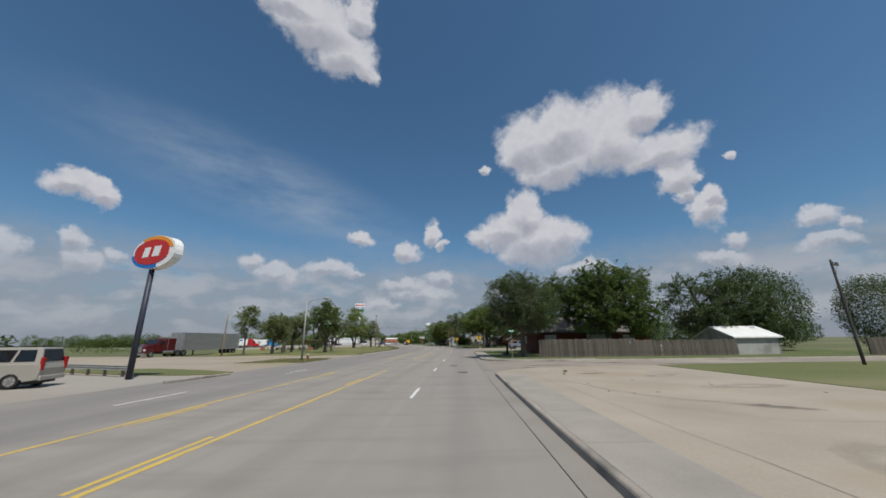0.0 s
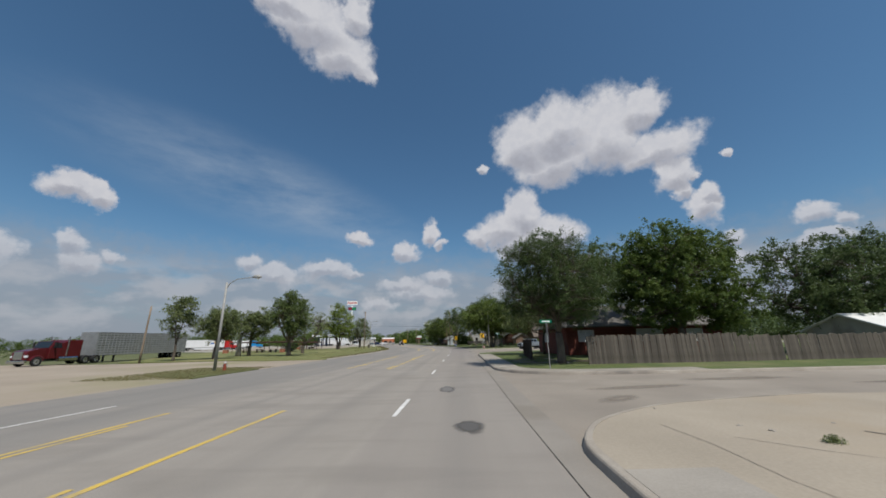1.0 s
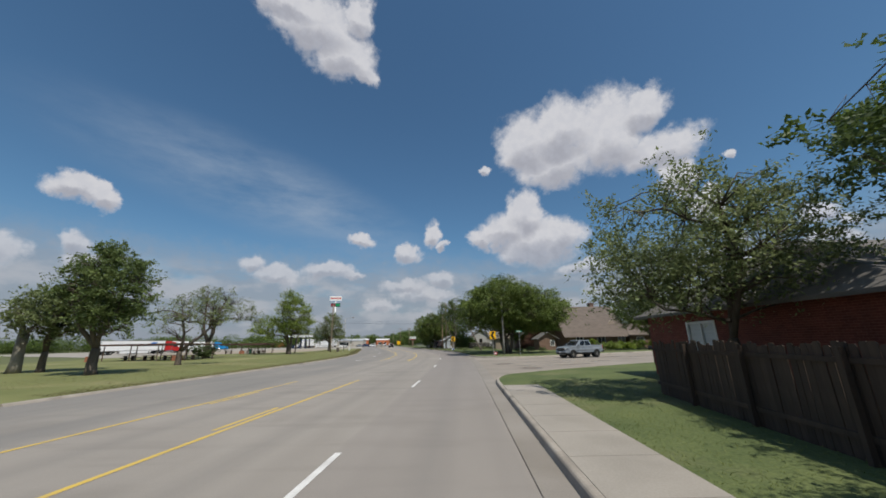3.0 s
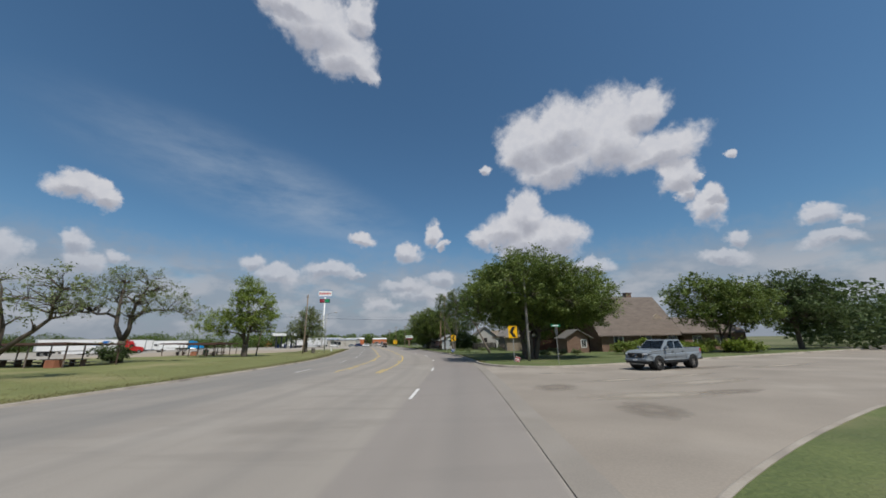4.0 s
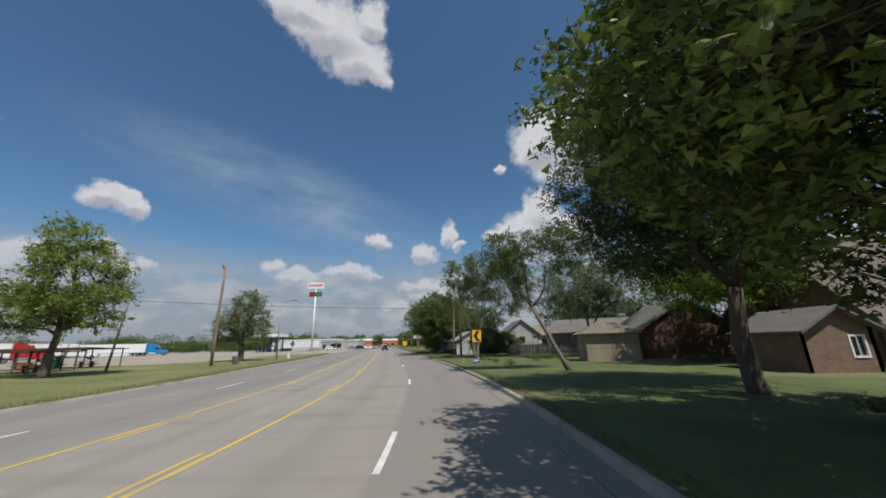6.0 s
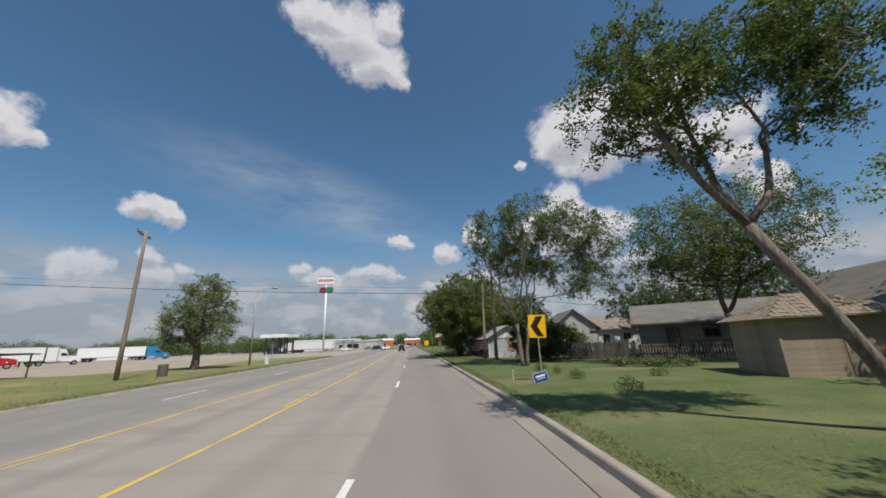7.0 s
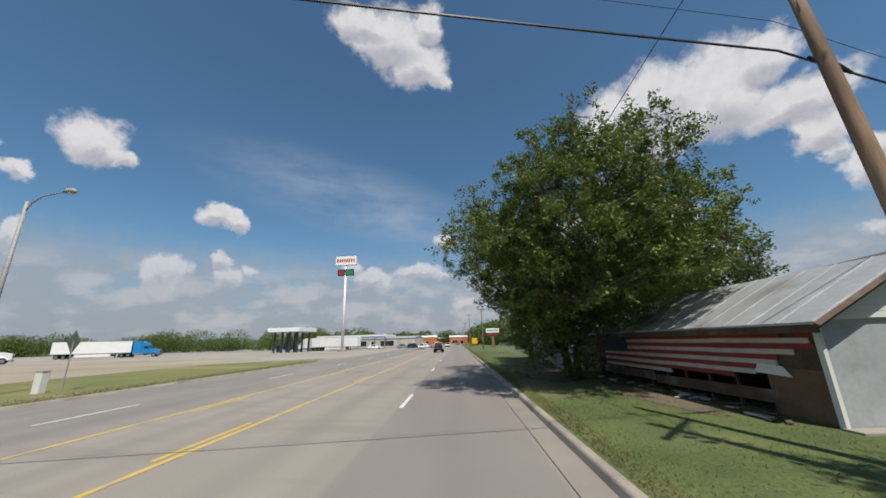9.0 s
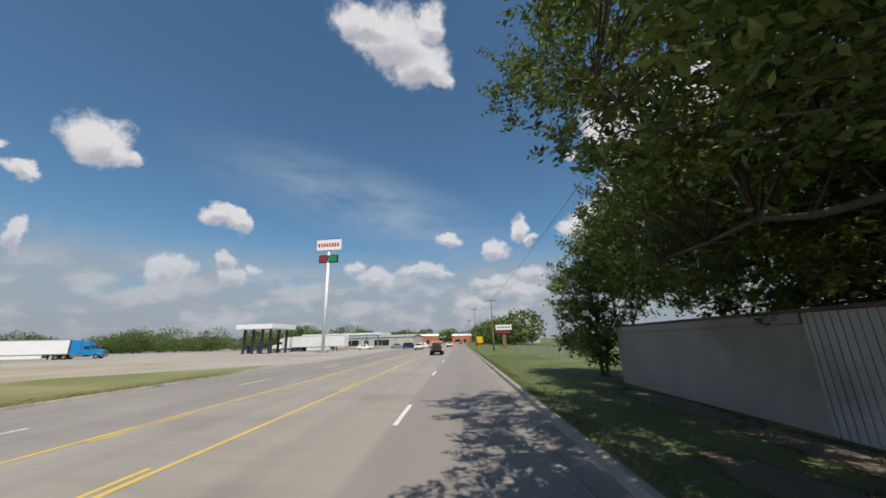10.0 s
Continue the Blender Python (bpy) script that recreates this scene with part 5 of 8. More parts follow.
for i, (x, y) in enumerate(((12.5, 131.2), (14.2, 130.8), (21.5, 121.0), (22.8, 120.6), (10.8, 132.0))):
    shrub(x, y, "rough weedy bush along the wooden fence", 0.6, 0.5, LEAF_GREY, 40, 50, 0.075, 90 + i, 0.2)


def far_trees(name, label, spots, leaf, size, per, seed):
    """Woods too far off to count: one mass of leaf clumps of uneven height."""
    rng = np.random.default_rng(seed)
    pts = []
    for x, y, r, h in spots:
        k = int(per * (r * h) ** 0.75)
        d = rng.normal(size=(k, 3))
        d /= np.linalg.norm(d, axis=1)[:, None]
        rad = rng.uniform(0.35, 1.0, (k, 1)) ** 0.5
        p = d * rad * np.array([r, r, h * 0.5]) + np.array([x, y, h * 0.5])
        p += rng.normal(size=p.shape) * r * 0.06
        pts.append(p[p[:, 2] > 0.1])
    me = leaf_mesh(name, np.concatenate(pts), size, rng)
    tagged(mesh_part(name, me, leaf, None), label, "trees", "", "stuff")


_r = random.Random(5)
far_trees("far_brush", "low green brush along the far edge of the fields", [(-84 - i * 2.1 + _r.uniform(-3, 3), 282 - i * 0.6 + _r.uniform(-12, 12), 4.0 + _r.uniform(0, 4), 4.5 + 5.5 * _r.random() ** 1.5) for i in range(85)], LEAF_MID, 0.34, 62, 1)
far_trees("far_woods", "band of trees on the horizon beyond the fields", [(-150 - i * 5.0 + _r.uniform(-4, 4), 95 + i * 1.4 + _r.uniform(-18, 18), 5 + _r.uniform(0, 4), 6 + _r.uniform(0, 4)) for i in range(60)], LEAF_DARK, 0.85, 26, 2)
far_trees("town_trees", "trees standing between the far buildings of the town", [(-95 - i * 1.6 + _r.uniform(-60, 60), 380 + _r.uniform(-40, 180), 5 + _r.uniform(0, 4), 7 + _r.uniform(0, 5)) for i in range(50)], LEAF_MID, 1.0, 14, 3)
far_trees("roadside_woods", "row of trees along the road's far stretch", [(lane(13 + _r.uniform(0, 12), 265 + i * 6), 265 + i * 6, 4 + _r.uniform(0, 3), 7 + _r.uniform(0, 5)) for i in range(45)], LEAF_MID, 0.6, 28, 4)
far_trees("corner_woods", "trees far beyond the side street", [(62 + i * 5 + _r.uniform(-3, 3), 118 + i * 1.5 + _r.uniform(-10, 16), 4.5 + _r.uniform(0, 3), 8 + _r.uniform(0, 3)) for i in range(18)], LEAF_DARK, 0.42, 60, 6)
far_trees("street_woods", "dark trees beyond the side street and its fence", [(50 + i * 5.5 + _r.uniform(-3, 3), 34 + _r.uniform(-4, 22), 4.5 + _r.uniform(0, 3), 9 + _r.uniform(0, 4)) for i in range(4)], LEAF_DARK, 0.14, 950, 7)
far_trees("field_scrub", "low scattered scrub on the dry field", [(-80 - _r.uniform(0, 110), 66 + _r.uniform(0, 46), 0.8 + _r.uniform(0, 2.2), 0.6 + _r.uniform(0, 1.2)) for i in range(90)], LEAF_GREY, 0.2, 60, 8)

# ---- buildings and fences ----


def wall_cells(bm, length, height, openings, th, m):
    """A wall of that length, thick to its inside, with openings (u0, u1, z0, z1) cut through."""
    us = sorted({0.0, length, *[v for o in openings for v in o[:2]]})
    zs = sorted({0.0, height, *[v for o in openings for v in o[2:4]]})
    for u0, u1 in zip(us, us[1:]):
        for z0, z1 in zip(zs, zs[1:]):
            c, d = (u0 + u1) / 2, (z0 + z1) / 2
            if not any(o[0] < c < o[1] and o[2] < d < o[3] for o in openings):
                box(bm, u0, u1, 0, th, z0, z1, m)
    bmesh.ops.remove_doubles(bm, verts=bm.verts, dist=1e-4)


def window(parent, m, u0, u1, z0, z1, frame_mat, pane_mat, bars=1):
    w = part("window", one(lambda bm: [box(bm, *q, m) for q in (
        (u0 - 0.06, u0 + 0.04, -0.03, 0.1, z0 - 0.06, z1 + 0.06), (u1 - 0.04, u1 + 0.06, -0.03, 0.1, z0 - 0.06, z1 + 0.06),
        (u0 + 0.04, u1 - 0.04, -0.03, 0.1, z1 - 0.04, z1 + 0.06), (u0 + 0.04, u1 - 0.04, -0.05, 0.1, z0 - 0.06, z0 + 0.04),
        *[((u0 + (u1 - u0) * k / (bars + 1)) - 0.02, (u0 + (u1 - u0) * k / (bars + 1)) + 0.02, 0.0, 0.07, z0 + 0.04, z1 - 0.04) for k in range(1, bars + 1)])]), frame_mat, parent)
    part("pane", one(box, u0 + 0.04, u1 - 0.04, 0.075, 0.09, z0 + 0.04, z1 - 0.04, m), pane_mat, w)


def house(name, label, x, y, rz, w, d, eave, ridge, wall, roof, windows=(), axis="x", hip=0.0, over=0.45, frame_mat=None, pane_mat=None, category="house", trim=None):
    """windows: (side, u0, u1, z0, z1), side f front, l left, r right. axis: the ridge's way. hip: how far the ridge's ends are drawn in."""
    t = thing(name, x, y, 0.08, rz, label, category)
    th = 0.22
    ms = {"f": (pose(0, 0, 0), w), "l": (pose(0, d, 0, 0, 0, -90), d), "r": (pose(w, 0, 0, 0, 0, 90), d), "b": (pose(w, d, 0, 0, 0, 180), w)}
    for s, (m, length) in ms.items():
        ops = [q[1:] for q in windows if q[0] == s]
        inset = th if s in "lr" else 0.0
        part("wall", one(lambda bm: wall_cells(bm, length - 0.002, eave, ops, th, m)), wall, t)
        for q in ops:
            window(t, m, *q, frame_mat or SIDING_WHITE, pane_mat or GLASS)
    rt = 0.13
    if axis == "x":
        yc, o = d / 2, over
        k = (ridge - eave) / yc
        zo = eave - k * o
        for sgn in (0, 1):
            bm = bmesh.new()
            ye = -o if not sgn else d + o
            a = [(-o, ye, zo), (w + o, ye, zo), (w + o - hip, yc, ridge), (-o + hip, yc, ridge)]
            lo = [bm.verts.new(v) for v in a]
            hi = [bm.verts.new((v[0], v[1], v[2] + rt)) for v in a]
            bm.faces.new(lo)
            bm.faces.new(hi)
            for i in range(4):
                bm.faces.new((lo[i], lo[(i + 1) % 4], hi[(i + 1) % 4], hi[i]))
            part("roof", bm, roof, t)
        for xe, xr in ((-o, -o + hip), (w + o, w + o - hip)):
            if hip:
                bm = bmesh.new()
                a = [(xe, -o, zo), (xe, d + o, zo), (xr, yc, ridge)]
                lo = [bm.verts.new(v) for v in a]
                hi = [bm.verts.new((v[0], v[1], v[2] + rt)) for v in a]
                bm.faces.new(lo)
                bm.faces.new(hi)
                for i in range(3):
                    bm.faces.new((lo[i], lo[(i + 1) % 3], hi[(i + 1) % 3], hi[i]))
                part("roof", bm, roof, t)
            else:
                xg = 0.0 if xe < 0 else w - 0.15
                bm = bmesh.new()
                bm2 = [(xg, 0.0, eave), (xg, d, eave), (xg, yc, ridge - 0.02)]
                lo = [bm.verts.new(v) for v in bm2]
                hi = [bm.verts.new((v[0] + 0.15, v[1], v[2])) for v in bm2]
                bm.faces.new(lo)
                bm.faces.new(hi)
                for i in range(3):
                    bm.faces.new((lo[i], lo[(i + 1) % 3], hi[(i + 1) % 3], hi[i]))
                part("gable", bm, trim or wall, t)
    else:
        xc, o = w / 2, over
        k = (ridge - eave) / xc
        zo = eave - k * o
        for sgn in (0, 1):
            bm = bmesh.new()
            xe = -o if not sgn else w + o
            a = [(xe, -o, zo), (xe, d + o, zo), (xc, d + o, ridge), (xc, -o, ridge)]
            lo = [bm.verts.new(v) for v in a]
            hi = [bm.verts.new((v[0], v[1], v[2] + rt)) for v in a]
            bm.faces.new(lo)
            bm.faces.new(hi)
            for i in range(4):
                bm.faces.new((lo[i], lo[(i + 1) % 4], hi[(i + 1) % 4], hi[i]))
            part("roof", bm, roof, t)
        for yg in (0.0, d - 0.15):
            bm = one(prism, [(0, eave), (w, eave), (xc, ridge - 0.02)], yg, yg + 0.15)
            part("gable", bm, trim or wall, t)
    return t


BLIND = mat("white_blind", (0.62, 0.63, 0.62), (0.5, 0.51, 0.5), 1, 30, 0.6, 0.1, stretch=(0.2, 0.2, 6))


def brick_mat(name, a, b, mortar):
    m = mat(name, a, b, 2.0, 30, 0.9, 0.2)
    nt = m.node_tree
    N, L = nt.nodes, nt.links
    p = N["Principled BSDF"]
    old = p.inputs["Base Color"].links[0].from_socket
    geo = N.new("ShaderNodeTexCoord")
    sx = N.new("ShaderNodeSeparateXYZ")
    L.new(geo.outputs["Object"], sx.inputs[0])
    ad = N.new("ShaderNodeMath")
    L.new(sx.outputs[0], ad.inputs[0])
    L.new(sx.outputs[1], ad.inputs[1])
    cm = N.new("ShaderNodeCombineXYZ")
    L.new(ad.outputs[0], cm.inputs[0])
    L.new(sx.outputs[2], cm.inputs[1])
    br = N.new("ShaderNodeTexBrick")
    L.new(cm.outputs[0], br.inputs["Vector"])
    br.inputs["Scale"].default_value = 1.0
    br.inputs["Brick Width"].default_value, br.inputs["Row Height"].default_value = 0.215, 0.075
    br.inputs["Mortar Size"].default_value = 0.006
    br.inputs["Color1"].default_value, br.inputs["Color2"].default_value = (1, 1, 1, 1), (0.72, 0.7, 0.7, 1)
    br.inputs["Mortar"].default_value = (*mortar, 1)
    mx = N.new("ShaderNodeMix")
    mx.data_type, mx.blend_type = "RGBA", "MULTIPLY"
    mx.inputs[0].default_value = 1.0
    L.new(old, mx.inputs[6])
    L.new(br.outputs["Color"], mx.inputs[7])
    L.new(mx.outputs[2], p.inputs["Base Color"])
    return m


RED_BRICK = brick_mat("red_brickwork", (0.19, 0.05, 0.034), (0.13, 0.038, 0.027), (1.4, 1.9, 2.0))
TAN_BRICK = brick_mat("tan_brickwork", (0.235, 0.15, 0.105), (0.17, 0.105, 0.076), (1.2, 1.3, 1.4))
h = house("brick_house", "dark red brick house with grey shingles and white-blinded windows", 14.0, 52.6, 0, 17, 11, 3.1, 5.5, RED_BRICK, SHINGLE_GREY,
          [("f", 1.3, 2.9, 1.45, 2.55), ("f", 7.6, 10.3, 1.45, 2.6), ("f", 13.0, 14.6, 1.3, 2.5), ("l", 3.0, 4.6, 1.4, 2.5)], "x", 3.5, 0.5, SIDING_WHITE, BLIND)
h = house("brown_roofed_house", "brick house with a steep brown shingle roof and chimney", 26.6, 113.0, 4, 12, 10, 2.9, 8.5, TAN_BRICK, SHINGLE,
          [("f", 2.0, 3.4, 0.9, 2.3), ("f", 6.2, 7.8, 0.9, 2.3), ("f", 10.4, 11.8, 0.9, 2.3)], "x", 0.0, 0.6)
part("chimney", one(lambda bm: [box(bm, 8.2, 9.1, 5.3, 6.2, 6.2, 9.3), box(bm, 8.1, 9.2, 5.2, 6.3, 9.3, 9.45)]), TAN_BRICK, h)
part("dormer", one(lambda bm: prism(bm, [(9.8, 3.9), (11.2, 3.9), (11.2, 5.0), (10.5, 5.6), (9.8, 5.0)], 1.6, 4.2)), SIDING_TAN, h)
house("brick_house", "lower wing of a brick house with grey-brown shingles", 39.3, 113.6, 4, 10, 8, 2.7, 5.0, TAN_BRICK, SHINGLE, [("f", 1.4, 2.8, 0.9, 2.1), ("f", 5.0, 6.4, 0.9, 2.1)], "x", 2.0)
house("brick_outbuilding", "small brick outbuilding with a pale shingle roof under the oak", 20.8, 111.2, 0, 3.3, 4, 2.2, 3.2, TAN_BRICK, SHINGLE_GREY, [("f", 2.1, 2.8, 0.8, 1.8)], "y", 0, 0.4, category="outbuilding")
house("white_shed", "low grey-walled building with a white metal roof behind the fence", 33.5, 40.4, 1, 5.2, 6, 2.0, 3.2, SIDING_GREY, SIDING_WHITE, [], "x", 0, 0.3, category="shed")
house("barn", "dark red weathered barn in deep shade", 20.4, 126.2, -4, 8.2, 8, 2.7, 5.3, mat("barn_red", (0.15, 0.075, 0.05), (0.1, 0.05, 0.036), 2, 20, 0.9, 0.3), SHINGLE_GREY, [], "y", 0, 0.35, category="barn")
house("tan_house", "pinkish-tan house with a grey roof at the lawn's far side", 31.0, 124.5, -4, 12, 8, 2.9, 4.9, mat("pink_tan_siding", (0.34, 0.235, 0.185), (0.26, 0.18, 0.145), 1.5, 20, 0.85, 0.1), SHINGLE_GREY, [("f", 2.0, 4.2, 1.0, 2.2), ("f", 7.0, 8.4, 1.0, 2.2)], "x")
# the grey walls are toned darker to carry the trees' shade; blotches on top
h = house("grey_house", "long low grey house in tree shade with a worn shingle roof", 15.8, 140.6, -22, 15, 9, 2.9, 4.6, mat("shaded_siding", (0.31, 0.28, 0.24), (0.21, 0.19, 0.165), 1.5, 20, 0.9, 0.2, stretch=(0.4, 0.4, 3), dirt=(0.11, 0.1, 0.085)), SHINGLE_GREY, [("f", 2.0, 2.9, 1.0, 2.4), ("f", 4.6, 5.6, 1.6, 2.5), ("f", 8.0, 9.6, 1.0, 2.3)], "x", 0, 0.5, BROWNWALL)
house("white_house", "white clapboard house with a patchy grey shingle roof", 17.0, 158.2, 4, 14, 7, 2.9, 4.6, SIDING_WHITE, OLDROOF, [("f", 1.2, 2.2, 0.9, 2.2), ("f", 4.0, 5.0, 1.4, 2.3), ("f", 6.2, 7.6, 1.4, 2.3)], "x", 0, 0.4)
house("gabled_house", "pale grey gabled house front with one dark window", 11.6, 157.8, 2, 6.0, 9, 3.2, 5.6, SIDING_GREY, SHINGLE_GREY, [("f", 2.6, 3.5, 1.5, 2.6), ("l", 2.0, 3.0, 1.3, 2.4)], "y", 0, 0.4, BROWNWALL)

# tan garden shed with a hipped roof of old shingles; its boards are laid one by one
t = thing("garden_shed", 14.5, 124.3, 0.08, -6, "small tan board shed with a hipped roof of curling shingles", "shed")
part("wall", one(lambda bm: [box(bm, 0.05, 4.35, 0.05, 3.25, 0, 2.4)]), BROWNWALL, t)
board = None
for s, (m, length) in {"f": (pose(0, 0, 0), 4.4), "r": (pose(4.4, 0, 0, 0, 0, 90), 3.3), "l": (pose(0, 3.3, 0, 0, 0, -90), 3.3)}.items():
    for k in range(12):
        bm = bmesh.new()
        box(bm, 0.0, length, -0.005, 0.045, 0, 0.2, pose(0, 0, 0, 4))
        o = part("board", bm, SIDING_TAN, t)
        o.matrix_local = m @ pose(0, 0, 0.02 + k * 0.2)
for u0, u1, z1 in ((2.17, 2.23, 2.2), (0.0, 0.1, 2.4), (4.3, 4.4, 2.4)):
    part("trim_board", one(box, u0, u1, -0.04, -0.01, 0.02, z1), SIDING_TAN, t)
bm = bmesh.new()
q = [bm.verts.new(v) for v in ((-0.4, -0.4, 2.38), (4.8, -0.4, 2.38), (4.8, 3.7, 2.38), (-0.4, 3.7, 2.38), (1.6, 1.65, 3.5), (2.8, 1.65, 3.5))]
for f in ((0, 1, 5, 4), (1, 2, 5), (2, 3, 4, 5), (3, 0, 4), (3, 2, 1, 0)):
    bm.faces.new([q[i] for i in f])
part("roof", bm, OLDROOF, t)
_rs = random.Random(3)
sh_me = bpy.data.meshes.new("shingle")
bmx = one(box, -0.11, 0.11, -0.16, 0.16, 0, 0.02)
bmx.to_mesh(sh_me)
sh_me.materials.append(OLDROOF)
for r in range(6):
    for k in range(22 - r * 3):
        f = (r + 0.5) / 6.3
        w0, w1 = -0.4 + 2.0 * f, 4.8 - 2.0 * f
        x = w0 + 0.12 + k * 0.235
        if x < w1 - 0.1:
            o = mesh_part("shingle", sh_me, OLDROOF, t)
            o.matrix_local = Matrix.Translation((x, -0.4 + 2.05 * f, 2.41 + 1.12 * f)) @ pose(0, 0, 0, 28.7 + _rs.uniform(-3, 6), _rs.uniform(-3, 3), _rs.uniform(-5, 5))

# ---- the old shed with a flag painted on its boards ----
S = thing("old_shed", 2.75, 148.35, 0.08, 13.2, "tumbledown tin-roofed shed with a faded flag painted on its side boards", "shed")
W_, D_, EV, RG = 4.5, 11.6, 2.25, 3.5
part("wall", one(lambda bm: [box(bm, 0.14, W_ - 0.1, 0.14, 0.2, 0, EV), box(bm, W_ - 0.16, W_ - 0.1, 0.2, D_, 0, EV), box(bm, 0.14, W_ - 0.1, D_ - 0.06, D_, 0, EV)]), BROWNWALL, S)
# sheet-metal front
part("metal_sheet", one(box, 0.06, 2.2, 0.08, 0.12, 0.05, 2.15), TINGREY, S, "dull grey sheet metal")
part("metal_sheet", one(box, 2.95, 4.45, 0.08, 0.12, 0.05, 2.15), TINGREY, S, "dull grey sheet metal")
part("plywood_door", one(box, 2.15, 3.0, 0.04, 0.075, 0.55, 2.12), PLYWOOD, S, "orange-brown plywood sheet")
for q in (-0.02, 4.45):
    part("corner_trim", one(box, q, q + 0.08, 0.02, 0.14, 0, EV), SIDING_WHITE, S, "white corner trim")
part("gable", one(lambda bm: prism(bm, [(0.06, EV - 0.1), (W_ - 0.06, EV - 0.1), (W_ / 2, RG - 0.05)], 0.03, 0.11)), SIDING_WHITE, S, "peeling white gable boards")
for k in range(9):
    z0 = EV - 0.08 + k * 0.13
    hw = (W_ / 2 - 0.1) * (1 - (z0 + 0.12 - EV) / (RG - EV))
    if hw > 0.2:
        part("gable_board", one(box, W_ / 2 - hw, W_ / 2 + hw, 0.005, 0.028, z0, z0 + 0.12), SIDING_WHITE, S)
bm = bmesh.new()
n = 60
pts = [(1.75 + 1.5 * i / n, 0.30 + 0.02 * math.sin(i * 1.6)) for i in range(n + 1)]
lo = [bm.verts.new((x, -y + 0.12, 0.08)) for x, y in pts]
hi = [bm.verts.new((x, -y + 0.3, 0.72)) for x, y in pts]
for i in range(n):
    bm.faces.new((lo[i], lo[i + 1], hi[i + 1], hi[i]))
bmesh.ops.solidify(bm, geom=bm.faces, thickness=0.008)
part("corrugated_sheet", bm, mat("pale_zinc", (0.62, 0.63, 0.63), (0.48, 0.49, 0.49), 3, 30, 0.5, 0.1), S, "leaning pale corrugated sheet")
part("sill_slab", one(lambda bm: [box(bm, -0.1, 4.7, -0.35, 0.05, -0.1, 0.1)]), CONCRETE, S, "narrow concrete sill")
part("loose_plank", one(box, 0.9, 2.0, -0.62, -0.36, 0.03, 0.09, pose(0, 0, 0, 0, 0, -8)), CONCRETE, S)
# tin roof with ribs and lifted edges
k = (RG - EV) / (W_ / 2)
for sgn in (-1, 1):
    bm = bmesh.new()
    a = [(W_ / 2 + sgn * (W_ / 2 + 0.35), -0.3, EV - 0.35 * k), (W_ / 2 + sgn * (W_ / 2 + 0.35), D_ + 0.2, EV - 0.35 * k), (W_ / 2, D_ + 0.2, RG), (W_ / 2, -0.3, RG)]
    lo = [bm.verts.new(v) for v in a]
    hi = [bm.verts.new((v[0], v[1], v[2] + 0.05)) for v in a]
    bm.faces.new(lo)
    bm.faces.new(hi)
    for i in range(4):
        bm.faces.new((lo[i], lo[(i + 1) % 4], hi[(i + 1) % 4], hi[i]))
    roof = part("roof", bm, TIN, S, "pale weathered tin roof")
    for j in range(16):
        y = -0.25 + j * 0.78
        part("roof_rib", one(tube, [(a[0][0], y, a[0][2] + 0.055), (W_ / 2, y, RG + 0.055)], [0.018, 0.018], 5), TIN, roof)
    part("fascia", one(lambda bm: tube(bm, [(a[0][0], -0.32, a[0][2] - 0.03), (W_ / 2, -0.32, RG - 0.03)], [0.07, 0.07], 4)), BROWNWALL, S, "dark weathered bargeboard")
part("eave_board", one(box, -0.3, -0.24, -0.25, D_, EV - 0.36, EV - 0.2), BROWNWALL, S)
# side boards, stripe by stripe; many are broken off short
_rf = random.Random(9)
u_end = {0: 0.25, 1: 0.3, 2: 0.35, 3: 0.25, 4: 0.75, 5: 1.2, 6: 1.25, 7: 1.6, 8: 1.9, 9: 2.6, 10: 5.4}
for k in range(11):
    z1 = 2.04 - k * 0.125
    fm = FLAGWHITE if k % 2 == 0 else FLAGRED
    y0 = u_end[k]
    y1 = 8.3 if k < 6 else 10.6
    cuts = sorted([y0, y1, *[y0 + (y1 - y0) * v + _rf.uniform(-0.2, 0.2) for v in (0.35, 0.68)]])
    for c0, c1 in zip(cuts, cuts[1:]):
        if k in (0, 1) and c0 == cuts[0]:
            part("board", one(box, 0.06, 0.1, 1.0, c1 - 0.01, z1 - 0.117, z1), fm, S)
            part("board", one(box, 0.06, 0.1, 0.12, 0.62, z1 - 0.117, z1), fm, S)
            continue
        tilt = _rf.uniform(-0.4, 0.4)
        o = part("board", one(box, 0.06, 0.095 + _rf.uniform(0, 0.015), 0, c1 - c0 - 0.012, -0.117, 0), fm, S)
        o.matrix_local = pose(0, c0, z1, tilt)
for k in range(6):
    z1 = 2.04 - k * 0.125
    part("canton_board", one(box, 0.06, 0.1, 8.32, 10.7, z1 - 0.117, z1), FLAGBLUE, S, "faded blue boards with pale stars")
star = bpy.data.meshes.new("star")
bms = bmesh.new()
vs = [bms.verts.new((0, math.cos(i * math.pi / 5) * (0.04 if i % 2 == 0 else 0.018), math.sin(i * math.pi / 5 + math.pi / 2) * (0.04 if i % 2 == 0 else 0.018))) for i in range(10)]
vs = [v for v in vs]
for i, v in enumerate(vs):
    a = i * math.pi / 5 + math.pi / 2
    r = 0.042 if i % 2 == 0 else 0.018
    v.co = (0, math.cos(a) * r, math.sin(a) * r)
bms.faces.new(vs)
bms.to_mesh(star)
bms.free()
star.materials.append(FLAGWHITE)
for r in range(5):
    for c in range(8):
        o = mesh_part("star", star, FLAGWHITE, S)
        o.matrix_local = pose(0.055, 8.5 + c * 0.28 + (r % 2) * 0.14, 1.96 - r * 0.14)
part("backing_board", one(box, 0.115, 0.14, 0.1, D_ - 0.1, 0.95, EV), BROWNWALL, S)
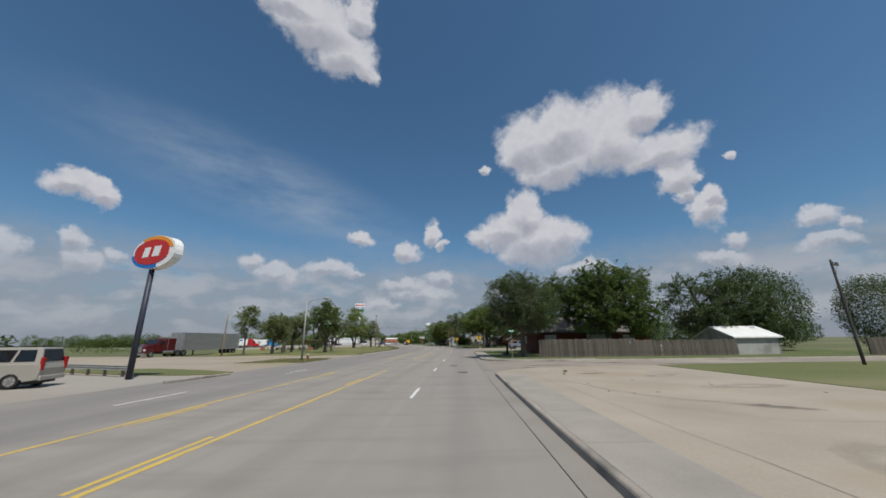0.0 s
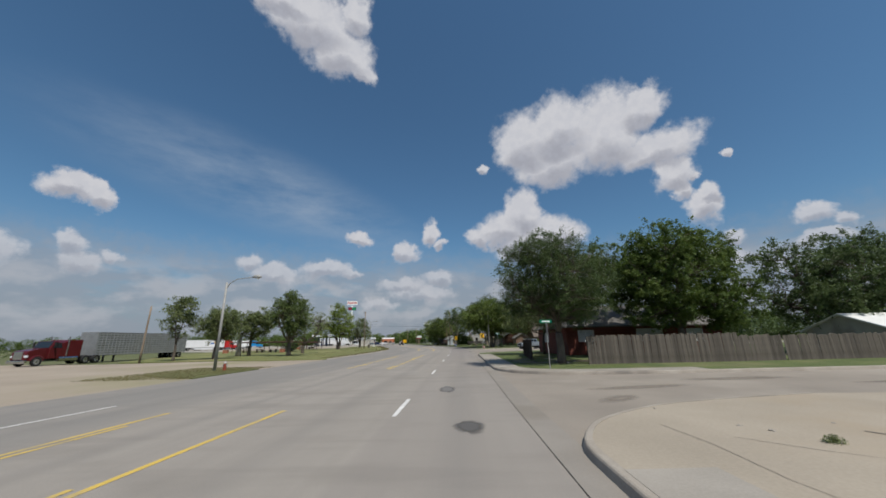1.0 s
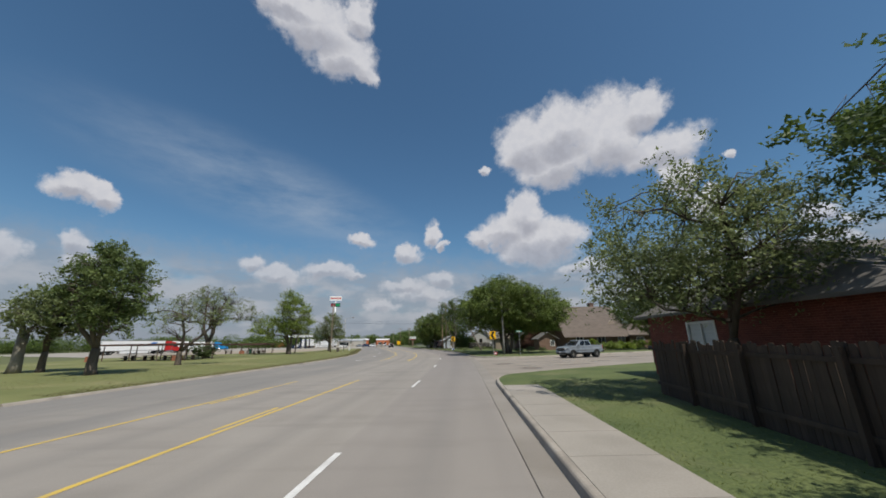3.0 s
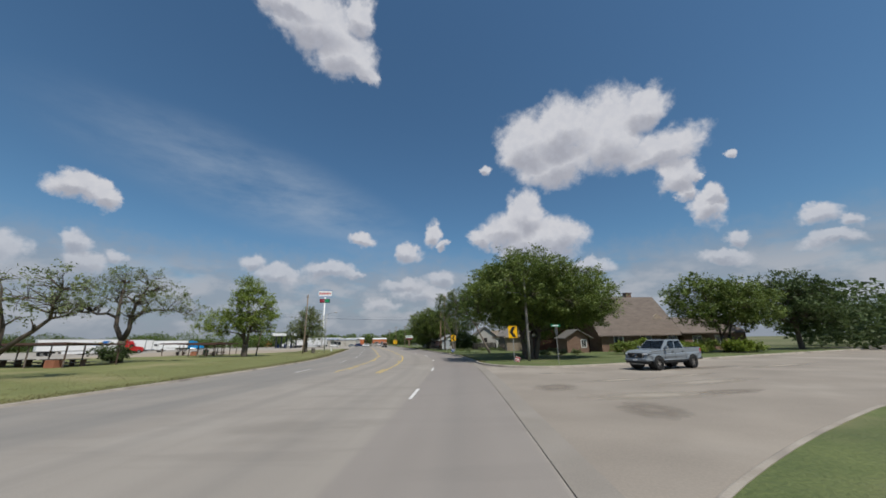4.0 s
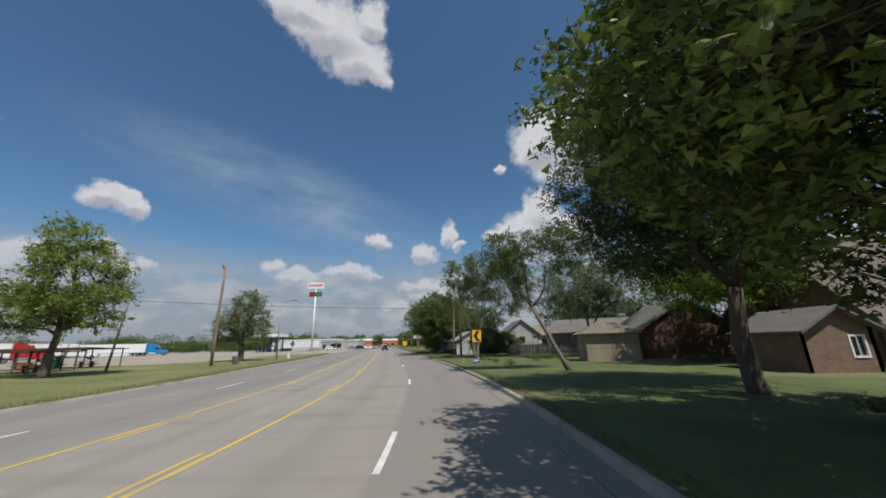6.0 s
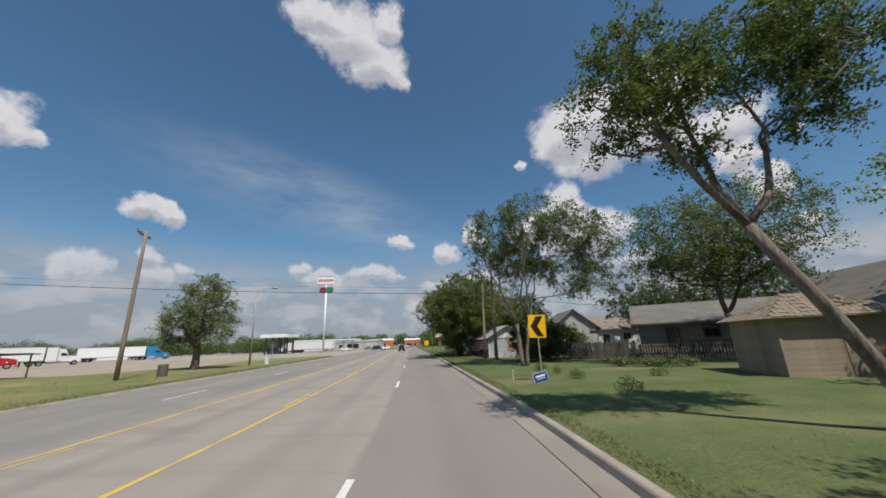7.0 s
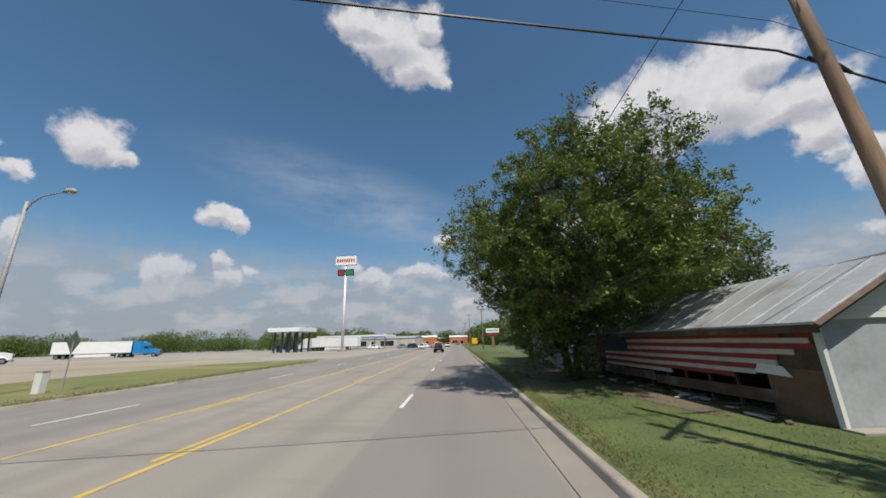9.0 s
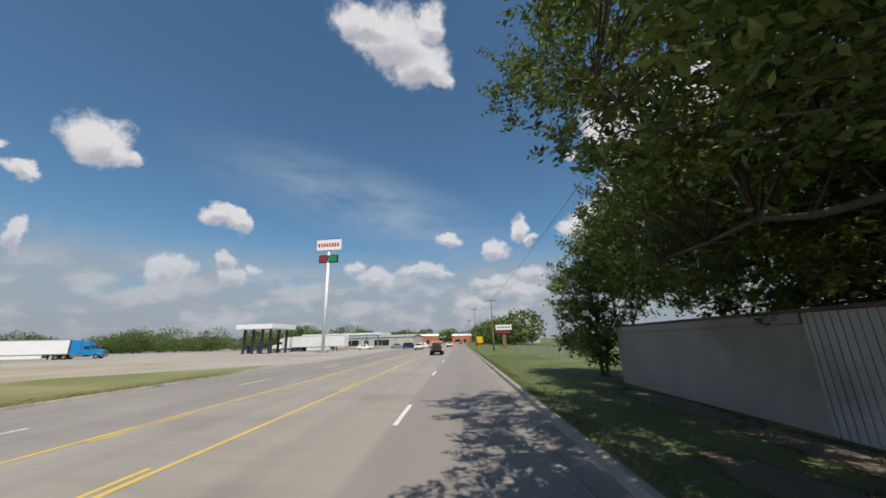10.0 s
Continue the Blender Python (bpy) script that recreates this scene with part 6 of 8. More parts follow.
part("skirt_board", one(lambda bm: [box(bm, 0.07, 0.11, 1.4, 6.4, 0.32, 0.62, pose(0, 0, 0, -0.8)), box(bm, 0.09, 0.13, 6.5, 10.9, 0.3, 0.62)]), BROWNWALL, S, "loose dark bottom boards")
part("plywood_patch", one(box, 0.08, 0.115, 0.16, 1.5, 0.05, 1.12), mat("old_plywood", (0.2, 0.12, 0.07), (0.14, 0.085, 0.05), 2, 20, 0.9, 0.2), S, "brown plywood patch at the corner")
part("torn_sheet", one(lambda bm: prism(bm, [(0.9, 0.93), (1.9, 0.98), (1.75, 1.2), (1.1, 1.16)], 0, 0.01, pose(0.05, 0, 0, 0, 0, 90))), SIDING_WHITE, S, "torn white scrap")
for k in range(9):
    y = 1.6 + k * 1.05
    part("stud", one(box, 0.15, 0.22, y, y + 0.07, 0.0, EV), BROWNWALL, S)

# rubble of boards and scraps at the foot of the shed wall
_rd = random.Random(21)
for i in range(44):
    u, v = _rd.uniform(0.5, 10.5), -_rd.uniform(0.05, 0.75)
    c, s_ = math.cos(radians(13.2)), math.sin(radians(13.2))
    wx, wy = 2.75 + c * v - s_ * u, 148.35 + s_ * v + c * u
    o = thing("broken_board" if i % 4 else "scrap_sheet", wx, wy, 0.15, 0, "broken weathered board lying by the old shed" if i % 4 else "crumpled pale scrap lying by the old shed", "debris", "rubble by the old shed")
    L_ = _rd.uniform(0.2, 0.8)
    part("plank", one(box, -L_ / 2, L_ / 2, -0.06, 0.06, 0, 0.03, pose(0, 0, 0.02, 0, _rd.uniform(-8, 8), _rd.uniform(0, 180))) if i % 4 else one(box, -0.13, 0.13, -0.08, 0.08, 0, 0.015, pose(0, 0, 0.05, _rd.uniform(-14, 14), _rd.uniform(-8, 8), _rd.uniform(0, 180), ), 0.004), (BROWNWALL, OLDWOOD, FLAGWHITE)[i % 3] if i % 4 else SIDING_GREY, o)

# pale building with a ribbed metal side next to it
# stucco with the overhanging tree's shade put into its base colour
SHADED_STUCCO = mat("shaded_stucco", (0.32, 0.3, 0.265), (0.25, 0.232, 0.2), 0.8, 25, 0.9, 0.2, dirt=(0.22, 0.2, 0.17))
P = thing("pale_building", -0.95, 161.3, 0.08, 12.6, "low pale windowless building with ribbed metal at one end", "building")
part("wall", one(lambda bm: [box(bm, 0, 6, 2.2, 10.5, 0, 2.25), box(bm, -0.06, 0.0, 2.2, 10.5, 2.1, 2.3)]), SHADED_STUCCO, P)
for k in range(15):
    part("metal_rib", one(box, -0.016, 0.0, k * 0.15, k * 0.15 + 0.07, 0, 2.3, None, 0.006), SIDING_GREY, P)
part("metal_wall", one(box, 0, 6, 0, 2.2, 0, 2.3), SIDING_GREY, P)
part("roof", one(box, -0.08, 6.15, -0.1, 10.6, 2.31, 2.38), BROWNWALL, P)

# ---- wooden fences, board by board ----


def board_fence(label, p, q, h0, step=0.155, width=0.145, material=None, seed=1, rails_back=True, notch=()):
    p, q = Vector((*p, 0)), Vector((*q, 0))
    d = q - p
    n = int(d.length / step)
    f = thing("board_fence", p.x, p.y, 0.1, math.degrees(math.atan2(d.y, d.x)), label, "fence")
    mt = material or OLDWOOD
    rng = random.Random(seed)
    mes = []
    for k in range(5):
        bm = bmesh.new()
        hh = h0 + (k - 2) * 0.025
        prism(bm, [(0, 0), (width, 0), (width, hh - 0.03), (width - 0.03, hh), (0.03, hh), (0, hh - 0.03)], -0.011, 0.011)
        me = bpy.data.meshes.new("board")
        bmesh.ops.recalc_face_normals(bm, faces=bm.faces)
        bm.to_mesh(me)
        bm.free()
        mes.append(me)
    for i in range(n):
        if any(a < i * step < b for a, b in notch) or rng.random() < 0.012:
            continue
        o = mesh_part("board", rng.choice(mes), mt, f)
        o.matrix_local = pose(i * step, rng.uniform(-0.006, 0.006), rng.uniform(-0.03, 0.02), rng.uniform(-0.6, 0.6), rng.uniform(-0.9, 0.9), 0)
    for z in (0.35, h0 - 0.3):
        part("rail", one(box, 0, d.length, 0.015, 0.055, z, z + 0.09), mt, f)
    for k in range(int(d.length / 2.4) + 1):
        part("post", one(box, k * 2.4, k * 2.4 + 0.09, 0.06, 0.15, 0, h0 - 0.05), mt, f)
    return f


board_fence("tall weathered grey wooden board fence beside the side street", (10.8, 39.7), (21.2, 39.4), 1.95, seed=1)
board_fence("tall weathered grey wooden board fence beside the side street", (21.25, 39.5), (33.2, 39.8), 1.75, seed=2)
board_fence("short run of dark stained wooden fence by the lawn", (8.35, 45.4), (10.3, 57.2), 1.75, material=mat("dark_fence_wood", (0.075, 0.05, 0.035), (0.042, 0.03, 0.022), 3, 25, 0.9, 0.4, stretch=(1, 1, 0.12), rnd=0.2), seed=3)
board_fence("leaning dark grey board fence before the long grey house", (9.6, 140.6), (15.0, 139.4), 1.45, material=mat("dark_grey_fence_wood", (0.10, 0.092, 0.08), (0.06, 0.055, 0.048), 3, 25, 0.9, 0.4, stretch=(1, 1, 0.12), rnd=0.3), seed=4)
board_fence("gappy dark picket fence before the long grey house", (15.1, 139.35), (24.2, 135.6), 1.2, 0.2, 0.1, material=mat("dark_picket_wood", (0.12, 0.108, 0.092), (0.07, 0.062, 0.053), 3, 25, 0.9, 0.4, stretch=(1, 1, 0.12), rnd=0.3), seed=6)
board_fence("grey wooden fence far up the side street", (44, 36.5), (66, 32.0), 1.8, 0.24, 0.23, seed=5)

# ---- truck stop: canopies, shop, far town ----
C = thing("fuel_canopy", -76.0, 222.0, 0.01, 4, "white flat fuel canopy on dark posts", "canopy")
part("roof", one(box, 0, 9.8, 0, 9, 5.65, 6.75, None, 0.05), SIGNWHITE, C)
for x in (1.4, 3.8, 6.2, 8.4):
    for y in (1.5, 7.5):
        part("post", one(box, x - 0.22, x + 0.22, y - 0.22, y + 0.22, 0, 5.65), DARKSTEEL, C)
for x in (2.0, 5.0, 8.0):
    pmp = thing("fuel_pump", -76.0 + x, 224.6, 0.01, 4, "dark fuel pump under the white canopy", "fuel pump", "fuel pumps")
    part("body", one(box, -0.4, 0.4, -0.3, 0.3, 0.15, 1.9, None, 0.04), DKBLUE, pmp)
    part("base", one(box, -0.6, 0.6, -0.5, 0.5, 0, 0.15), CONCRETE, pmp)
C = thing("shop_canopy", -83.5, 256.0, 0.01, 2, "long low white canopy in front of the truck-stop shop", "canopy")
part("roof", one(box, 0, 28, 0, 10, 4.1, 4.95, None, 0.04), SIGNWHITE, C)
part("fascia_stripe", one(box, 0.05, 27.9, -0.03, -0.004, 4.2, 4.4), SIGNBLUE, C, "blue stripe")
for x in (2, 9, 16, 23, 27):
    part("post", one(box, x - 0.15, x + 0.15, 1.2, 1.5, 0, 4.1), GALV, C)
house("truck_stop_shop", "low pale truck-stop shop under the canopy", -80, 272, 2, 30, 12, 3.6, 4.4, STUCCO, TIN, [("f", 3, 9, 0.6, 2.8), ("f", 11, 13, 0.05, 2.6), ("f", 15, 21, 0.6, 2.8)], "x", 0, 0.2, category="shop")
_rt = random.Random(12)
for i in range(16):
    x, y = -72 - i * 7.5 + _rt.uniform(-3, 3), 372 + _rt.uniform(-30, 110)
    if i % 3 == 0:
        x = lane(-26 - _rt.uniform(0, 30), y)
    wm, rm = ((STUCCO, TIN), (TAN_BRICK, SHINGLE), (SIDING_WHITE, TIN), (mat("orange_front", (0.45, 0.13, 0.05), (0.4, 0.11, 0.04), 1, 10, 0.7, 0.0), SIGNWHITE))[i % 4]
    house("shop", "low flat-fronted shop of the far town", x, y, 6, 13 + _rt.uniform(0, 10), 10, 4 + _rt.uniform(0, 1.5), 5.2 + _rt.uniform(0, 1.0), wm, rm, [("f", 1.5, 5, 0.5, 2.6), ("f", 7, 9, 0.2, 2.6)], "x", 0, 0.2, category="shop")
ORANGE = mat("orange_shopfront", (0.5, 0.15, 0.055), (0.42, 0.12, 0.045), 1, 10, 0.7, 0.0)
for x, y, w in ((-96, 300, 16), (-76, 345, 14), (-60, 372, 12)):
    house("shop", "low shop with a bright orange-red front in the far town", x, y, 14, w, 10, 4.6, 5.6, ORANGE, SIGNWHITE, [("f", 1.5, 5, 0.5, 2.6), ("f", 7, 9, 0.2, 2.6)], "x", 0, 0.2, category="shop")
for i, (o_, y) in enumerate(((22, 300), (30, 345), (20, 420))):
    house("shop", "low roadside building far up the road", lane(o_, y), y, 12, 12, 9, 3.6, 4.6, (STUCCO, SIDING_WHITE, TAN_BRICK)[i], TIN, [("f", 1.5, 4, 0.8, 2.4), ("l", 1.5, 4, 0.8, 2.4)], "x", 0, 0.3, category="shop")

# drive-in restaurant at the start
R_ = thing("drive_in", -38, 4.5, 0.01, 0, "drive-in restaurant with a slanting red metal roof edge", "restaurant")
part("wall", one(box, 0.6, 15.2, 0.6, 9.4, 0, 3.1), STUCCO, R_)
for (a0, a1) in (((0, 0), (16, 0)), ((16, 0), (16, 10)), ((16, 10), (0, 10)), ((0, 10), (0, 0))):
    bm = bmesh.new()
    cx, cy = 8, 5
    inn = [(a0[0] + (cx - a0[0]) * 0.06, a0[1] + (cy - a0[1]) * 0.1), (a1[0] + (cx - a1[0]) * 0.06, a1[1] + (cy - a1[1]) * 0.1)]
    v = [bm.verts.new(q) for q in ((*a0, 3.1), (*a1, 3.1), (*inn[1], 4.5), (*inn[0], 4.5))]
    bm.faces.new(v)
    bmesh.ops.solidify(bm, geom=bm.faces, thickness=0.06)
    part("roof_panel", bm, REDROOF, R_)
part("roof", one(box, 0.9, 15.1, 0.9, 9.1, 3.2, 4.3), TIN, R_)
part("roof_unit", one(box, 13.6, 14.8, 6.6, 8.0, 4.3, 5.0, None, 0.05), BLACKPAINT, R_, "black roof ventilator")

# picnic shelters


def shelter(x, y, rz, w, d, h0, tables, roof_mat, label):
    s = thing("picnic_shelter", x, y, 0.06, rz, label, "shelter")
    part("roof", one(lambda bm: [box(bm, -0.4, w + 0.4, -0.4, d + 0.4, h0, h0 + 0.1, pose(0, 0, 0, -2.0)), box(bm, -0.42, w + 0.42, -0.44, -0.38, h0 - 0.1, h0 + 0.12)]), roof_mat, s)
    for i in range(4):
        for j in (0, 1):
            part("post", one(cyl, (i * w / 3, j * d, 0), (i * w / 3, j * d, h0), 0.07, None, 8), BROWNWALL, s)
    for i in range(5):
        part("rafter", one(box, i * w / 4 - 0.04, i * w / 4 + 0.04, 0, d, h0 - 0.14, h0 - 0.005), BROWNWALL, s)
    c, s_ = math.cos(radians(rz)), math.sin(radians(rz))
    for k in range(tables):
        u = (k + 0.5) * w / tables
        tb = thing("picnic_table", x + c * u - s_ * d / 2, y + s_ * u + c * d / 2, 0.06, rz + 6, "concrete picnic table with benches under the shelter", "table", "picnic tables")
        part("tabletop", one(box, -0.9, 0.9, -0.38, 0.38, 0.68, 0.76), CONCRETE, tb)
        for v in (-0.7, 0.7):
            part("bench", one(box, -0.9, 0.9, v - 0.14, v + 0.14, 0.4, 0.46), CONCRETE, tb)
        for u2 in (-0.6, 0.6):
            part("leg", one(lambda bm: [box(bm, u2 - 0.06, u2 + 0.06, -0.25, 0.25, 0, 0.68), box(bm, u2 - 0.05, u2 + 0.05, -0.7, 0.7, 0.32, 0.4)]), TAN_BRICK, tb)


shelter(-48.5, 98.0, -8, 14.0, 5.0, 2.35, 4, CANOPYBROWN, "brown flat-roofed picnic shelter on slim posts")
shelter(-43.5, 125.4, -4, 5.0, 4.0, 2.1, 1, CANOPYBROWN, "small brown picnic shelter on the park lawn")
shelter(-54.0, 132.4, 4, 12.0, 5.0, 2.35, 3, CANOPYBROWN, "brown flat-roofed picnic shelter near the lot")
for i, (x, y) in enumerate(((-36.0, 96.4), (-49.6, 97.4), (-46.5, 131.0))):
    g = thing("brick_grill", x, y, 0.07, 10 * i, "squat brick barbecue grill on the lawn", "grill", "park grills")
    part("base", one(box, -0.5, 0.5, -0.4, 0.4, 0, 0.75, None, 0.02), brick_mat("grill_brick", (0.36, 0.14, 0.08), (0.28, 0.11, 0.06), (1.3, 1.5, 1.6)), g)
    part("grate", one(box, -0.4, 0.4, -0.3, 0.3, 0.75, 0.8), BLACKPAINT, g)

# ---- poles, wires, lamps and signs ----


def utility_pole(x, y, h, r, label, tip=(0, 0), arm=None, group="utility poles", wood=None):
    p = thing("utility_pole", x, y, 0.05, 0, label, "utility pole", group)
    part("pole", one(tube, [(tip[0] * t, tip[1] * t, -0.1 + (h + 0.1) * t) for t in (0, 0.25, 0.5, 0.75, 1)], [r, r * 0.93, r * 0.85, r * 0.77, r * 0.68], 12), wood or POLEWOOD, p, smooth=True)
    if arm:
        z, L_, ang = arm
        m = pose(tip[0] * z / h, tip[1] * z / h, z, 0, 0, ang)
        a = part("crossarm", one(lambda bm: [box(bm, -L_ / 2, L_ / 2, -0.19, -0.09, -0.06, 0.06, m)]), wood or POLEWOOD, p)
        for u in (-0.46, -0.2, 0.2, 0.46):
            part("insulator", one(lambda bm: [cyl(bm, m @ Vector((u * L_, -0.14, 0.06)), m @ Vector((u * L_, -0.14, 0.2)), 0.045, 0.025, 8)]), BLACKPAINT, a)
        part("brace", one(lambda bm: [tube(bm, [m @ Vector((-L_ * 0.28, -0.14, -0.04)), m @ Vector((0, -0.1, -0.65))], [0.018, 0.018], 5), tube(bm, [m @ Vector((L_ * 0.28, -0.14, -0.04)), m @ Vector((0, -0.1, -0.65))], [0.018, 0.018], 5)]), GALV, p)
    return p


utility_pole(-25.3, 132.2, 11.9, 0.17, "tall weathered wooden power pole with a crossarm", (0.05, 0), (11.5, 2.4, -63))
utility_pole(-31.6, 126.2, 7.2, 0.12, "slim leaning wooden pole on the park lawn", (0.9, 0))
pa = utility_pole(3.4, 142.4, 12.7, 0.155, "stout tan wooden utility pole at the lawn's edge", (0.1, 0.1), (11.9, 2.0, 60), wood=FRESHPOLE)
pb = utility_pole(2.3, 145.3, 9.1, 0.14, "pale wooden utility pole in front of the old shed", (0.2, 0.8), wood=FRESHPOLE)
for q, z in ((pa, 10.6), (pa, 10.0), (pb, 8.8)):
    part("bracket", one(box, -0.3, -0.08, -0.06, 0.06, z, z + 0.16, None, 0.015), BLACKPAINT, q)
    part("bracket_arm", one(cyl, (0.1, 0, z), (0.42, 0.05, z + 0.04), 0.03, None, 6), BLACKPAINT, q)
part("conduit", one(cyl, (-0.17, -0.08, 0), (-0.15, -0.05, 3.0), 0.03, None, 6), GALV, pa)
pc = utility_pole(11.05, 93.3, 8.0, 0.14, "grey weathered wooden pole with a lamp arm before the oak", (0.05, 0), wood=GREYPOLE)
part("lamp_arm", one(tube, [(0, 0, 6.0), (-0.5, -0.08, 6.3), (-1.1, -0.2, 6.38)], [0.03, 0.03, 0.025], 6), GALV, pc)
part("lamp_head", one(tube, [(-1.05, -0.18, 6.38), (-1.25, -0.22, 6.41), (-1.55, -0.28, 6.39), (-1.7, -0.31, 6.35)], [0.05, 0.13, 0.14, 0.04], 8), SIGNWHITE, pc, smooth=True)
utility_pole(28.0, 23.8, 7.3, 0.1, "slim dark utility pole with a small bracket on the side street", (-0.1, 0), (6.9, 0.9, 20), wood=mat("dark_pole_wood", (0.1, 0.09, 0.08), (0.06, 0.055, 0.05), 4, 25, 0.9, 0.5, stretch=(1, 1, 0.08)))
utility_pole(-37.4, 60.0, 7.0, 0.13, "dark wooden pole beside the cattle truck", (0.15, 0))
for o_, y, h in ((7.4, 215, 9.0), (5.6, 240, 9.8), (5.6, 290, 9.8), (5.6, 340, 9.8), (5.6, 400, 9.8)):
    utility_pole(lane(o_, y), y, h, 0.13, "far wooden pole along the road", (0, 0), (h - 0.5, 1.8, 10), "far poles")


def wire(pts, sag, r, label):
    bm = bmesh.new()
    for p, q in zip(pts, pts[1:]):
        p, q = Vector(p), Vector(q)
        tube(bm, [p + (q - p) * t - Vector((0, 0, sag * 4 * t * (1 - t))) for t in [i / 14 for i in range(15)]], [r] * 15, 5)
    w = thing("overhead_wire", 0, 0, 0, 0, label, "wire", "overhead wires")
    part("strand", bm, BLACKPAINT, w)
    return w


wire([(-42, 127.0, 8.4), (2.0, 146.0, 7.7), (26, 158.5, 6.2)], 0.35, 0.006, "black service wire crossing over the road")
wire([(-42, 127.3, 8.0), (2.0, 146.1, 7.1), (26, 158.2, 5.6)], 0.4, 0.022, "thick black cable crossing over the road")
bmw = bmesh.new()
tube(bmw, [(2.6, 146.35, 7.02), (3.1, 146.6, 6.97), (3.6, 146.9, 6.9)], [0.03, 0.075, 0.03], 8)
part("splice", bmw, BLACKPAINT, wire([(3.5, 142.5, 10.7), (2.45, 145.9, 8.6)], 0.12, 0.014, "black wire between two poles"))
wire([(3.5, 142.5, 10.6), (20, 128, 6.5)], 0.5, 0.014, "black wire running to the houses")
wire([(3.5, 142.4, 11.7), (lane(7.4, 215), 215, 8.6), (lane(5.6, 240), 240, 9.4), (lane(5.6, 340), 340, 9.4)], 0.8, 0.014, "black wire along the road")


def street_lamp(x, y, h, out, rz, label, wood=False):
    l = thing("street_lamp", x, y, 0.05, rz, label, "street lamp", "street lamps")
    part("pole", one(cyl, (0, 0, -0.1), (0, 0, h), 0.12, 0.075, 12), POLEWOOD if wood else GALV, l, smooth=True)
    part("arm", one(tube, [(0, 0, h - 0.55), (0.25, 0, h - 0.1), (0.8, 0, h + 0.25), (out - 0.3, 0, h + 0.4)], [0.04, 0.038, 0.035, 0.03], 8), GALV, l)
    head = part("lamp_head", one(lambda bm: [tube(bm, [(out - 0.35, 0, h + 0.4), (out - 0.1, 0, h + 0.44), (out + 0.2, 0, h + 0.42), (out + 0.4, 0, h + 0.38)], [0.06, 0.14, 0.15, 0.05], 10)]), GALV, l, smooth=True)
    part("lens", one(cyl, (out + 0.1, 0, h + 0.24), (out + 0.1, 0, h + 0.33), 0.08, 0.13, 10), CLEARLAMP, head)


street_lamp(-17.05, 43.0, 6.9, 2.4, 0, "galvanised street lamp with a curved arm")
street_lamp(-26.9, 149.4, 9.2, 2.2, 10, "tall slim street lamp at the edge of the lot")

h = thing("fire_hydrant", -16.4, 43.2, 0.05, 0, "small faded red fire hydrant by the street lamp", "hydrant")
part("barrel", one(lambda bm: [cyl(bm, (0, 0, 0), (0, 0, 0.5), 0.12, 0.11, 12), cyl(bm, (0, 0, 0), (0, 0, 0.06), 0.17, None, 12)]), mat("hydrant_red", (0.3, 0.06, 0.035), (0.22, 0.05, 0.03), 4, 30, 0.6, 0.1), h)
part("bonnet", one(cyl, (0, 0, 0.5), (0, 0, 0.68), 0.14, 0.04, 12), mat("hydrant_silver", (0.4, 0.38, 0.36), None, 4, 30, 0.5, 0.1), h)
part("outlet", one(cyl, (-0.2, 0, 0.36), (0.2, 0, 0.36), 0.055, None, 10), GALV, h)


def flat_plate(w, h0, th, r, m=None):
    """An upright plate with rounded corners, centred, facing -y."""
    out = []
    for cx, cz, a0 in ((w / 2 - r, h0 / 2 - r, 0), (-w / 2 + r, h0 / 2 - r, 90), (-w / 2 + r, -h0 / 2 + r, 180), (w / 2 - r, -h0 / 2 + r, 270)):
        out += [(cx + r * math.cos(radians(a0 + k * 30)), cz + r * math.sin(radians(a0 + k * 30))) for k in range(4)]
    return one(prism, out, -th / 2, th / 2, m)


def bar(parent, x, z, w, h0, material, y=-0.008, m=None, name="lettering"):
    part(name, one(box, x - w / 2, x + w / 2, y - 0.002, y, z - h0 / 2, z + h0 / 2, m), material, parent)


def chevron_sign(x, y, zc, rz, tilt, label):
    s = thing("chevron_sign", x, y, 0.1, rz, label, "road sign", "curve chevrons")
    part("post", one(tube, [(0, 0.03, -0.1), (0, 0.03, zc + 0.3)], [0.034, 0.034], 8), GALV, s)
    m = pose(0, 0, zc, 0, tilt, 0)
    pl = part("panel", flat_plate(0.8, 1.04, 0.006, 0.05, m), SIGNYELLOW, s, "yellow panel with a black arrow")
    w, h0, k = 0.27, 0.46, 0.16
    part("arrow", one(prism, [(0.30, h0), (-0.02, h0), (-0.31, 0), (-0.02, -h0), (0.30, -h0), (0.01, 0)], -0.009, -0.0045, m), BLACKPAINT, pl)
    part("bolt", one(lambda bm: [cyl(bm, m @ Vector((0, -0.012, z)), m @ Vector((0, 0.0, z)), 0.012, None, 8) for z in (-0.4, 0.4)]), GALV, pl)


chevron_sign(4.95, 124.85, 2.45, 8, 2, "yellow curve sign with a black chevron on a steel post")
chevron_sign(9.45, 92.1, 2.62, 4, -1, "yellow curve sign with a black chevron on a steel post")


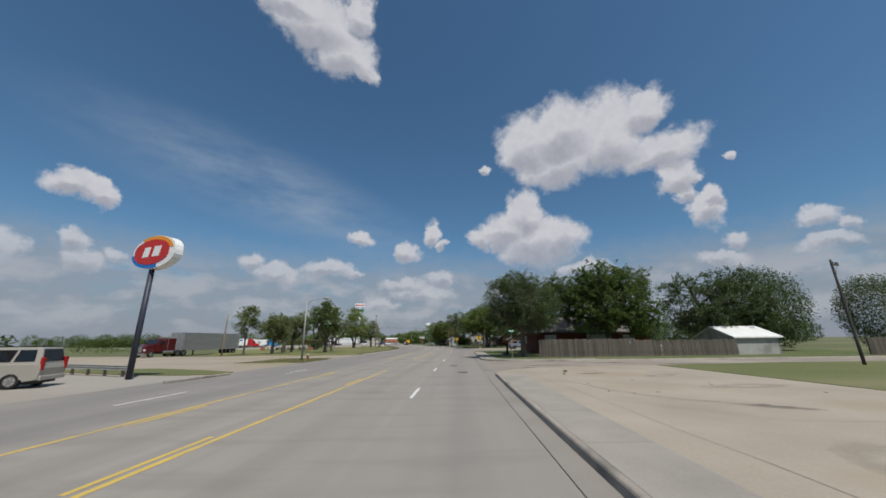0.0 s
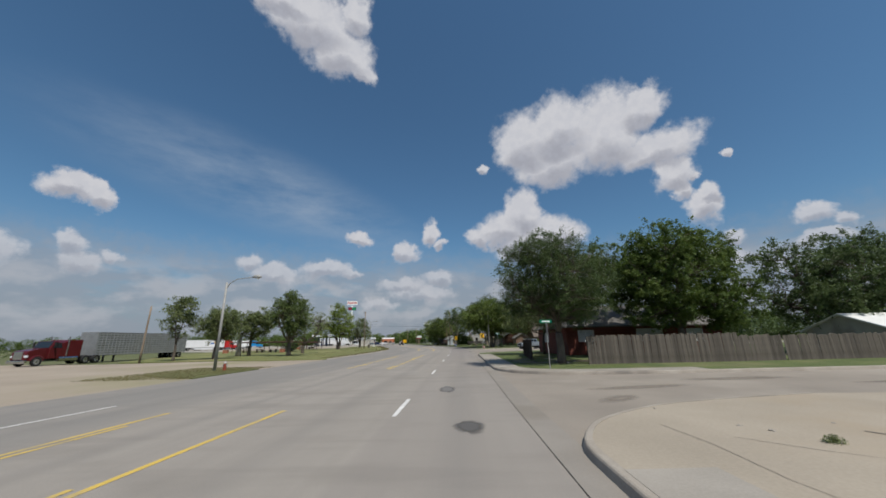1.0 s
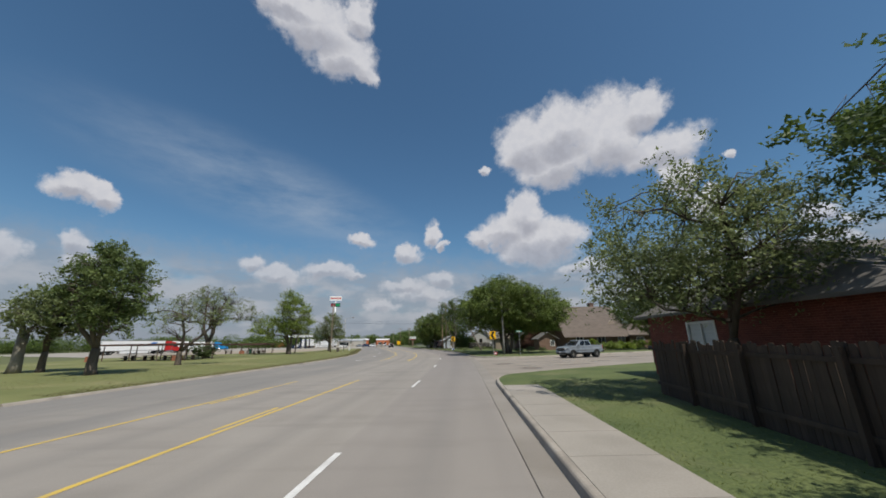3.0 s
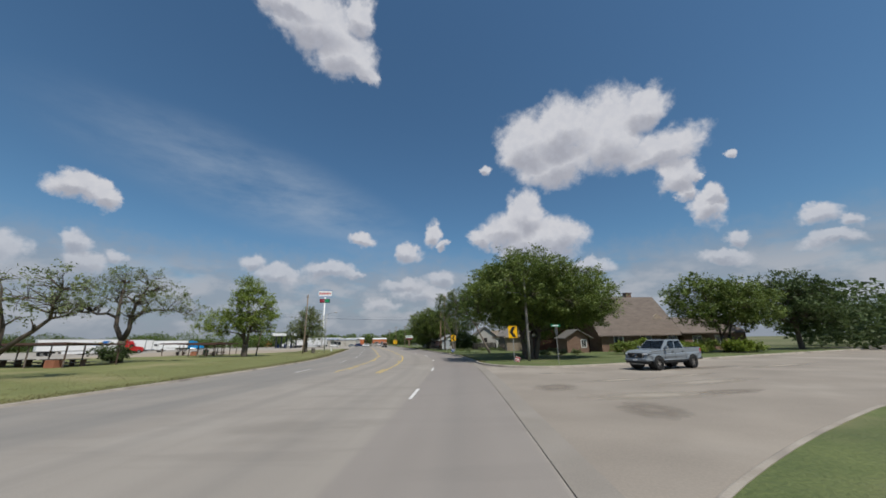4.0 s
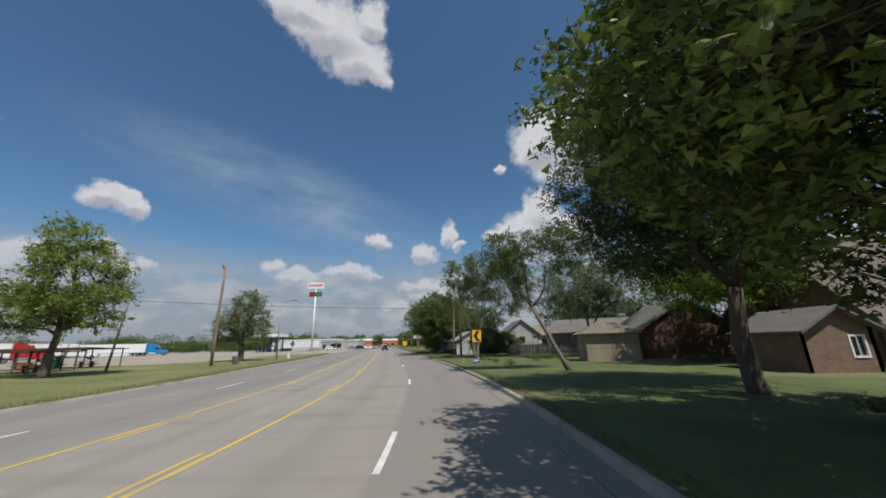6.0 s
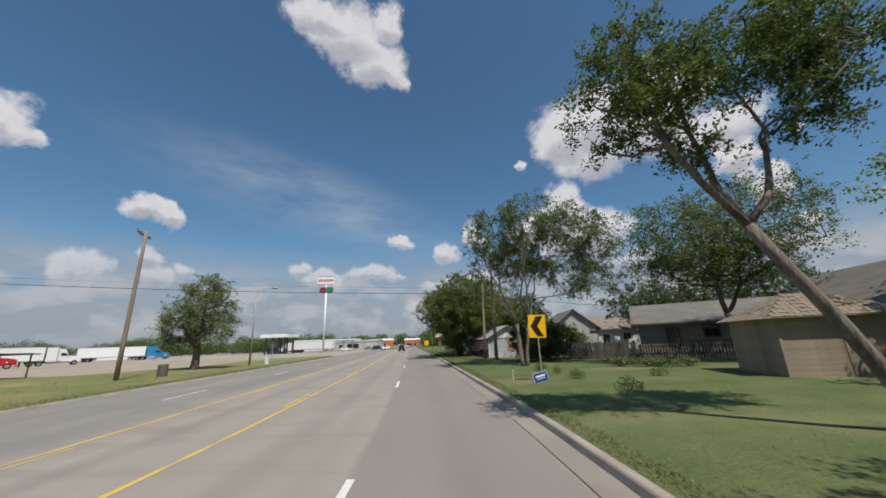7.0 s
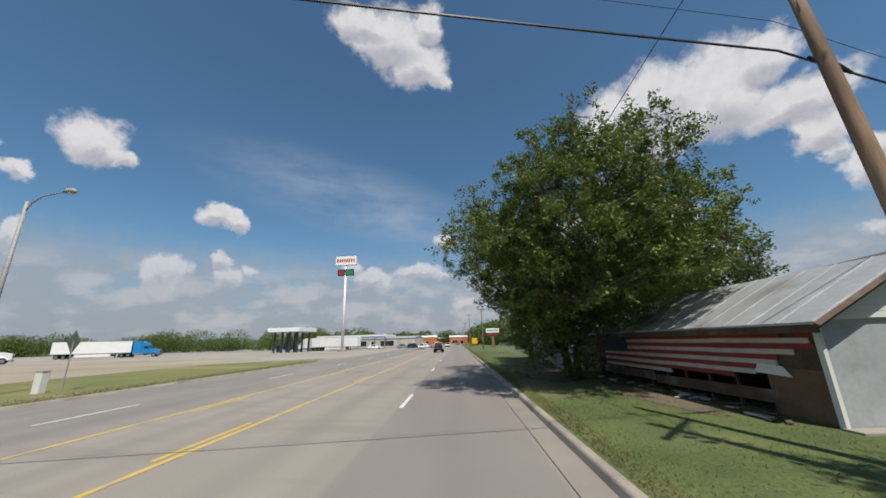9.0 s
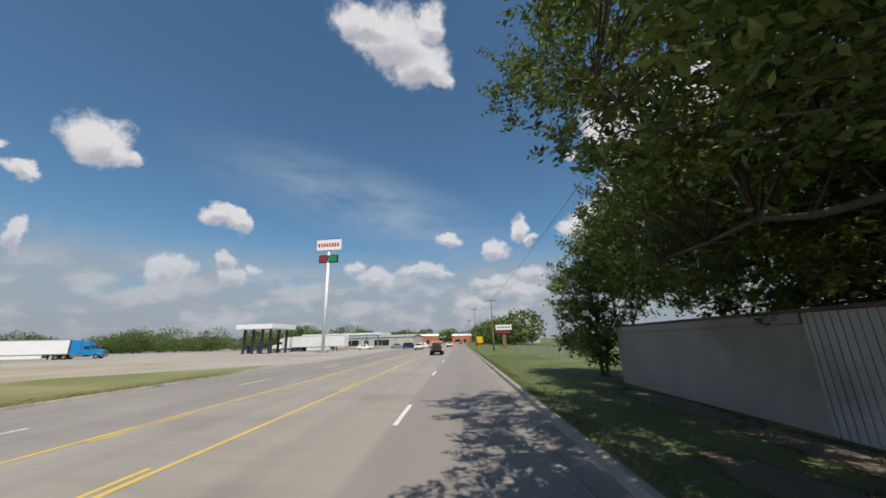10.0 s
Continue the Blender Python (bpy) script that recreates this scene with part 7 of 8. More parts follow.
def yard_sign(x, y, z, rz, roll, w, h0, face, border, label, lines):
    s = thing("yard_sign", x, y, z, rz, label, "yard sign", "yard signs")
    m = pose(0, 0, h0 / 2 + 0.12, 0, roll, 0)
    pl = part("panel", one(box, -w / 2, w / 2, -0.004, 0.004, -h0 / 2, h0 / 2, m), border, s)
    part("face", one(box, -w / 2 + 0.018, w / 2 - 0.018, -0.0085, -0.0045, -h0 / 2 + 0.018, h0 / 2 - 0.018, m), face, pl)
    for bx, bz, bw, bh in lines:
        part("lettering", one(box, bx - bw / 2, bx + bw / 2, -0.012, -0.0088, bz - bh / 2, bz + bh / 2, m), SIGNWHITE, pl)
    for u in (-w * 0.3, w * 0.3):
        part("stake", one(cyl, (u, 0.012, -0.02), (u * 0.95, 0.012, h0 * 0.8), 0.005, None, 6), GALV, s)


yard_sign(4.8, 124.3, 0.05, 5, -14, 0.62, 0.42, NAVY, SIGNWHITE, "navy blue yard sign with a white border, tilted on its stakes", ((0, 0.05, 0.42, 0.085), (0, -0.06, 0.36, 0.03)))
yard_sign(9.7, 92.0, 0.05, 4, 16, 0.42, 0.42, mat("yard_sign_red", (0.4, 0.03, 0.04), None, 2, 30, 0.5, 0.0), SIGNWHITE, "small red yard sign leaning on its stakes", ((0, 0.07, 0.26, 0.05), (0, -0.02, 0.3, 0.05), (0, -0.1, 0.22, 0.04)))
mk = thing("marker_stake", 3.7, 125.4, 0.12, 0, "thin white marker stake with a red cap", "marker")
part("rod", one(cyl, (0, 0, 0), (0, 0, 0.55), 0.012, None, 6), SIGNWHITE, mk)
part("cap", one(cyl, (0, 0, 0.55), (0, 0, 0.66), 0.022, None, 8), SIGNRED, mk)


def street_sign(x, y, h0, rz, turn, label):
    s = thing("street_sign", x, y, 0.12, rz, label, "street sign", "street name signs")
    part("post", one(cyl, (0, 0, -0.15), (0, 0, h0), 0.028, None, 8), GALV, s)
    a = part("name_blade", one(box, -0.38, 0.38, -0.004, 0.004, h0 - 0.02, h0 + 0.17), SIGNGREEN, s, "green name blade")
    bar(a, 0, h0 + 0.075, 0.5, 0.08, SIGNWHITE, -0.006)
    oct_ = [(0.36 * math.cos(radians(22.5 + 45 * i)), h0 - 0.37 + 0.36 * math.sin(radians(22.5 + 45 * i))) for i in range(8)]
    st = part("stop_plate", one(prism, oct_, -0.003, 0.003, pose(0.035, 0, 0, 0, 0, turn)), GALV, s, "bare metal back of an octagonal stop sign")
    part("stop_face", one(prism, oct_, -0.0065, -0.0035, pose(0.035, 0, 0, 0, 0, turn)), SIGNRED, st)


street_sign(7.1, 36.5, 2.75, 4, 76, "green street name sign over the back of a stop sign")
street_sign(12.35, 89.0, 2.9, 4, 88, "green street name sign over the back of a stop sign")

dm = thing("diamond_sign", -25.6, 151.9, 0.06, 6, "bare metal back of a diamond road sign on a post", "road sign")
part("post", one(cyl, (0, 0, -0.1), (0, 0, 2.4), 0.03, None, 8), GALV, dm)
part("panel", one(prism, [(0, 1.75), (0.42, 2.35), (0, 2.95), (-0.42, 2.35)], -0.004, 0.004), mat("sign_back_green_grey", (0.13, 0.15, 0.13), (0.1, 0.115, 0.1), 3, 30, 0.5, 0.02, metal=0.3), dm)

# drive-in sign on its tall pole: red lozenge with orange and blue swooshes
d = thing("restaurant_sign", -18.75, 21.3, 0.02, 0, "red lozenge restaurant sign with swooshes on a tall pole", "sign")
part("pole", one(cyl, (0, 0.25, -0.1), (0, 0.25, 6.75), 0.17, 0.15, 14), DARKSTEEL, d, smooth=True)


def lozenge(w, h0, cx=0.0, cz=0.0):
    out = []
    for i in range(40):
        a = i * math.tau / 40
        c, s_ = math.cos(a), math.sin(a)
        out.append((cx + w * (abs(c) ** 1.25) * (1 if c >= 0 else -1), cz + h0 * (abs(s_) ** 0.72) * (1 if s_ >= 0 else -1)))
    return out


mm = pose(0, 0, 7.75, 0, -3, -14)
cab = part("cabinet", one(prism, lozenge(1.72, 1.1, 0.12, 0.0), 0.0, 0.55, mm), SIGNWHITE, d, "white sign cabinet")
part("swoosh", one(prism, [(1.72 * math.cos(a), 1.08 * math.sin(a)) for a in [radians(v) for v in range(10, 125, 6)]] + [(1.25 * math.cos(a) + 0.1, 0.82 * math.sin(a)) for a in [radians(v) for v in range(124, 10, -6)]], -0.02, -0.002, mm), SIGNORANGE, cab, "orange swoosh")
part("swoosh", one(prism, [(1.7 * math.cos(a), 1.06 * math.sin(a)) for a in [radians(v) for v in range(185, 292, 6)]] + [(1.3 * math.cos(a), 0.8 * math.sin(a)) for a in [radians(v) for v in range(290, 185, -6)]], -0.02, -0.002, mm), SIGNBLUE, cab, "blue swoosh")
fc = part("face", one(prism, lozenge(1.42, 0.84, -0.03, 0.02), -0.035, -0.021, mm), SIGNRED, cab, "red lozenge face")
for cx, cw in ((-0.45, 0.5), (0.38, 0.58)):
    part("emblem", one(prism, [(cx - cw / 2 - 0.06, -0.3), (cx + cw / 2 - 0.06, -0.3), (cx + cw / 2 + 0.1, 0.36), (cx - cw / 2 + 0.1, 0.36)], -0.045, -0.036, mm), SIGNWHITE, fc, "plain white shape")

# truck-stop price sign
a = thing("price_sign", -54.0, 225.0, 0.02, 8, "tall white pole sign with a price display at the truck stop", "sign")
part("pole", one(cyl, (0, 0, -0.1), (0, 0, 18.2), 0.3, 0.22, 16), SIGNWHITE, a, smooth=True)
bd = part("board", flat_plate(4.7, 2.2, 0.5, 0.15, pose(0, 0, 19.4)), SIGNWHITE, a)
part("board_rim", one(lambda bm: [box(bm, -2.37, 2.37, -0.28, -0.255, 18.25, 18.35), box(bm, -2.37, 2.37, -0.28, -0.255, 20.43, 20.53)]), SIGNBLUE, bd)
for i in range(8):
    bar(bd, -1.9 + i * 0.53, 19.35, 0.36, 0.8 if i in (0, 5, 6) else 0.7, SIGNRED, -0.256)
pr = part("price_display", flat_plate(3.6, 1.4, 0.45, 0.05, pose(0, 0, 16.7)), BLACKPAINT, a, "dark price display")
part("price_panel", one(box, -1.65, -0.1, -0.24, -0.226, 16.15, 17.25), glow_mat("red_led", (0.2, 0.015, 0.03), 0.25), pr, "red lit price panel")
part("price_panel", one(box, 0.1, 1.65, -0.24, -0.226, 16.15, 17.25), glow_mat("green_led", (0.0, 0.17, 0.06), 0.3), pr, "green lit price panel")
part("footing", one(cyl, (0, 0, 0), (0, 0, 0.35), 0.9, None, 16), CONCRETE, a)

a.scale = (1.3, 1.3, 1.3)

# kerb-side sign board far up the road
r = thing("roadside_sign", -13.6, 229, 0.1, 12, "white roadside sign board over a dark message panel", "sign")
part("post", one(box, -0.35, 0.35, -0.15, 0.15, 0, 3.0), TAN_BRICK, r)
w = part("board", one(box, -1.65, 1.65, -0.2, 0.2, 3.75, 4.8, None, 0.03), SIGNWHITE, r)
for i in range(5):
    bar(w, -1.1 + i * 0.55, 4.3, 0.42, 0.32, SIGNGREEN, -0.205)
w = part("message_panel", one(box, -1.55, 1.55, -0.18, 0.18, 2.85, 3.7, None, 0.03), BLACKPAINT, r)
for i in range(6):
    bar(w, -1.2 + i * 0.46, 3.28, 0.34, 0.3, glow_mat("message_red", (0.4, 0.03, 0.02), 0.25), -0.185)

mb = thing("mailbox", 18.6, 71.4, 0.12, 30, "black mailbox on a thin post at the lawn corner", "mailbox")
part("post", one(box, -0.045, 0.045, -0.045, 0.045, 0, 1.0), OLDWOOD, mb)
part("box", one(prism, [(-0.16, 1.0), (0.16, 1.0), (0.16, 1.16), (0.1, 1.26), (0, 1.29), (-0.1, 1.26), (-0.16, 1.16)], -0.27, 0.27), BLACKPAINT, mb)
part("flag", one(box, 0.165, 0.175, -0.1, 0.08, 1.12, 1.2), SIGNRED, mb)

bx = thing("litter_barrel", -24.3, 135.0, 0.07, 0, "brown slatted litter bin on the grass verge", "litter bin")
for i in range(18):
    an = i * math.tau / 18
    part("slat", one(box, -0.05, 0.05, -0.015, 0.015, 0, 0.95, pose(0.34 * math.cos(an), 0.34 * math.sin(an), 0, 0, 0, math.degrees(an) + 90)), OLDWOOD, bx)
part("hoop", one(lambda bm: [cyl(bm, (0, 0, z), (0, 0, z + 0.05), 0.325, None, 18) for z in (0.12, 0.8)]), BLACKPAINT, bx)
wb = thing("meter_box", -25.7, 151.1, 0.06, 8, "white utility box beside the street lamp", "utility box")
part("cabinet", one(box, -0.19, 0.19, -0.17, 0.17, 0, 1.0, None, 0.03), SIDING_WHITE, wb)
part("lid", one(box, -0.21, 0.21, -0.19, 0.19, 1.0, 1.04), SIDING_GREY, wb)
tc = thing("wheeled_bin", -45.6, 133.2, 0.07, 15, "dark green wheeled rubbish bin by the shelter", "bin")
part("body", one(prism, [(-0.26, 0.08), (0.26, 0.08), (0.33, 1.0), (-0.33, 1.0)], -0.35, 0.35), mat("bin_green", (0.012, 0.06, 0.035), None, 3, 20, 0.6, 0.05), tc)
part("lid", one(box, -0.36, 0.36, -0.4, 0.38, 1.0, 1.07), BLACKPAINT, tc)

# guard rail before the drive-in
gr = thing("guard_rail", -31.0, 27.6, 0.02, math.degrees(math.atan2(-4.4, 10.6)), "low steel guard rail on short posts", "guard rail")
part("beam", one(prism, [(0, 0.0), (0.05, 0.03), (0.0, 0.1), (0.05, 0.17), (0.0, 0.24), (0.05, 0.3), (0.0, 0.33), (-0.03, 0.33), (-0.03, 0)], 0, 11.4, Matrix.Translation((0, 0, 0.36)) @ pose(0, 0, 0, 0, 0, -90)), GALV, gr)
for i in range(6):
    part("post", one(box, 0.3 + i * 2.1, 0.45 + i * 2.1, 0.03, 0.18, 0, 0.68), POLEWOOD, gr)
cb = thing("kerb_block", -14.75, 19.2, 0.0, math.degrees(math.atan2(4.8, 0.6)), "broken dark length of kerb at the drive entrance", "kerb block")
part("stone", one(box, 0, 2.3, -0.12, 0.12, 0, 0.14, None, 0.03), CURB_MAT, cb)
part("stone", one(box, 2.35, 4.7, -0.12, 0.12, 0, 0.13, None, 0.03), CURB_MAT, cb)

# chain-link fences


def chain_fence(x, y, rz, length, h, label):
    f = thing("chain_link_fence", x, y, 0.12, rz, label, "fence")
    n = int(length / 0.24)
    part("mesh", one(lambda bm: [tube(bm, [(u * 0.24, 0, 0.02), (u * 0.24 + 0.6, 0, h - 0.08)], [0.006, 0.006], 3) for u in range(n)] + [tube(bm, [(u * 0.24 + 0.6, 0.01, 0.02), (u * 0.24, 0.01, h - 0.08)], [0.006, 0.006], 3) for u in range(n)]), GALV, f)
    for i in range(int(length / 2.5) + 1):
        part("post", one(cyl, (i * 2.5, 0, -0.1), (i * 2.5, 0, h), 0.03, None, 8), GALV, f)
    part("top_rail", one(cyl, (0, 0, h - 0.05), (length + 0.2, 0, h - 0.05), 0.024, None, 8), GALV, f)


chain_fence(-4.0, 186.0, math.degrees(math.atan2(14, -5.2)), 15.0, 1.38, "grey chain-link fence with round posts")
chain_fence(7.25, 149.6, 12, 5.2, 1.75, "tall grey chain-link fence beside the old shed")

# ---- vehicles: front towards +x in their own axes ----


def wheel(parent, x, y, r, w, rim=None):
    s = 1 if y > 0 else -1
    bm = bmesh.new()
    prof = [(0.62 * r, -w / 2 + 0.02), (0.9 * r, -w / 2), (0.98 * r, -w / 2 + 0.03), (r, 0), (0.98 * r, w / 2 - 0.03), (0.9 * r, w / 2), (0.62 * r, w / 2 - 0.02)]
    n = 24
    rings = [[bm.verts.new((x + a * math.cos(k * math.tau / n), y + b, r + a * math.sin(k * math.tau / n))) for k in range(n)] for a, b in prof]
    for a, b in zip(rings, rings[1:]):
        for k in range(n):
            bm.faces.new((a[k], a[(k + 1) % n], b[(k + 1) % n], b[k]))
    wh = part("wheel", bm, BLACK, parent, smooth=True)
    bm = bmesh.new()
    cyl(bm, (x, y - s * w * 0.2, r), (x, y + s * w * 0.28, r), 0.63 * r, None, 20)
    rm = part("rim", bm, rim or GALV, wh)
    bm = bmesh.new()
    for k in range(6):
        a = k * math.tau / 6
        box(bm, 0.16 * r, 0.58 * r, -0.012, 0.012, -0.05 * r, 0.05 * r, Matrix.Translation((x, y + s * w * 0.3, r)) @ Matrix.Rotation(a, 4, "Y"))
    cyl(bm, (x, y + s * w * 0.26, r), (x, y + s * w * 0.36, r), 0.18 * r, None, 12)
    part("hub", bm, CHROME if rim is None else rim, wh)
    return wh


def arch(cx, r, z0, n=9):
    """Points of a wheel arch, from its front foot back."""
    a0 = math.asin(max(-1, min(1, (z0 - r * 0.8) / (r * 1.18))))
    R_a = r * 1.18
    out = []
    for i in range(n + 1):
        a = a0 + (math.pi - 2 * a0) * i / n
        out.append((cx + R_a * math.cos(a), r * 0.8 + R_a * math.sin(a)))
    return out


def shell(outline, w, bevel):
    bm = one(prism, outline, -w / 2, w / 2)
    es = [e for e in bm.edges if abs(e.verts[0].co.y - e.verts[1].co.y) < 1e-6]
    bmesh.ops.bevel(bm, geom=es, offset=bevel, segments=2, profile=0.6, affect="EDGES")
    return bm


def loft(bot, top, yb, yt):
    """A cabin: bottom outline x at half width yb, top at yt; bot and top are (x, z) front and back."""
    bm = bmesh.new()
    v = [bm.verts.new(q) for q in ((bot[0][0], -yb, bot[0][1]), (bot[1][0], -yb, bot[1][1]), (bot[1][0], yb, bot[1][1]), (bot[0][0], yb, bot[0][1]),
                                   (top[0][0], -yt, top[0][1]), (top[1][0], -yt, top[1][1]), (top[1][0], yt, top[1][1]), (top[0][0], yt, top[0][1]))]
    for f in ((0, 1, 2, 3), (4, 5, 6, 7), (0, 1, 5, 4), (1, 2, 6, 5), (2, 3, 7, 6), (3, 0, 4, 7)):
        bm.faces.new([v[i] for i in f])
    bmesh.ops.recalc_face_normals(bm, faces=bm.faces)
    bmesh.ops.bevel(bm, geom=list(bm.edges), offset=0.05, segments=2, profile=0.6, affect="EDGES")
    return bm


def lerp(a, b, t):
    return tuple(u + (v - u) * t for u, v in zip(a, b))


def side_glass(bot, top, yb, yt, f0, f1, z0, z1, s):
    """One side window between the fractions f0..f1 from front to back, z0..z1 from belt to roof, lying on the cabin's side."""
    def P(f, z):
        b, t = lerp(bot[0], bot[1], f), lerp(top[0], top[1], f)
        q = lerp(b, t, z)
        return Vector((q[0], s * (yb + (yt - yb) * z + 0.006), q[1]))
    bm = bmesh.new()
    v = [bm.verts.new(P(*q)) for q in ((f0, z0), (f1, z0), (f1, z1), (f0, z1))]
    bm.faces.new(v)
    bmesh.ops.solidify(bm, geom=bm.faces, thickness=0.008)
    return bm


def end_glass(p, q, yb, yt, out):
    """Windscreen or rear glass between the low point p and the high point q."""
    bm = bmesh.new()
    d = Vector((q[0] - p[0], 0, q[1] - p[1])).normalized()
    nrm = Vector((d.z, 0, -d.x)) * out * 0.008
    a, b = lerp(p, q, 0.12), lerp(p, q, 0.9)
    ya, yc = (yb + (yt - yb) * 0.12) * 0.9, (yb + (yt - yb) * 0.9) * 0.9
    v = [bm.verts.new(Vector(c) + nrm) for c in ((a[0], -ya, a[1]), (a[0], ya, a[1]), (b[0], yc, b[1]), (b[0], -yc, b[1]))]
    bm.faces.new(v)
    bmesh.ops.solidify(bm, geom=bm.faces, thickness=0.006)
    return bm


def taper(bm, front, nose):
    """Draws the nose in."""
    for v in bm.verts:
        f = max(0.0, (v.co.x - nose) / (front - nose))
        v.co.y *= 1 - 0.13 * f * f
    return bm


def pickup(x, y, rz, paint, label, tail=None, load=False, z=0.0, group=""):
    """A crew-cab pickup: front towards +x, 5.4 m long."""
    c = thing("pickup_truck", x, y, z, rz, label, "pickup truck", group)
    r, zf = 0.41, 0.58
    xf, xr = 1.72, -1.68

    def well(cx, R_a=0.52):
        a0 = math.asin((zf - r) / R_a)
        return [(cx + R_a * math.cos(a0 + (math.pi - 2 * a0) * i / 14), r + R_a * math.sin(a0 + (math.pi - 2 * a0) * i / 14)) for i in range(15)]

    # the sides swell at the shoulder and draw in to the sill; the nose rounds off in plan
    lower = [(-2.58, 0.66), (-2.66, 0.92), (-2.66, 1.33), (-2.6, 1.36), (-1.08, 1.36), (-1.05, 1.3), (1.1, 1.27), (1.3, 1.26), (1.75, 1.245), (2.2, 1.2), (2.44, 1.12), (2.56, 1.0), (2.62, 0.8), (2.6, 0.64), (2.48, 0.58)] + well(xf) + well(xr)
    bm = one(prism, lower, -0.93, 0.93)
    bmesh.ops.bisect_plane(bm, geom=list(bm.verts) + list(bm.edges) + list(bm.faces), plane_co=(0, 0, 1.08), plane_no=(0, 0, 1))
    for v in bm.verts:
        s_ = 1 if v.co.y > 0 else -1
        if v.co.z > 1.2:
            v.co.y -= s_ * 0.055
        elif v.co.z < 0.7:
            v.co.y -= s_ * 0.03
        f = max(0.0, (v.co.x - 2.0) / 0.66)
        v.co.y *= 1 - 0.15 * f * f
    es = [e for e in bm.edges if abs(e.verts[0].co.y - e.verts[1].co.y) < 0.2 and len(e.link_faces) == 2 and e.calc_face_angle(0) > 0.6]
    bmesh.ops.bevel(bm, geom=es, offset=0.04, segments=3, profile=0.6, affect="EDGES")
    part("body", bm, paint, c)
    bot, top = ((1.22, 1.24), (-1.08, 1.28)), ((0.46, 1.89), (-0.9, 1.88))
    yb, yt = 0.86, 0.69
    part("cab", loft(bot, top, yb, yt), paint, c)
    part("windscreen", end_glass(bot[0], top[0], yb, yt, 1), GLASS, c)
    part("rear_window", end_glass(bot[1], top[1], yb, yt, -1), GLASS, c)
    part("hood_bulge", loft(((2.3, 1.17), (1.16, 1.24)), ((2.1, 1.225), (1.24, 1.29)), 0.5, 0.4), paint, c)
    part("roof_rack", one(lambda bm: [tube(bm, [(0.36, s_ * 0.6, 1.93), (-0.8, s_ * 0.6, 1.93)], [0.018, 0.018], 6) for s_ in (-1, 1)]), BLACKPAINT, c)
    for s in (-1, 1):
        part("side_window", side_glass(bot, top, yb, yt, 0.17, 0.52, 0.1, 0.88, s), GLASS, c)
        part("side_window", side_glass(bot, top, yb, yt, 0.56, 0.92, 0.1, 0.88, s), GLASS, c)
        for q in (1.06, 0.04, -0.98):
            part("door_line", one(box, q, q + 0.012, s * 0.926 - 0.006, s * 0.926 + 0.006, 0.66, 1.06), BLACKPAINT, c)
        for q in (0.14, -0.88):
            part("door_handle", one(box, q, q + 0.17, s * 0.905 - 0.02, s * 0.905 + 0.02, 1.12, 1.155, None, 0.006), BLACKPAINT, c)
        part("sill", one(tube, [(1.16, s * 0.86, 0.5), (-1.1, s * 0.86, 0.5)], [0.045, 0.045], 8), BLACKPAINT, c)
        mr = part("mirror", one(box, 0.84, 1.0, s * 1.0 - 0.12, s * 1.0 + 0.1, 1.3, 1.48, None, 0.04), paint, c)
        part("mirror_glass", one(box, 0.832, 0.838, s * 1.0 - 0.08, s * 1.0 + 0.07, 1.32, 1.46), GLASS, mr)
        bm = one(prism, [(2.3, 1.13), (2.52, 1.05), (2.62, 0.95), (2.5, 0.9), (2.25, 0.98)], -0.17, 0.17)
        for v in bm.verts:
            v.co.x -= 0.2 * max(0.0, v.co.y * s + 0.05)
            v.co.y += s * 0.68
        hl = part("headlight", bm, BLACKPAINT, c, "dark-cased headlight")
        part("lens", one(lambda bm: [cyl(bm, (2.5, s * (0.6 + 0.14 * k), 1.0), (2.6 - 0.03 * k, s * (0.6 + 0.14 * k), 0.99), 0.055, None, 12) for k in (0, 1)]), CLEARLAMP, hl)
        part("fog_lamp", one(box, 2.44, 2.64, s * 0.66 - 0.13, s * 0.66 + 0.13, 0.6, 0.74, None, 0.03), BLACKPAINT, c)
        part("tail_light", one(box, -2.69, -2.54, s * 0.82 - 0.07, s * 0.82 + 0.07, 0.92, 1.28, None, 0.02), TAILRED, c)
        part("bed_cap", one(box, -2.6, -1.1, s * 0.83 - 0.05, s * 0.83 + 0.05, 1.345, 1.385, None, 0.012), BLACKPAINT, c)
        for cx in (xf, xr):
            pts = well(cx, 0.535)
            part("arch_flare", one(tube, [(q[0], s * 0.9, q[1]) for q in pts], [0.05] * len(pts), 6), paint, c, smooth=True)
            part("wheel_well", one(cyl, (cx, s * 0.45, 0.5), (cx, s * 0.9, 0.5), 0.47, None, 18), BLACKPAINT, c)
    part("underbody", one(box, -2.4, 2.3, -0.66, 0.66, 0.38, 0.7), BLACKPAINT, c)
    part("grille", one(prism, [(-0.5, 1.07), (0.5, 1.07), (0.58, 0.96), (0.46, 0.74), (-0.46, 0.74), (-0.58, 0.96)], -0.06, 0.06), BLACKPAINT, c).matrix_local = Matrix.Translation((2.6, 0, 0)) @ Matrix.Rotation(radians(90), 4, "Z")
    part("grille_surround", one(tube, [(2.66, -0.46, 0.75), (2.655, -0.57, 0.96), (2.62, -0.5, 1.065), (2.62, 0.5, 1.065), (2.655, 0.57, 0.96), (2.66, 0.46, 0.75), (2.66, -0.46, 0.75)], [0.02] * 7, 6), GALV, c)
    part("badge", one(tube, [(2.668, 0.13 * math.cos(a), 0.91 + 0.075 * math.sin(a)) for a in [k * math.tau / 12 for k in range(13)]], [0.014] * 13, 5), CHROME, c)
    part("front_bumper", taper(one(box, 2.36, 2.72, -0.92, 0.92, 0.56, 0.76, None, 0.08), 2.72, 2.1), paint, c)
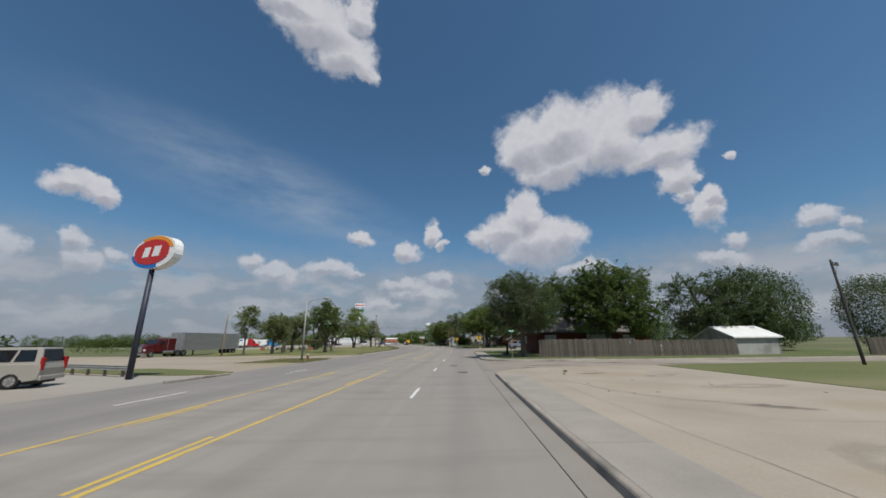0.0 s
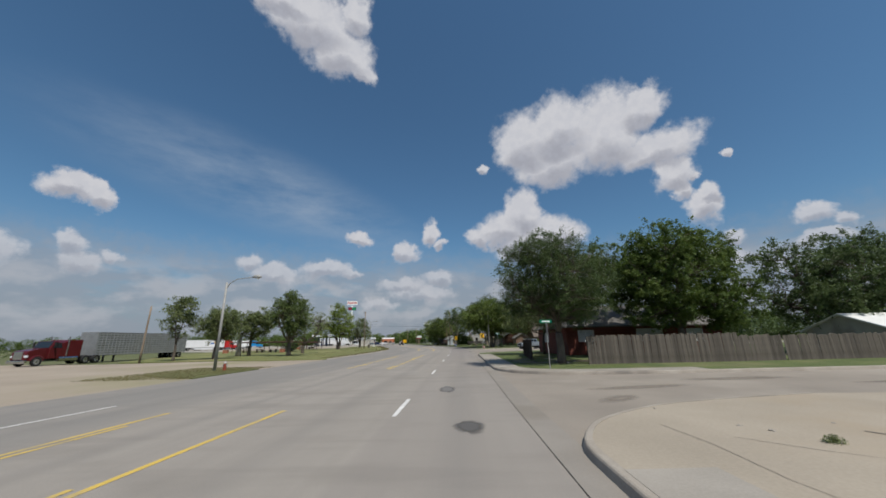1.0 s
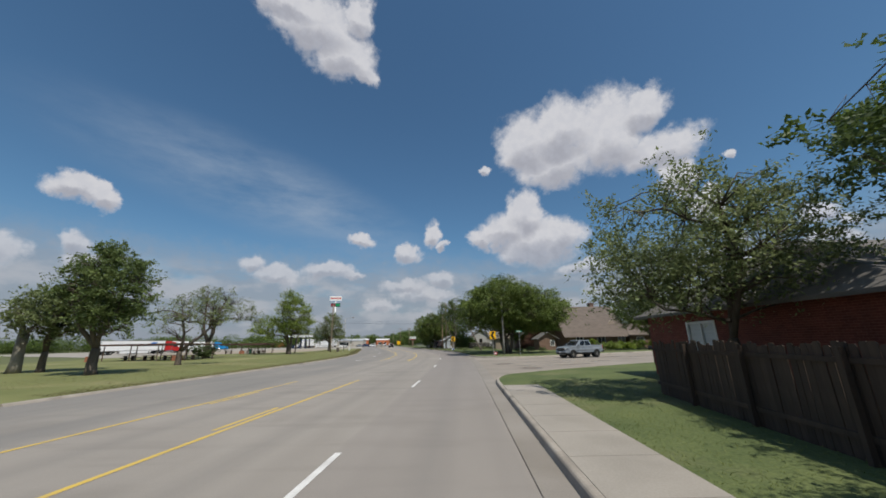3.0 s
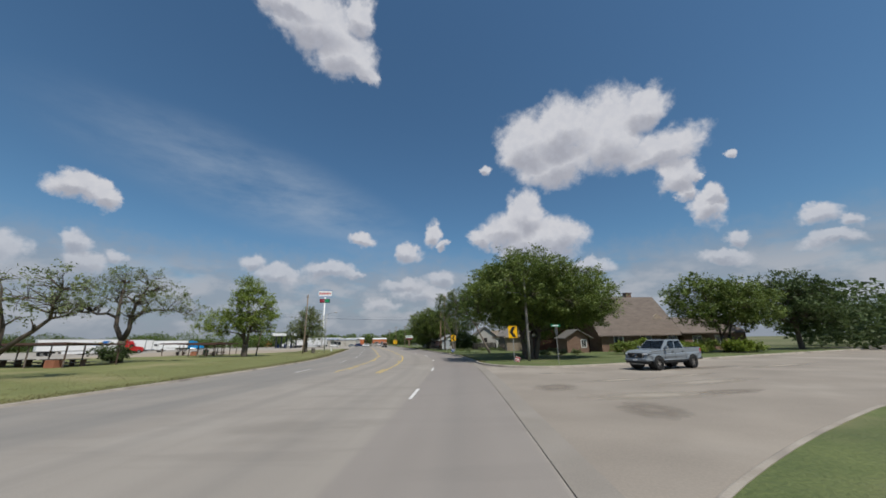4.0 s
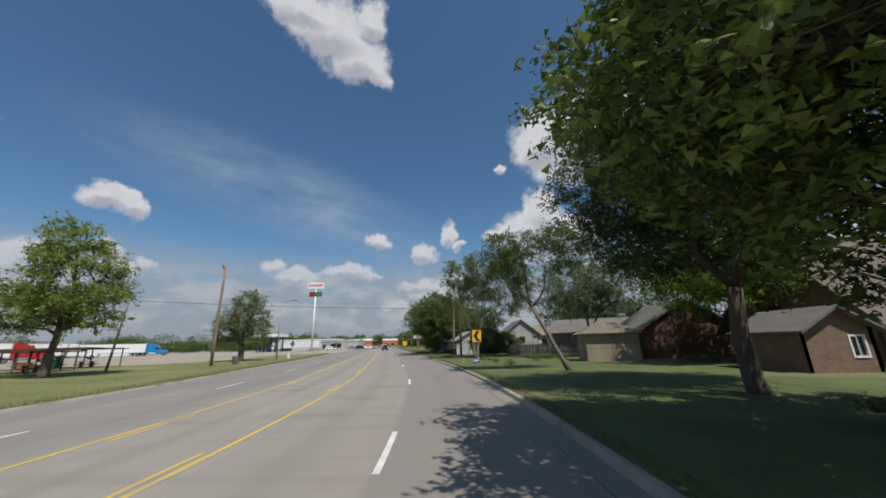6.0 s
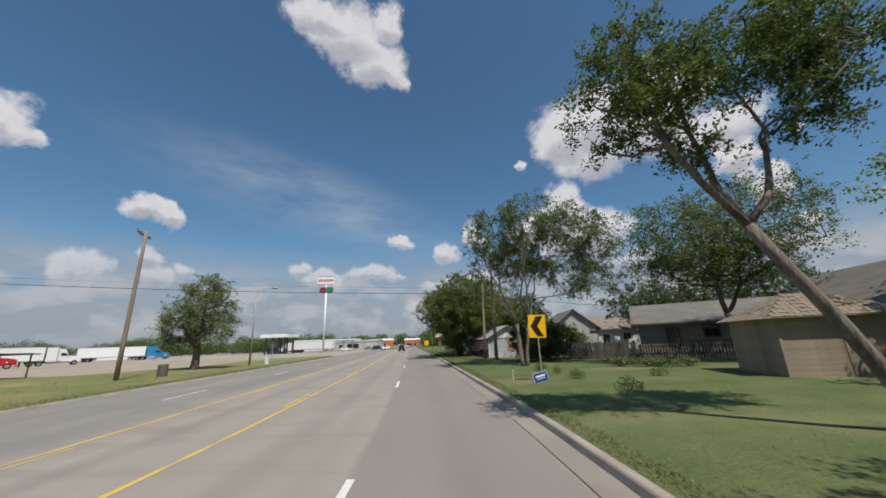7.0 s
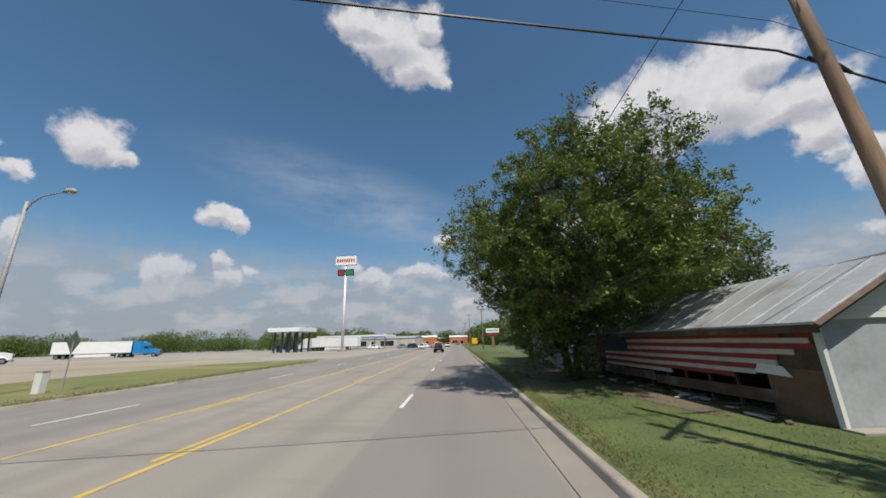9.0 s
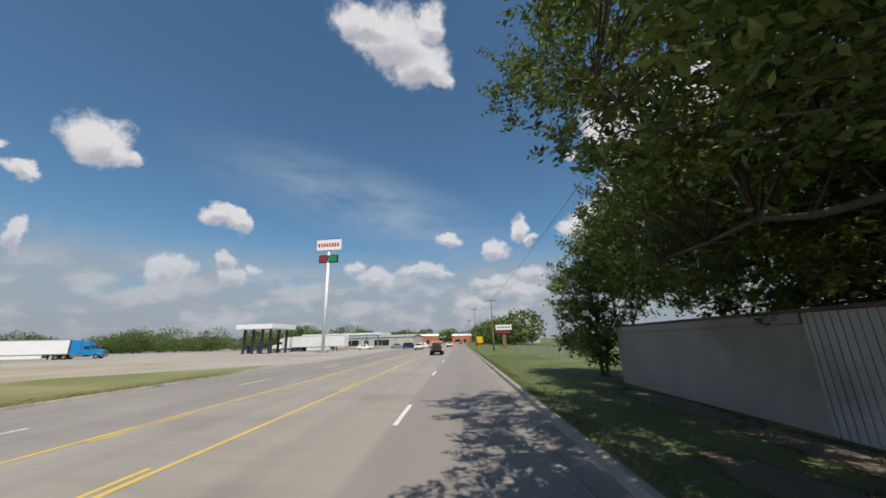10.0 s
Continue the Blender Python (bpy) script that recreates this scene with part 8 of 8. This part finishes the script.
    part("lower_bumper", taper(one(box, 2.3, 2.7, -0.86, 0.86, 0.42, 0.6, None, 0.06), 2.7, 2.1), BLACKPAINT, c, "black plastic lower bumper")
    part("skid_plate", one(box, 2.3, 2.66, -0.4, 0.4, 0.36, 0.44, None, 0.03), GALV, c)
    part("rear_bumper", one(box, -2.8, -2.6, -0.86, 0.86, 0.56, 0.74, None, 0.04), BLACKPAINT, c)
    part("number_plate", one(box, 2.722, 2.73, -0.16, 0.16, 0.6, 0.71), SIGNWHITE, c)
    part("bed_liner", one(box, -2.56, -1.14, -0.76, 0.76, 1.3, 1.368), BLACKPAINT, c)
    if tail:
        part("tailgate", one(box, -2.7, -2.655, -0.72, 0.72, 0.78, 1.36, None, 0.01), tail, c, "dark tailgate")
    if load:
        _r2 = random.Random(4)
        for i in range(9):
            part("load", one(box, -0.3, 0.3, -0.22, 0.22, 0, 0.3, pose(-2.3 + _r2.uniform(0, 1.2), _r2.uniform(-0.5, 0.5), 1.34 + _r2.uniform(0, 0.2), _r2.uniform(-15, 15), _r2.uniform(-15, 15), _r2.uniform(0, 180)), 0.03), BROWNWALL, c)
    for wx in (xf, xr):
        for s in (-1, 1):
            wheel(c, wx, s * 0.82, r, 0.28)
    return c


def car(name, x, y, rz, paint, label, length=4.8, height=1.5, suv=False, z=0.0, group=""):
    c = thing(name, x, y, z, rz, label, "car", group)
    r = 0.37 if suv else 0.33
    zf = 0.32
    h2 = length / 2
    xf, xr = h2 * 0.62, -h2 * 0.6
    belt = height * (0.6 if suv else 0.62)
    lower = [(-h2 + 0.05, 0.4), (-h2, belt * 0.8), (-h2 + 0.06, belt), (h2 * 0.42, belt - 0.02), (h2 * 0.9, belt - 0.12), (h2, belt * 0.66), (h2 - 0.04, 0.36), (h2 * 0.9, zf)] + arch(xf, r, zf) + [(xf - 0.5, zf), (xr + 0.5, zf)] + arch(xr, r, zf) + [(-h2 + 0.3, zf + 0.04)]
    w = 1.98 if suv else 1.78
    part("body", shell(lower, w, 0.06), paint, c)
    bot = ((h2 * 0.46, belt - 0.03), (-h2 + (0.06 if suv else 0.5), belt - 0.02))
    top = ((h2 * 0.14, height), (-h2 + (0.22 if suv else 1.15), height - 0.02))
    yb, yt = w / 2 - 0.06, w / 2 - 0.24
    part("cabin", loft(bot, top, yb, yt), paint, c)
    part("windscreen", end_glass(bot[0], top[0], yb, yt, 1), GLASS, c)
    part("rear_window", end_glass(bot[1], top[1], yb, yt, -1), GLASS, c)
    for s in (-1, 1):
        for f0, f1 in ((0.14, 0.4), (0.43, 0.68), (0.71, 0.93)) if suv else ((0.18, 0.5), (0.54, 0.84)):
            part("side_window", side_glass(bot, top, yb, yt, f0, f1, 0.14, 0.86, s), GLASS, c)
        part("headlight", one(box, h2 - 0.16, h2 - 0.02, s * (w / 2 - 0.3) - 0.17, s * (w / 2 - 0.3) + 0.17, belt * 0.62, belt * 0.8, None, 0.02), CLEARLAMP, c)
        part("tail_light", one(box, -h2 - 0.015, -h2 + 0.1, s * (w / 2 - 0.13) - 0.1, s * (w / 2 - 0.13) + 0.1, belt * 0.72, belt * (1.25 if suv else 0.95), None, 0.02), TAILRED, c)
        part("mirror", one(box, h2 * 0.36, h2 * 0.4, s * (w / 2 + 0.06) - 0.1, s * (w / 2 + 0.06) + 0.08, belt, belt + 0.15, None, 0.02), paint, c)
        if suv:
            part("roof_rail", one(tube, [(top[0][0] - 0.2, s * (yt - 0.06), height + 0.04), (top[1][0] + 0.1, s * (yt - 0.06), height + 0.04)], [0.02, 0.02], 6), BLACKPAINT, c)
    part("underbody", one(box, -h2 + 0.3, h2 - 0.3, -w / 2 + 0.1, w / 2 - 0.1, 0.2, 0.45), BLACKPAINT, c)
    part("bumper", one(box, -h2 - 0.05, -h2 + 0.1, -w / 2 + 0.08, w / 2 - 0.08, 0.36, 0.58, None, 0.04), paint if suv else BLACKPAINT, c)
    part("grille", one(box, h2 - 0.06, h2 + 0.01, -0.5, 0.5, 0.45, 0.62, None, 0.02), BLACKPAINT, c)
    for wx in (xf, xr):
        for s in (-1, 1):
            wheel(c, wx, s * (w / 2 - 0.11), r, 0.23)
    return c


pickup(18.2, 85.0, 203, GREYPAINT, "cement-grey crew-cab pickup stopped at the side street's mouth", z=-0.005)
pickup(lane(-1.75, 206), 206, 103.5, WHITEPAINT, "white pickup with a dark loaded tailgate on the road ahead", mat("dark_tailgate", (0.035, 0.028, 0.024), None, 2, 20, 0.6, 0.1), True, group="")
car("suv", -22.4, 17.6, -160, CHAMPAGNE, "champagne-coloured suv parked by the drive-in", 5.1, 1.93, True, 0.006)
car("car", 50.0, 27.5, 170, DKBLUE, "dark blue car parked on the side street", 4.7, 1.5, False, 0.17)
car("car", lane(-8.6, 238), 238, 283, WHITEPAINT, "white car coming down the road", 4.7, 1.45)
car("car", lane(-1.6, 262), 262, 103, WHITEPAINT, "white car far ahead on the road", 4.7, 1.5)
car("car", lane(1.9, 330), 330, 103, GREYPAINT, "grey car far ahead on the road", 4.7, 1.5)
for i, (x, y, p, rz) in enumerate(((-46, 250, GREYPAINT, 20), (-42.5, 251, DKBLUE, 20), (-39, 252, WHITEPAINT, 20), (-35.5, 253, CHAMPAGNE, 200), (-55, 247, WHITEPAINT, 20))):
    car("car", x, y, rz, p, "car parked before the truck-stop shop", 4.7, 1.5 + 0.15 * (i % 2), i % 2 == 1, 0.012, "cars at the shop")

# grey box trailer in front of the parked suv
u = thing("cargo_trailer", -26.6, 15.8, 0.006, -160, "dull grey enclosed cargo trailer", "trailer")
part("body", one(box, -2.4, 2.4, -1.0, 1.0, 0.45, 2.35, None, 0.06), SIDING_GREY, u)
for s in (-1, 1):
    wheel(u, -0.4, s * 1.0, 0.33, 0.2)
    part("fender", one(box, -0.85, 0.05, s * 1.02 - 0.1, s * 1.02 + 0.1, 0.7, 0.76), BLACKPAINT, u)
part("tongue", one(tube, [(2.4, 0, 0.5), (3.5, 0, 0.45)], [0.06, 0.05], 6), BLACKPAINT, u)


def tractor(x, y, rz, paint, label, sleeper=True, old=False, z=0.014):
    c = thing("semi_truck", x, y, z, rz, label, "truck", "parked trucks")
    roof = 3.0 if old else 3.9
    part("hood", shell([(1.2, 0.8), (1.2, 2.05), (1.9, 2.0), (3.1, 1.75), (3.3, 1.5), (3.35, 0.75), (2.9, 0.6)], 1.9 if old else 2.2, 0.08), paint, c)
    part("cab", shell([(-0.4, 0.8), (-0.4, roof - 0.5), (0.5, roof - 0.3), (0.9, 2.85), (1.3, 2.0), (1.3, 0.8)], 2.3, 0.07), paint, c)
    if sleeper:
        part("sleeper", shell([(-2.2, 0.9), (-2.2, roof), (-0.6, roof), (0.2, roof - 0.5), (-0.38, 0.9)], 2.42, 0.07), paint, c)
    part("windscreen", one(prism, [(0.93, 2.8), (0.97, 2.82), (1.34, 2.08), (1.28, 2.06)], -0.98, 0.98), GLASS, c)
    for s in (-1, 1):
        part("side_window", one(prism, [(0.0, 2.05), (1.05, 2.05), (0.75, 2.65), (0.0, 2.65)], s * 1.16 - 0.012, s * 1.16 + 0.012), GLASS, c)
        part("fuel_tank", one(cyl, (-1.9, s * 1.0, 0.75), (0.2, s * 1.0, 0.75), 0.32, None, 14), CHROME, c)
        part("exhaust_stack", one(cyl, (-0.5, s * 1.25, 1.0), (-0.5, s * 1.25, roof + 0.4), 0.07, None, 10), CHROME, c)
        part("headlight", one(box, 3.1, 3.34, s * 0.85 - 0.15, s * 0.85 + 0.15, 1.0, 1.25, None, 0.04), CLEARLAMP, c)
        wheel(c, 2.3, s * 1.05, 0.52, 0.3)
        part("front_fender", one(tube, [(2.3 + 0.62 * math.cos(a), s * 1.05, 0.52 + 0.62 * math.sin(a)) for a in [radians(v) for v in range(10, 175, 20)]], [0.14] * 9, 6), paint, c)
        for wx in (-3.0, -4.35):
            wheel(c, wx, s * 0.95, 0.52, 0.55)
        part("mirror", one(box, 0.98, 1.06, s * 1.45 - 0.12, s * 1.45 + 0.12, 2.1, 2.7), BLACKPAINT, c)
    part("chassis", one(box, -5.1, 3.0, -0.45, 0.45, 0.6, 0.95), BLACKPAINT, c)
    part("grille", one(box, 3.28, 3.38, -0.55, 0.55, 0.8, 1.7, None, 0.03), CHROME, c)
    part("bumper", one(box, 3.2, 3.5, -1.15, 1.15, 0.35, 0.7, None, 0.05), CHROME, c)
    return c


def box_trailer(x, y, rz, label, length=15.5, marks=False, z=0.014):
    c = thing("semi_trailer", x, y, z, rz, label, "trailer", "parked trailers")
    part("body", one(box, -length, 0, -1.28, 1.28, 1.15, 4.1, None, 0.04), TRAILER, c)
    part("roof_edge", one(lambda bm: [box(bm, -length, 0, s * 1.29 - 0.02, s * 1.29 + 0.02, 3.98, 4.1) for s in (-1, 1)]), GALV, c)
    part("lower_rail", one(lambda bm: [box(bm, -length, 0, s * 1.29 - 0.02, s * 1.29 + 0.02, 1.1, 1.24) for s in (-1, 1)]), GALV, c)
    part("skirt", one(lambda bm: [box(bm, -length + 4.5, -4, s * 1.2 - 0.02, s * 1.2 + 0.02, 0.4, 1.1) for s in (-1, 1)]), TRAILER, c)
    for s in (-1, 1):
        part("landing_gear", one(box, -3.3, -3.1, s * 0.8 - 0.08, s * 0.8 + 0.08, 0, 1.15), BLACKPAINT, c)
    part("bogie", one(box, -length + 0.6, -length + 3.6, -0.6, 0.6, 0.6, 1.1), BLACKPAINT, c)
    for wx in (-length + 1.2, -length + 2.5):
        for s in (-1, 1):
            wheel(c, wx, s * 0.95, 0.5, 0.55)
    if marks:
        for s in (-1, 1):
            m = part("marking", one(prism, [(-5.6, 2.4), (-4.2, 2.4), (-3.6, 3.0), (-5.0, 3.0)], s * 1.285 - 0.004, s * 1.285 + 0.004), SIGNBLUE, c, "blue slanted mark")
            part("marking", one(prism, [(-4.0, 3.0), (-2.6, 3.0), (-2.0, 3.6), (-3.4, 3.6)], s * 1.285 - 0.004, s * 1.285 + 0.004), SIGNBLUE, c, "blue slanted mark")
            part("marking", one(cyl, (-3.9, s * 1.284, 2.95), (-3.9, s * 1.292, 2.95), 0.32, None, 16), SIGNYELLOW, c, "yellow disc")
    return c


def rig(x, y, rz, paint, t_label, b_label, marks=False, old=False):
    """A tractor whose kingpin stands at x, y, and its trailer behind."""
    c, s = math.cos(radians(rz)), math.sin(radians(rz))
    tractor(x + 3.6 * c, y + 3.6 * s, rz, paint, t_label, True, old)
    box_trailer(x + 1.1 * c, y + 1.1 * s, rz, b_label, 15.5, marks)


rig(-90.5, 160.0, 59, REDPAINT, "bright red sleeper tractor parked at the truck stop", "white box trailer with blue marks", True)
rig(-95.5, 174.5, 59, WHITEPAINT, "white sleeper tractor parked at the truck stop", "plain white box trailer")
rig(-104.5, 206.6, 35, BLUEPAINT, "bright blue sleeper tractor parked at the truck stop", "long plain white box trailer")
box_trailer(-57.0, 240.0, 4, "white box trailer standing behind the fuel canopy")
tractor(-76.0, 239.2, 184, WHITEPAINT, "white tractor by the fuel canopy")

# cattle truck: maroon tractor and slatted aluminium trailer
tractor(-47.9, 59.4, -94, MAROON, "maroon long-nosed tractor with chrome stacks", True, True, 0.0)
ct = thing("cattle_trailer", -48.2, 63.8, 0.0, -94, "tall slatted aluminium cattle trailer", "trailer")
ALU = mat("dull_aluminium", (0.36, 0.37, 0.37), (0.26, 0.265, 0.27), 1.5, 20, 0.5, 0.05, metal=0.5)
part("body", one(box, -15.5, -0.2, -1.2, 1.2, 0.9, 3.95), mat("trailer_dark", (0.06, 0.055, 0.05), None, 2, 20, 0.8, 0.0), ct)
for s in (-1, 1):
    for k in range(9):
        part("slat", one(box, -15.5, -0.2, s * 1.25 - 0.02, s * 1.25 + 0.02, 0.95 + k * 0.335, 1.22 + k * 0.335), ALU, ct)
    for k in range(31):
        part("rib", one(box, -15.5 + k * 0.508, -15.4 + k * 0.508, s * 1.29 - 0.03, s * 1.29 + 0.03, 0.9, 3.98), ALU, ct)
part("nose", one(box, -0.2, 0.0, -1.3, 1.3, 0.9, 3.98), ALU, ct)
part("roof", one(box, -15.5, 0, -1.3, 1.3, 3.98, 4.05), ALU, ct)
for wx in (-13.2, -14.4):
    for s in (-1, 1):
        wheel(ct, wx, s * 0.95, 0.5, 0.5)
for s in (-1, 1):
    part("landing_gear", one(box, -3.3, -3.1, s * 0.8 - 0.08, s * 0.8 + 0.08, 0, 0.95), BLACKPAINT, ct)

# school bus and a water tower far up the road
bs = thing("school_bus", lane(9.5, 292), 292, 0.1, 100, "yellow school bus parked far up the road", "bus")
part("body", one(box, -5, 4, -1.2, 1.2, 0.6, 3.0, None, 0.15), SIGNYELLOW, bs)
part("hood", one(box, 4, 5.2, -1.0, 1.0, 0.6, 1.8, None, 0.1), SIGNYELLOW, bs)
for s in (-1, 1):
    for k in range(8):
        part("side_window", one(box, -4.6 + k * 1.05, -3.75 + k * 1.05, s * 1.2 - 0.015, s * 1.2 + 0.015, 1.9, 2.6), GLASS, bs)
    wheel(bs, 4.2, s * 1.0, 0.5, 0.3)
    wheel(bs, -2.6, s * 1.0, 0.5, 0.5)
wt = thing("water_tower", -27, 640, 0, 0, "pale water tower above the far town", "water tower")
part("stem", one(cyl, (0, 0, 0), (0, 0, 26), 1.6, 1.2, 16), SIDING_WHITE, wt)
part("tank", one(tube, [(0, 0, 25), (0, 0, 27), (0, 0, 30), (0, 0, 33), (0, 0, 34.5)], [1.5, 4.6, 5.6, 4.4, 1.0], 20), SIDING_WHITE, wt, smooth=True)

# ---- grass, weeds and small litter ----


def blades(name, label, count, where, h0, leaf, seed, width=0.012):
    """Short grass blades over a stretch of lawn, one mass."""
    rng = np.random.default_rng(seed)
    p = where(rng, count)
    n = len(p)
    a = rng.uniform(0, math.tau, n)
    h = h0 * rng.uniform(0.5, 1.4, n)
    w = width * rng.uniform(0.7, 1.4, n)
    lean = rng.normal(size=(n, 2)) * h[:, None] * 1.1
    dx, dy = np.cos(a) * w, np.sin(a) * w
    vs = np.stack([np.stack([p[:, 0] - dx, p[:, 1] - dy, p[:, 2]], 1), np.stack([p[:, 0] + dx, p[:, 1] + dy, p[:, 2]], 1), np.stack([p[:, 0] + lean[:, 0], p[:, 1] + lean[:, 1], p[:, 2] + h], 1)], 1).reshape(-1, 3)
    me = bpy.data.meshes.new(name)
    me.vertices.add(n * 3)
    me.vertices.foreach_set("co", vs.astype(np.float32).ravel())
    me.loops.add(n * 3)
    me.loops.foreach_set("vertex_index", np.arange(n * 3, dtype=np.int32))
    me.polygons.add(n)
    me.polygons.foreach_set("loop_start", np.arange(0, n * 3, 3, dtype=np.int32))
    me.update(calc_edges=True)
    tagged(mesh_part(name, me, leaf, None), label, "grass", "", "stuff")


def band(o0, o1, y0, y1, z, power=1.0):
    def f(rng, n):
        y = rng.uniform(y0, y1, n)
        o = o0 + (o1 - o0) * rng.uniform(0, 1, n) ** power
        sl = np.interp(y, LINE_Y, SLOPE)
        x = np.interp(y, LINE_Y, LINE_X) + o * np.sqrt(1 + sl**2)
        # uneven growth
        k = np.sin(x * 1.3 + np.sin(y * 0.7) * 2) * np.sin(y * 0.9 + x * 0.4) + rng.normal(size=n) * 0.8
        m = k > -1.1
        return np.stack([x, y, np.full(n, z)], 1)[m]
    return f


GRASSLEAF = leaf_mat("grass_blades", (0.13, 0.165, 0.045), (0.22, 0.25, 0.085), 0.45)
DRYLEAF = leaf_mat("dry_blades", (0.12, 0.12, 0.045), (0.24, 0.21, 0.1), 0.3)
blades("grass", "short mown grass blades on the lawn", 30000, band(KERB + 0.18, KERB + 13, 92, 150, 0.14, 1.4), 0.022, GRASSLEAF, 1, 0.008)
blades("grass", "short mown grass blades on the shaded lawn", 14000, band(KERB + 1.6, KERB + 9, 37, 62, 0.14, 1.2), 0.04, GRASSLEAF, 2, 0.008)
blades("grass", "longer grass along the kerb and the old shed", 32000, band(KERB + 0.16, KERB + 6, 143, 200, 0.14, 1.5), 0.05, GRASSLEAF, 3, 0.009)
blades("dry_grass", "dry grass blades along the kerb's edge", 26000, band(KERB + 0.15, KERB + 0.6, 92, 240, 0.14), 0.06, DRYLEAF, 4, 0.009)
blades("dry_grass", "dry ragged grass at the lawn's edge by the road", 30000, band(LEFT - 2.2, LEFT - 0.1, 60, 176, 0.07, 0.5), 0.07, DRYLEAF, 5, 0.012)
blades("grass", "mown grass of the roadside park", 22000, band(LEFT - 12, LEFT - 0.2, 62, 150, 0.07), 0.05, DRYLEAF, 6, 0.012)
blades("dry_grass", "tufts of dry grass round the dirt drive", 11000, band(LEFT - 7, LEFT - 0.2, 36.5, 46.5, 0.03), 0.07, DRYLEAF, 7, 0.014)

# small litter: a white scrap on the lawn, stones on the apron
for i, (x, y, z) in enumerate(((8.4, 121.0, 0.16), (-22.0, 132.0, 0.09))):
    o = thing("paper_scrap", x, y, z, 40 * i, "crumpled white paper scrap on the grass", "litter", "litter")
    part("sheet", one(box, -0.06, 0.06, -0.04, 0.04, 0, 0.035, None, 0.02), SIGNWHITE, o)
_rp = random.Random(31)
for i in range(22):
    x, y = _rp.uniform(6, 15), _rp.uniform(12, 25)
    o = thing("stone", x, y, 0.135, _rp.uniform(0, 360), "small pale stone lying on the sandy apron", "stone", "stones on the apron")
    bm = bmesh.new()
    bmesh.ops.create_icosphere(bm, subdivisions=1, radius=_rp.uniform(0.03, 0.09))
    for v in bm.verts:
        v.co.z *= 0.55
        v.co += Vector((_rp.uniform(-1, 1), _rp.uniform(-1, 1), _rp.uniform(-1, 1))) * 0.012
    part("rock", bm, CONCRETE, o)
